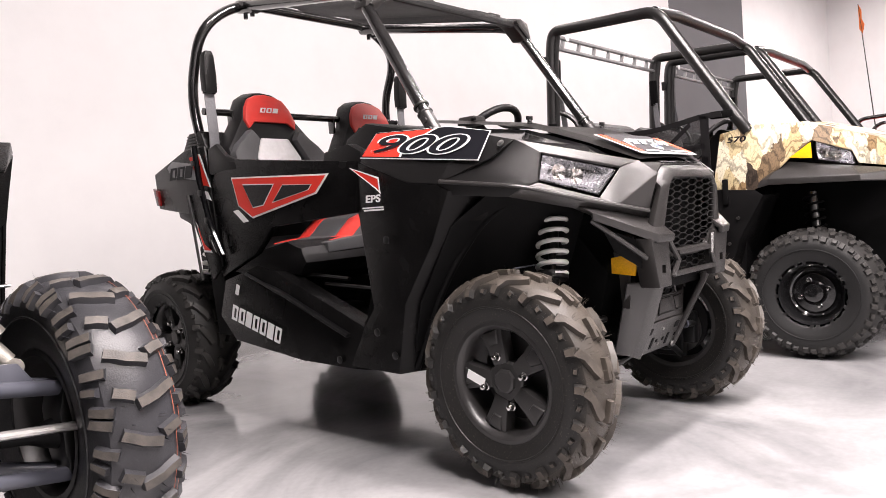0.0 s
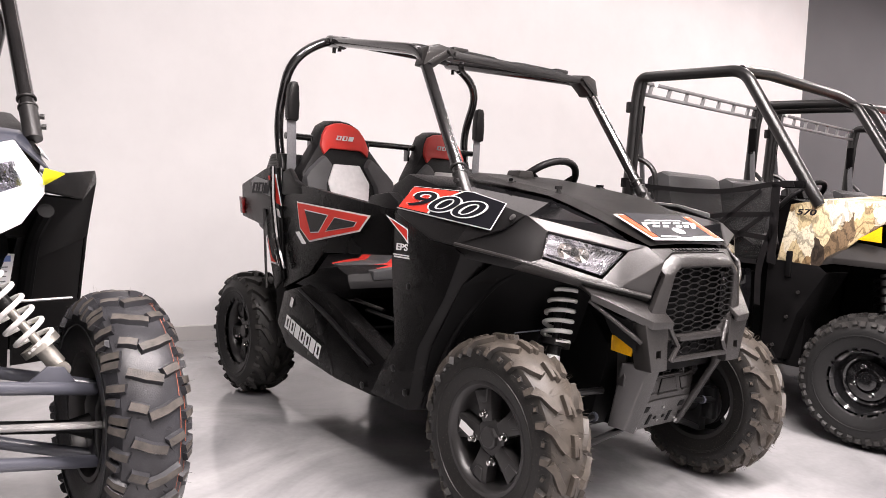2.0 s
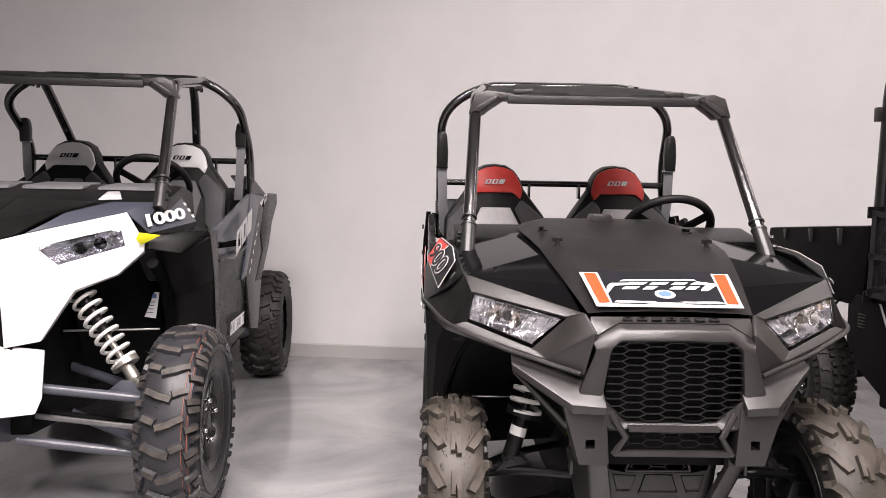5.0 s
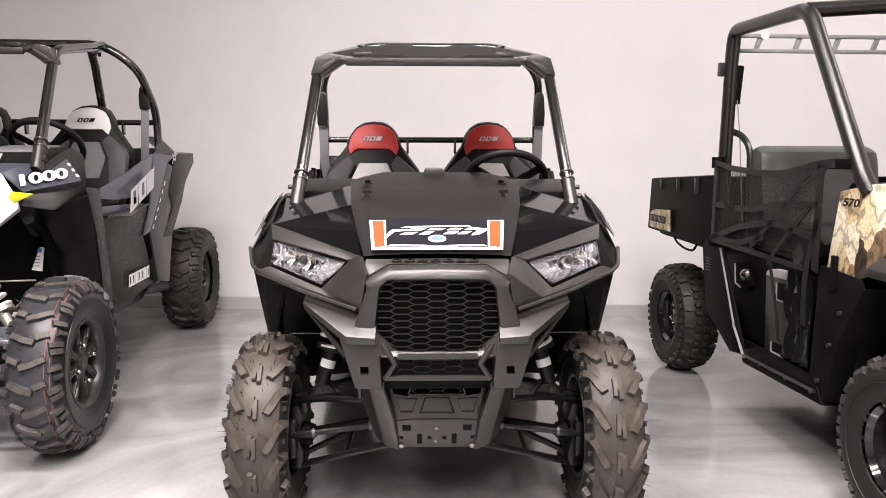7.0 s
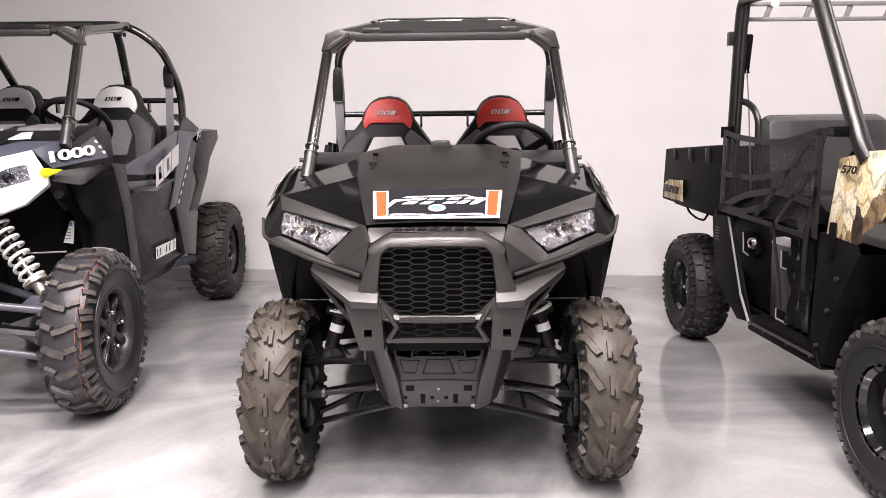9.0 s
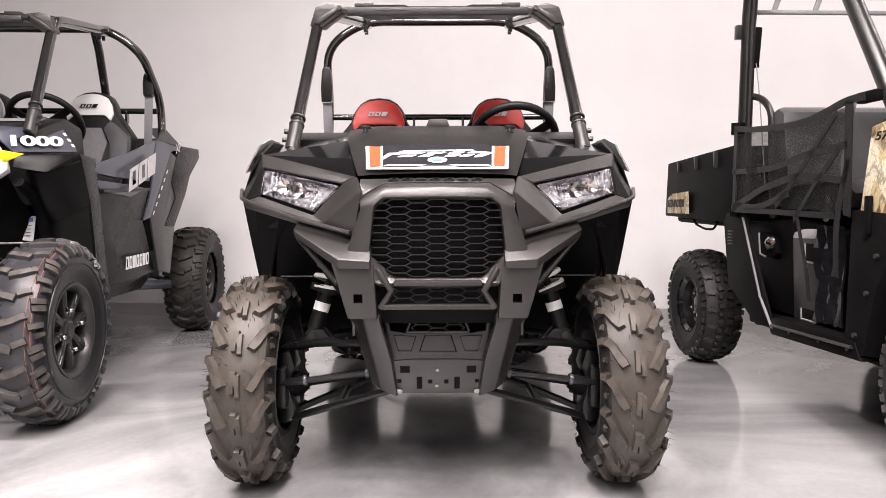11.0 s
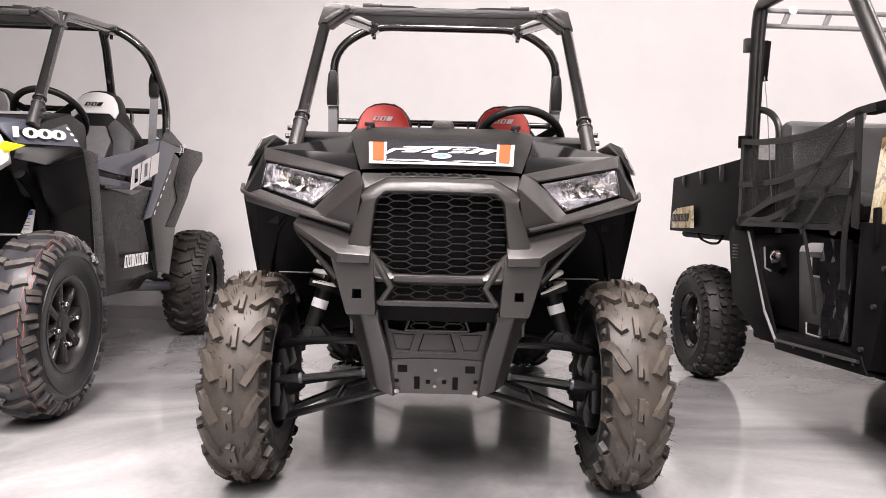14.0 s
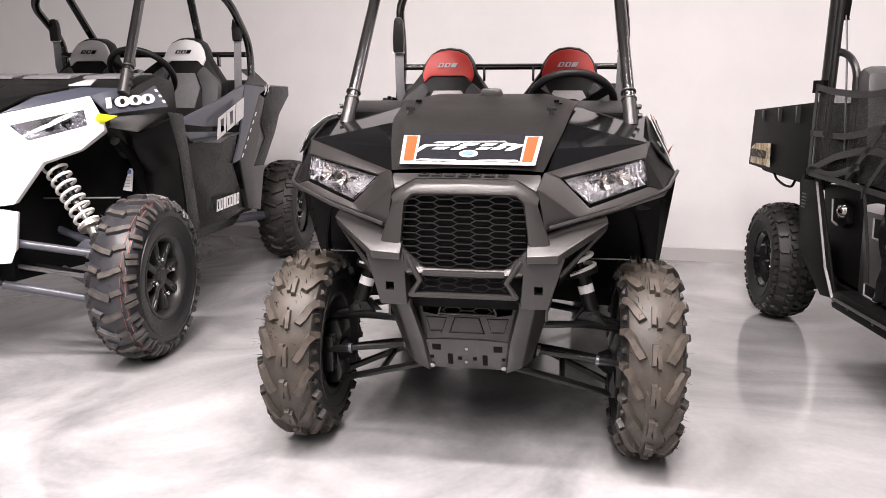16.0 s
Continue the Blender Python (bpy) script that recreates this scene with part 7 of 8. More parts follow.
prism(bm, [(0.62, 0.47), (1.65, 0.44), (1.75, 1.10), (1.66, 1.10), (1.55, 0.60), (0.80, 0.55), (0.70, 0.86), (0.62, 0.86)], -0.55, 0.55, "x", 0.012)
part("tub", bm, DARK_LINER, sport, "dark plastic floor tub")
bm = bmesh.new()
prism(bm, [(1.66, 0.92), (2.10, 1.0), (2.16, 1.20), (2.10, 1.22), (2.0, 1.06), (1.74, 1.02), (1.70, 1.25), (1.64, 1.25)], -0.56, 0.56, "x", 0.015)
part("cargo_box", bm, BLACK_PLASTIC, sport, "black plastic cargo box")
bm = bmesh.new()
prism(bm, [(-0.12, 0.38), (0.5, 0.34), (2.5, 0.38), (2.5, 0.82), (1.75, 0.90), (0.62, 0.55), (0.50, 0.92), (0.10, 0.92), (-0.10, 0.80)], -0.20, 0.20, "x", 0.02)
part("inner_frame", bm, DARK_LINER, sport, "dark frame and drivetrain mass")
bm = bmesh.new()
prism(bm, [(-0.21, 0.40), (-0.12, 0.36), (0.3, 0.34), (0.3, 0.40), (-0.10, 0.46), (-0.18, 0.55)], -0.13, 0.13, "x", 0.01)
part("skid_plate", bm, ARM_GREY, sport, "slate grey front skid plate")

# ---- camouflage utility vehicle and its twin ----
TYRE_KNOBS = [
    ([(0.006, 0.0), (0.034, 0.008)], 0.030, 0.021, 1.0),
    ([(0.046, 0.030), (0.070, 0.022), (0.084, 0.030)], 0.026, 0.018, 1.0),
    ([(0.014, 0.046), (0.036, 0.044)], 0.026, 0.018, 1.0),
    ([(0.092, 0.0), (0.120, 0.002)], 0.032, 0.022, 0.9),
    ([(0.092, 0.048), (0.112, 0.050)], 0.030, 0.021, 0.9),
]
utility = thing("utility_vehicle", "black utility vehicle with leaf-camouflage hood and side nets", "utility vehicle", pose(2.036, -0.20, -0.010, 0.6, 0, 1.93), "parked utility vehicles")
u_tyre = tyre_mesh(0.297, 0.215, 0.146, TYRE_KNOBS, 0.013, 21, mat=RUBBER_DARK)
u_rim, u_face = steel_rim(0.146, 0.215)
for s in (-1, 1):
    for y, z in ((0.0, 0.347), (1.95, 0.327)):
        put_wheel(utility, u_tyre, u_rim, (s * (0.60 if y < 1 else 0.565), y, z), s, u_face - 0.006, 0.062, "gloss black steel wheel with a knobbly tyre", turn=0.35)

for s in (-1, 1):
    # camouflage hood quarter
    q = [(0.675, 0.42, 0.83), (0.672, 0.375, 1.10), (0.655, 0.24, 1.128), (0.62, 0.02, 1.118), (0.58, -0.14, 1.065), (0.50, -0.32, 1.0), (0.675, 0.19, 0.845), (0.678, 0.23, 0.825), (0.68, 0.07, 0.957), (0.665, -0.02, 1.03), (0.59, -0.165, 0.972), (0.575, -0.185, 0.915), (0.47, -0.32, 0.89), (0.0, 0.26, 1.17), (0.0, 0.05, 1.15), (0.0, -0.14, 1.09), (0.0, -0.34, 1.02), (0.0, -0.36, 0.90)]
    part("hood", shell(q, [(0, 1, 2, 6, 7), (2, 3, 9, 8, 6), (3, 4, 10, 9), (4, 5, 12, 11, 10), (2, 13, 14, 3), (3, 14, 15, 4), (4, 15, 16, 5), (5, 16, 17, 12)], 0.008, 0.005, s), CAMO, utility, "leaf-camouflage printed hood panel")
    bm = bmesh.new()
    block(bm, (s * 0.688, 0.355, 0.825), (0.014, 0.026, 0.12), 0.004)
    part("hood_latch", bm, DARK_LINER, utility, "black rubber hood latch")
    u = Vector((0, -1, 0)) if s < 0 else Vector((0, 1, 0))
    lettering("number", "570", 0.036, Vector((s * 0.676, 0.30, 1.065)), u, Vector((0, 0, 1)), BLACK_DECAL, utility, 0.006, 0.2, 1.6, 0.0006, 1.0, 0.001)
    # black fender below the hood, its lit grey put into the colour
    f = [(0.675, 0.20, 0.868), (0.655, 0.09, 0.948), (0.60, -0.16, 0.908), (0.69, -0.21, 0.865), (0.70, 0.16, 0.872), (0.70, 0.16, 0.845), (0.69, -0.21, 0.838), (0.675, 0.22, 0.832), (0.53, -0.34, 0.88), (0.58, -0.36, 0.83)]
    part("front_fender", shell(f, [(0, 1, 4), (1, 2, 3, 4), (4, 3, 6, 5), (0, 4, 5, 7), (2, 8, 3), (3, 8, 9, 6)], 0.008, 0.005, s), GREY_PLASTIC, utility, "front fender shelf, grey to stand for its lit top")
    bm = bmesh.new()
    prism(bm, [(0.10, 0.93), (0.06, 0.955), (-0.01, 1.02), (-0.15, 0.965), (-0.17, 0.90), (0.0, 0.90)], s * 0.42, s * 0.56, "x", 0.004)
    part("lamp_housing", bm, DARK_LINER, utility)
    headlight(utility, [(0.652, -0.035, 1.022), (0.592, -0.160, 0.968), (0.580, -0.172, 0.910), (0.660, -0.045, 0.945)], s, 0.04)
    bm = shell([(0.682, -0.022, 1.020), (0.684, -0.026, 0.950), (0.690, 0.068, 0.958)], [(0, 1, 2)], 0.006, 0.001, s)
    part("side_reflector", bm, YELLOW, utility, "yellow triangular side reflector")
    leg = [(0.676, 0.42, 0.84), (0.676, 0.23, 0.83), (0.69, 0.185, 0.80), (0.69, 0.30, 0.60), (0.69, 0.36, 0.38), (0.69, 0.46, 0.36), (0.676, 0.46, 0.84), (0.52, 0.16, 0.80), (0.52, 0.28, 0.55), (0.52, 0.33, 0.36)]
    part("front_leg", shell(leg, [(0, 1, 2, 3), (0, 3, 4, 5, 6), (2, 7, 8, 3), (3, 8, 9, 4)], 0.008, 0.004, s), PANEL_BLACK, utility, "black panel behind the front wheel")
    bm = bmesh.new()
    prism(bm, [(0.36, 0.36), (0.95, 0.345), (0.97, 0.39), (0.92, 0.42), (0.40, 0.42)], s * 0.60, s * 0.695, "x", 0.01)
    part("sill", bm, PANEL_BLACK, utility, "black sill step")
    bm = bmesh.new()
    tube(bm, [(s * 0.70, 0.40, 0.40), (s * 0.70, 0.93, 0.385)], 0.006, 8, 0)
    part("sill_edge", bm, GREY_PLASTIC, utility)
    rear = [(0.685, 1.21, 0.81), (0.69, 0.938, 0.38), (0.69, 1.08, 0.36), (0.69, 1.36, 0.50), (0.69, 1.42, 0.78), (0.685, 1.40, 0.82), (0.45, 1.08, 0.36), (0.45, 1.42, 0.60)]
    part("rear_leg", shell(rear, [(0, 1, 2, 3, 4, 5), (2, 6, 7, 3)], 0.01, 0.004, s), PANEL_BLACK, utility, "black side panel ahead of the rear wheel")
    bm = bmesh.new()
    strap(bm, [(s * 0.694, 1.215, 0.80), (s * 0.70, 1.035, 0.492)], 0.010, 0.008, (0, 0.8, 0.6))
    strap(bm, [(s * 0.70, 1.03, 0.484), (s * 0.70, 0.932, 0.380)], 0.022, 0.010, (0, 0.8, 0.6))
    part("edge_strip", bm, GALVANISED, utility, "pale metal edge strip")
    # seat base side: black rear panel, grey front panel with pockets, hanging cloth, latch
    bm = bmesh.new()
    prism(bm, [(0.60, 0.42), (1.30, 0.42), (1.36, 0.78), (0.95, 0.80), (0.60, 0.76)], s * 0.50, s * 0.61, "x", 0.012)
    base = part("seat_base", bm, PANEL_BLACK, utility)
    bm = bmesh.new()
    prism(bm, [(0.70, 0.425), (0.905, 0.405), (0.928, 0.735), (0.70, 0.735)], s * 0.605, s * 0.625, "x", 0.006)
    panel = part("side_panel", bm, GREY_PLASTIC, base, "grey moulded panel with square pockets")
    # recesses drawn as dark blocks on the panel, for the shade inside
    for y0, y1, z0, z1 in ((0.745, 0.828, 0.642, 0.712), (0.745, 0.845, 0.424, 0.466)):
        bm = bmesh.new()
        block(bm, (s * 0.624, (y0 + y1) / 2, (z0 + z1) / 2), (0.008, y1 - y0, z1 - z0), 0.002)
        part("pocket_shade", bm, DARK_LINER, panel)
        bm = bmesh.new()
        tube(bm, [(s * 0.629, y1, z1), (s * 0.629, y1 - 0.006, z0), (s * 0.629, y0, z0)], 0.0045, 8, 0)
        part("pocket_rim", bm, GALVANISED, panel)
    bm = bmesh.new()
    prism(bm, [(0.64, 0.735), (0.92, 0.727), (0.905, 0.752), (0.84, 0.765), (0.70, 0.766), (0.64, 0.755)], s * 0.45, s * 0.632, "x", 0.008)
    part("grey_cover", bm, PALE_FABRIC, utility)
    bm = bmesh.new()
    grid = [[bm.verts.new((s * (0.642 + 0.008 * math.sin(i * 1.9 + j * 0.8) + 0.004 * math.sin(i * 4.1 - j)), 0.555 + 0.175 * i / 8, 0.435 + 0.345 * j / 9 + 0.006 * math.sin(i * 2.3))) for j in range(10)] for i in range(9)]
    for i in range(8):
        for j in range(9):
            bm.faces.new((grid[i][j], grid[i + 1][j], grid[i + 1][j + 1], grid[i][j + 1]))
    bmesh.ops.recalc_face_normals(bm, faces=bm.faces[:])
    bmesh.ops.solidify(bm, geom=bm.faces[:], thickness=0.006)
    part("hanging_cloth", bm, WET_CLOTH, utility, "crumpled glossy black plastic cover")
    bm = bmesh.new()
    tube(bm, [(s * 0.45, 0.72, 0.845), (s * 0.60, 0.745, 0.845)], 0.052, 18, 0)
    part("seat_bolster", bm, GLOSS_VINYL, utility)
    bm = bmesh.new()
    prism(bm, [(1.185, 0.742), (1.06, 0.722), (1.035, 0.66), (1.07, 0.636), (1.17, 0.646)], s * 0.605, s * 0.636, "x", 0.006)
    latch = part("latch_plate", bm, PANEL_BLACK, utility)
    bm = bmesh.new()
    tube(bm, [(s * 0.638, 1.182, 0.738), (s * 0.638, 1.168, 0.650), (s * 0.638, 1.12, 0.641)], 0.0045, 8, 0)
    part("latch_rim", bm, GALVANISED, latch)
    bm = bmesh.new()
    lathe(bm, [(0.0, 0.030), (0.016, 0.026), (0.024, 0.012), (0.026, 0.0)], 18, Matrix.Translation((s * 0.632, 1.082, 0.700)) @ Matrix.Scale(s, 4, (1, 0, 0)))
    part("latch_cap", bm, CHROME, latch)
    for k in range(5):
        bm = bmesh.new()
        block(bm, (s * 0.697, 1.33, 0.74 - k * 0.014), (0.004, 0.05, 0.005), 0.001)
        part("vent_slot", bm, GREY_PLASTIC, utility)
    for y, z in ((0.40, 0.44), (0.345, 0.58), (0.30, 0.70), (0.43, 0.39), (0.60, 0.385), (0.80, 0.38)):
        bm = bmesh.new()
        tube(bm, [(s * 0.688, y, z), (s * 0.699, y, z)], 0.008, 8, 0)
        part("panel_bolt", bm, GREY_PLASTIC, utility)

    # cage side
    bm = bmesh.new()
    tube(bm, [(s * 0.645, 0.255, 1.10), (s * 0.655, 0.285, 1.15), (s * 0.655, 0.665, 1.745), (s * 0.655, 1.27, 1.765), (s * 0.655, 1.285, 1.66), (s * 0.655, 1.32, 0.82)], 0.0285, 14, 0.07)
    tube(bm, [(s * 0.652, 1.235, 1.755), (s * 0.652, 1.255, 1.62), (s * 0.652, 1.285, 0.82)], 0.014, 10, 0.02)
    post = part("cage_side", bm, TUBE_SATIN, utility, "black bent tube cage side")
    bm = bmesh.new()
    block(bm, (s * 0.69, 1.30, 1.60), (0.03, 0.03, 0.06), 0.004)
    part("cage_tab", bm, TUBE_SATIN, post)
    bm = bmesh.new()
    tube(bm, [(s * 0.655, 1.30, 1.33), (s * 0.62, 1.225, 1.312), (s * 0.605, 1.165, 1.25), (s * 0.60, 1.142, 0.80)], 0.0145, 10, 0.05)
    part("hip_rail", bm, TUBE_SATIN, utility, "black tubular hip rail")
    bm = bmesh.new()
    block(bm, (s * 0.628, 1.275, 1.53), (0.03, 0.045, 0.17), 0.008, Matrix.Rotation(radians(-4 * s), 4, "Y"))
    belt = part("seat_belt", bm, PANEL_BLACK, utility, "black belt guide with grey webbing")
    bm = bmesh.new()
    strap(bm, [(s * 0.625, 1.27, 1.46), (s * 0.615, 1.25, 1.30), (s * 0.60, 1.214, 0.92)], 0.05, 0.004, (0.5, 1, 0))
    part("webbing", bm, GREY_WEB, belt)
    bm = bmesh.new()
    tube(bm, [(s * 0.612, 1.27, 1.45), (s * 0.65, 1.28, 1.45)], 0.005, 8, 0)
    part("buckle", bm, CHROME, belt)
    # side net with its straps
    top = [(1.285, 1.183), (1.10, 1.160), (0.90, 1.148), (0.70, 1.145), (0.56, 1.165), (0.43, 1.188)]
    low = [(1.27, 0.82), (1.10, 0.84), (0.90, 0.84), (0.72, 0.84), (0.58, 0.83), (0.50, 0.82)]
    bm = bmesh.new()
    a = [bm.verts.new((s * (0.695 + 0.01 * math.sin(i)), y, z)) for i, (y, z) in enumerate(top)]
    m = [bm.verts.new((s * (0.700 + 0.02 * math.sin(i * 1.7)), (y + y2) / 2, (z + z2) / 2)) for i, ((y, z), (y2, z2)) in enumerate(zip(top, low))]
    b = [bm.verts.new((s * 0.69, y, z)) for y, z in low]
    for r0, r1 in ((a, m), (m, b)):
        for i in range(len(top) - 1):
            bm.faces.new((r0[i], r0[i + 1], r1[i + 1], r1[i]))
    net = part("side_net", bm, NET, utility, "black mesh side net")
    for pts, wd in (([(1.285, 1.187), (1.10, 1.163), (0.90, 1.150), (0.70, 1.147), (0.56, 1.168), (0.45, 1.190), (0.35, 1.190)], 0.026), ([(1.285, 0.998), (0.93, 0.996), (0.68, 1.035), (0.43, 1.05)], 0.024),
                    ([(1.29, 0.84), (1.01, 0.92), (0.73, 0.966), (0.44, 0.934)], 0.026), ([(0.50, 1.16), (0.73, 0.97), (0.90, 0.85)], 0.022), ([(0.432, 1.19), (0.428, 0.82)], 0.042), ([(0.48, 1.04), (0.62, 0.93), (0.76, 0.80)], 0.022), ([(0.74, 0.82), (0.66, 0.62), (0.64, 0.52)], 0.022), ([(0.43, 1.0), (0.49, 0.80), (0.48, 0.62)], 0.03), ([(1.25, 0.86), (1.05, 0.84), (0.80, 0.90)], 0.024), ([(1.27, 0.835), (0.95, 0.83), (0.50, 0.82)], 0.022), ([(1.26, 1.18), (1.265, 0.83)], 0.03)):
        bm = bmesh.new()
        pp = [(s * 0.712, y, z) for y, z in pts]
        fine = rounded(pp, 0.1, 4)
        strap(bm, fine, wd, 0.003, (0, 0.3, 1) if abs(pts[0][0] - pts[-1][0]) > abs(pts[0][1] - pts[-1][1]) else (0, 1, 0.2))
        part("net_strap", bm, BLACK_VINYL, net)
    for p, q, r in (((1.29, 1.21), (1.29, 1.16), 0.03), ((1.30, 0.845), (1.30, 0.805), 0.025)):
        bm = bmesh.new()
        tube(bm, [(s * 0.69, *p), (s * 0.69, *q)], r, 8, 0)
        part("net_clip", bm, PANEL_BLACK, net)
    bm = bmesh.new()
    block(bm, (s * 0.69, 0.36, 1.19), (0.03, 0.10, 0.035), 0.006)
    part("net_clip", bm, PANEL_BLACK, net)
    # bed side
    bed = [(0.66, 1.36, 1.125), (0.68, 2.20, 1.085), (0.68, 2.235, 0.795), (0.67, 1.38, 0.775), (0.62, 1.36, 1.13), (0.64, 2.19, 1.09)]
    bm = shell(bed, [(0, 1, 2, 3), (0, 4, 5, 1)], 0.02, 0.006, s)
    bs = part("bed_side", bm, PANEL_BLACK, utility, "black plastic cargo bed side")
    for k in range(3):
        bm = bmesh.new()
        y0 = 1.55 + k * 0.24
        prism(bm, [(y0, 1.115 - (y0 - 1.36) * 0.045), (y0 + 0.022, 1.115 - (y0 - 1.36) * 0.045), (y0 + 0.004, 1.03)], s * 0.668, s * 0.685, "x", 0.0)
        part("bed_rib", bm, GREY_PLASTIC, bs)
    bm = bmesh.new()
    o = Vector((s * 0.682, 2.03, 0.865))
    uu = Vector((0, s, 0))
    k = s
    sheet(bm, [(k * s * 0.18, -0.055), (k * s * 0.165, 0.06), (-k * s * 0.08, 0.05), (-k * s * 0.15, 0.02), (-k * s * 0.155, -0.055)], o, uu, Vector((0, 0, 1)), 0.006)
    cd = part("bed_decal", bm, CAMO, bs, "camouflage decal with a dark maker's mark")
    mark("bed_mark", BLACK_DECAL, cd, o, uu, Vector((0, 0, 1)), 0.25, 0.04, 6, 0.3, 0.25, 0.009)
    bm = bmesh.new()
    tube(bm, [(s * 0.60, 1.35, 0.77), (s * 0.60, 2.20, 0.78)], 0.02, 8, 0)
    part("bed_frame", bm, DARK_LINER, utility)
    bm = bmesh.new()
    tube(bm, [(s * 0.66, 1.56, 0.775), (s * 0.66, 1.60, 0.74), (s * 0.66, 1.70, 0.735), (s * 0.66, 1.82, 0.755), (s * 0.66, 1.86, 0.78)], 0.006, 8, 0.05)
    part("hanging_cable", bm, PANEL_BLACK, utility)
    # suspension, inner well
    shock(utility, (s * 0.40, 0.05, 0.80), (s * 0.46, 0.0, 0.40), PANEL_BLACK, 7, 0.04, 0.006, BARE_STEEL, "front damper with a black spring", 0.05, 0.7)
    bm = bmesh.new()
    tube(bm, [(s * 0.2, -0.1, 0.32), (s * 0.5, 0.0, 0.25)], 0.016, 8, 0)
    tube(bm, [(s * 0.2, 0.12, 0.32), (s * 0.5, 0.0, 0.25)], 0.016, 8, 0)
    tube(bm, [(s * 0.2, 0.0, 0.46), (s * 0.5, 0.0, 0.40)], 0.016, 8, 0)
    part("front_arm", bm, ARM_BLACK, utility)
    bm = bmesh.new()
    tube(bm, [(s * 0.2, 1.9, 0.36), (s * 0.5, 2.02, 0.28)], 0.02, 8, 0)
    part("rear_arm", bm, ARM_BLACK, utility)

# across the vehicle
for z, mat, name in ((1.745, TUBE_SATIN, "roof_bar"),):
    bm = bmesh.new()
    tube(bm, [(-0.655, 0.68, 1.742), (-0.4, 0.665, 1.758), (0.4, 0.665, 1.758), (0.655, 0.68, 1.742)], 0.0285, 12, 0.1)
    part(name, bm, mat, utility, "black front cross tube")
for z in (1.745, 1.68):
    bm = bmesh.new()
    block(bm, (0, 1.275, z), (1.26, 0.025, 0.016), 0.003)
    part("ladder_bar", bm, GALVANISED, utility, "pale pressed metal rear cross bar")
for k in range(7):
    bm = bmesh.new()
    block(bm, (-0.54 + k * 0.18, 1.278, 1.713), (0.02, 0.016, 0.055), 0.002, Matrix.Rotation(radians(20), 4, "Y"))
    part("ladder_rung", bm, GALVANISED, utility)
bm = bmesh.new()
lathe(bm, [(0.0, 0.0), (0.0, 0.018), (0.004, 0.018), (0.005, 0.0)], 20, Matrix.Translation((-0.52, 1.259, 1.745)) @ Matrix.Rotation(radians(-90), 4, "Z"))
part("round_sticker", bm, WHITE_DECAL, utility, "round white sticker")
for x, w in ((-0.335, 0.53), (0.335, 0.53)):
    bm = bmesh.new()
    prism(bm, [(1.14, 1.262), (1.23, 1.225), (1.20, 0.85), (1.02, 0.84), (1.03, 0.97), (1.08, 1.235)], x - w / 2, x + w / 2, "x", 0.055)
    part("seat_back", bm, SEAT_GREY, utility, "dark grey vinyl seat back")
bm = bmesh.new()
prism(bm, [(0.58, 0.84), (1.10, 0.83), (1.10, 0.93), (0.66, 0.95), (0.57, 0.90)], -0.60, 0.60, "x", 0.03)
part("bench_cushion", bm, BLACK_VINYL, utility, "black vinyl bench cushion")
bm = bmesh.new()
prism(bm, [(0.56, 0.40), (1.3, 0.40), (1.3, 0.84), (0.58, 0.84)], -0.50, 0.50, "x", 0.01)
part("engine_cover", bm, DARK_LINER, utility)
bm = bmesh.new()
prism(bm, [(0.26, 1.10), (0.40, 1.13), (0.48, 1.05), (0.42, 0.80), (0.40, 0.42), (1.30, 0.40), (1.30, 0.34), (0.30, 0.34)], -0.62, 0.62, "x", 0.012)
part("dash_and_floor", bm, PANEL_BLACK, utility, "black dashboard and floor pan")
steering_wheel(utility, 0.33, 0.80, 1.13, 0.17, -45)
bm = bmesh.new()
prism(bm, [(1.36, 1.12), (1.38, 0.78), (2.20, 0.80), (2.24, 1.08), (2.20, 1.08), (2.16, 0.85), (1.42, 0.83), (1.40, 1.12)], -0.66, 0.66, "x", 0.01)
part("cargo_bed", bm, PANEL_BLACK, utility, "black plastic cargo bed")
bm = bmesh.new()
prism(bm, [(-0.34, 0.35), (0.3, 0.30), (2.1, 0.32), (2.1, 0.70), (1.4, 0.74), (0.3, 0.42), (0.25, 0.85), (-0.26, 0.88), (-0.36, 0.75)], -0.28, 0.28, "x", 0.02)
part("inner_frame", bm, DARK_LINER, utility, "dark frame and drivetrain mass")
bm = bmesh.new()
prism(bm, [(-0.40, 0.45), (-0.44, 0.50), (-0.44, 0.72), (-0.40, 0.85), (-0.34, 0.85), (-0.34, 0.45)], -0.45, 0.45, "x", 0.015)
part("front_bumper", bm, PANEL_BLACK, utility, "black front bumper")

copy_thing(utility, pose(3.586, -0.15, -0.010, 0.6, 0, 1.93))

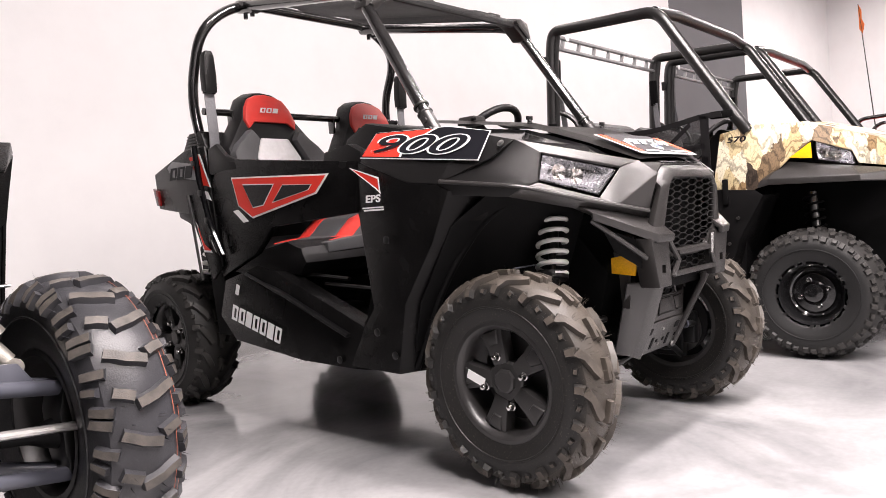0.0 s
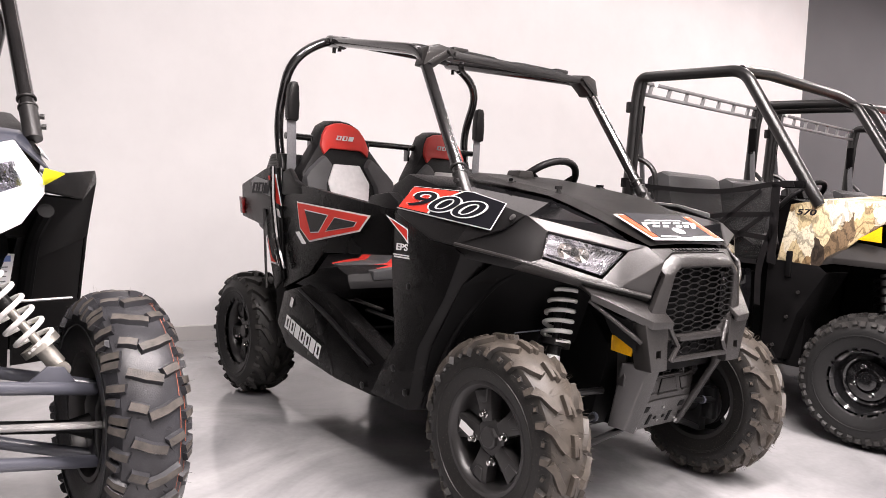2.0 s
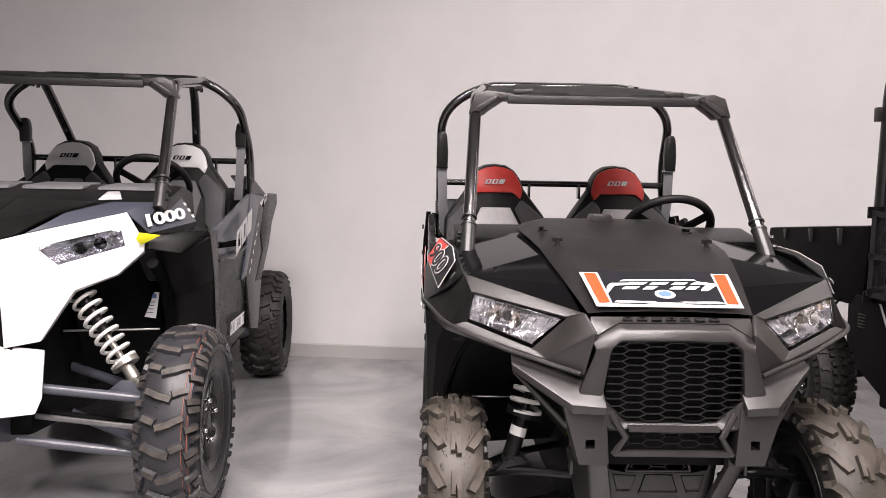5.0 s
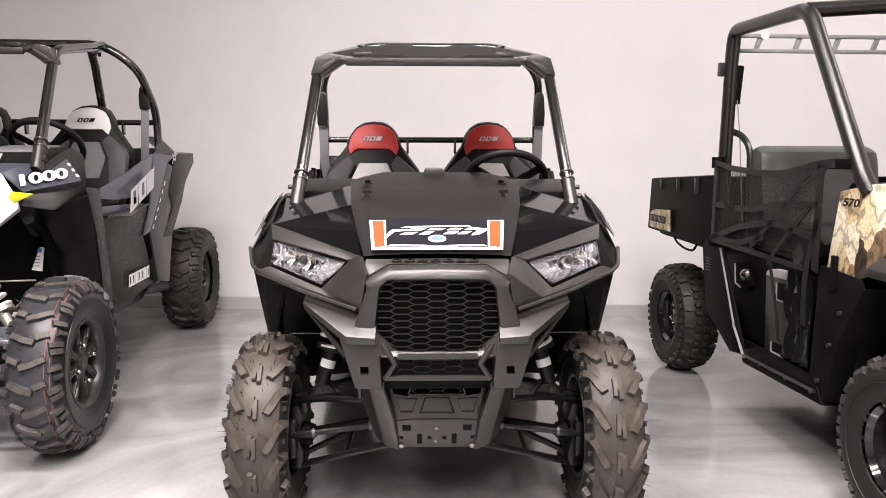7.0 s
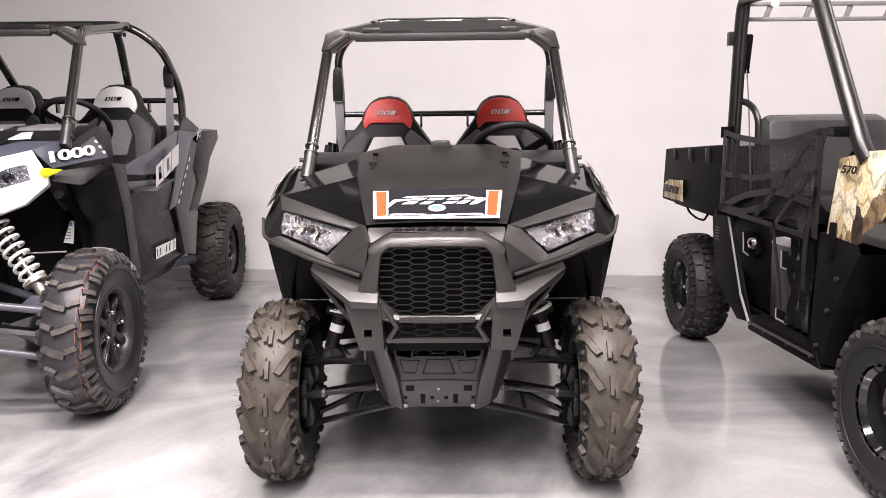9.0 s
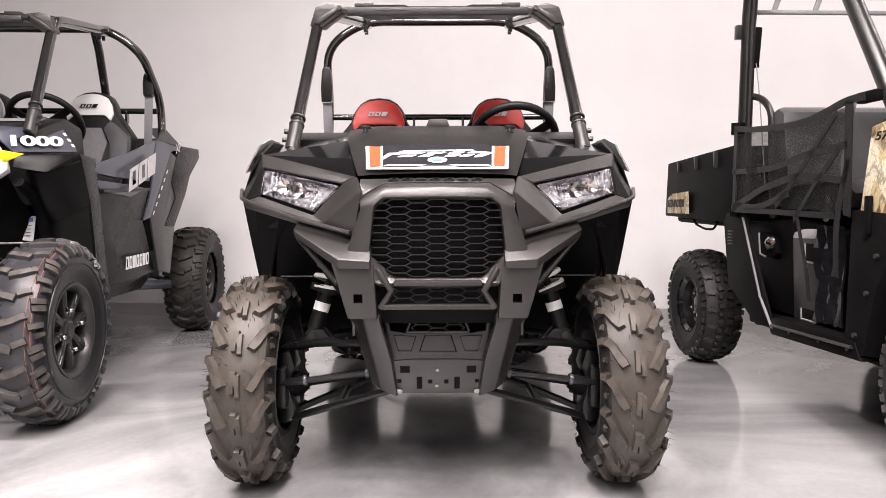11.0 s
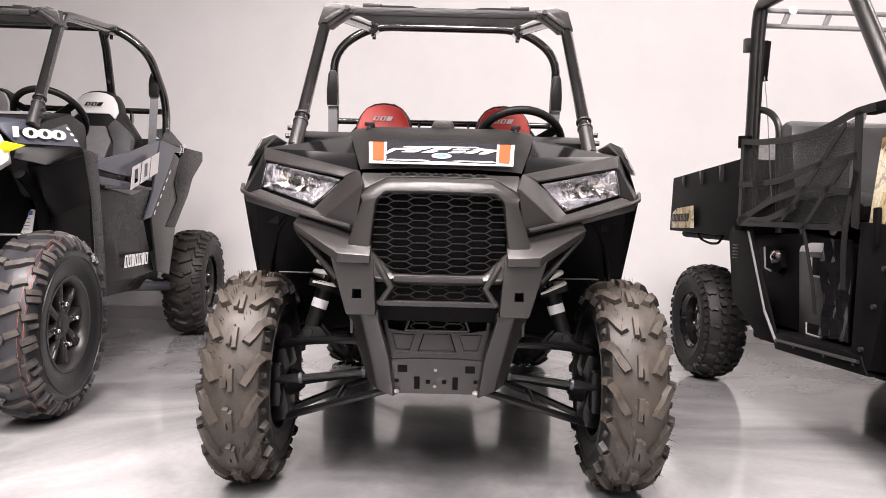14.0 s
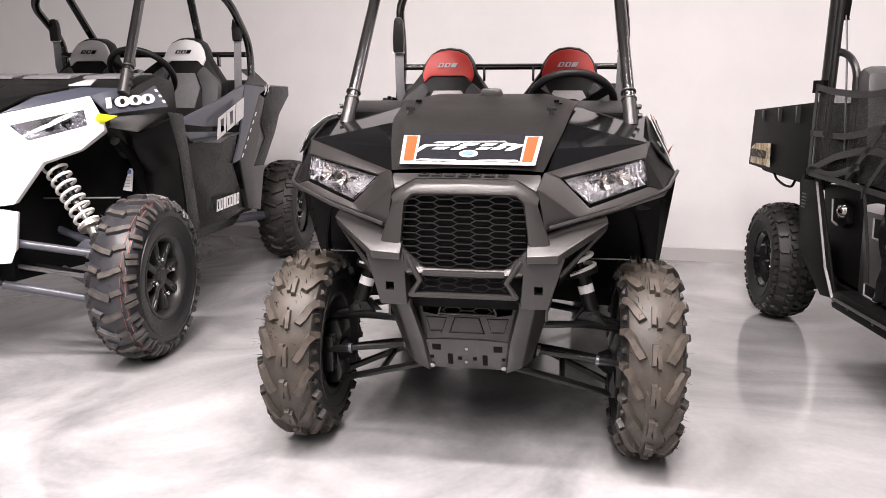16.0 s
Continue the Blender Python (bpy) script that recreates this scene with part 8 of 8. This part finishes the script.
# ---- red quad at the far end of the row, with a flag on a whip ----
quad = thing("quad", "red quad with a black tube rail and an orange flag", "quad", pose(5.88, 0.2, 0, 0, 0, 2.0))
for s in (-1, 1):
    for y in (-0.65, 0.65):
        put_wheel(quad, u_tyre, u_rim, (s * 0.47, y, 0.337), s, u_face - 0.006, 0.062, "gloss black steel wheel with a knobbly tyre")
bm = bmesh.new()
prism(bm, [(-0.95, 0.62), (-1.0, 0.95), (-0.55, 1.12), (-0.1, 1.18), (0.3, 1.20), (0.95, 1.14), (1.0, 0.92), (0.4, 0.72), (0.3, 0.42), (-0.3, 0.42), (-0.4, 0.70)], -0.46, 0.46, "x", 0.04)
part("body", bm, RED_DECAL, quad, "red moulded bodywork")
bm = bmesh.new()
for s in (-1, 1):
    tube(bm, [(s * 0.42, 0.42, 1.16), (s * 0.42, 0.30, 1.40), (s * 0.42, -0.45, 1.42), (s * 0.42, -0.60, 1.10)], 0.018, 10, 0.08)
tube(bm, [(-0.42, -0.3, 1.416), (0.42, -0.3, 1.416)], 0.016, 10, 0)
part("tube_rail", bm, TUBE_BLACK, quad, "black bent tube rail")
bm = bmesh.new()
prism(bm, [(-0.2, 1.15), (0.45, 1.15), (0.42, 1.24), (-0.15, 1.23)], -0.17, 0.17, "x", 0.03)
part("seat", bm, BLACK_VINYL, quad)
bm = bmesh.new()
tube(bm, [(-0.24, 0.18, 1.15), (-0.47, 0.25, 2.42)], [0.006, 0.003], 8, 0)
whip = part("whip", bm, GREY_PLASTIC, quad, "thin whip aerial")
bm = bmesh.new()
top, low = [], []
rows = [(0.0, 0.0, 0.0, -0.22), (0.035, 0.02, -0.05, -0.25), (0.055, 0.01, -0.11, -0.29), (0.085, 0.03, -0.17, -0.21)]
for a, b, zt, zb in rows:
    top.append(bm.verts.new((-0.47 + a, 0.25 - b, 2.42 + zt)))
    low.append(bm.verts.new((-0.455 + a * 0.8, 0.25 - b * 0.8, 2.42 + zb)))
for i in range(3):
    bm.faces.new((top[i], top[i + 1], low[i + 1], low[i]))
bmesh.ops.solidify(bm, geom=bm.faces[:], thickness=0.003)
part("flag", bm, ORANGE_FLAG, whip, "orange cloth pennant")
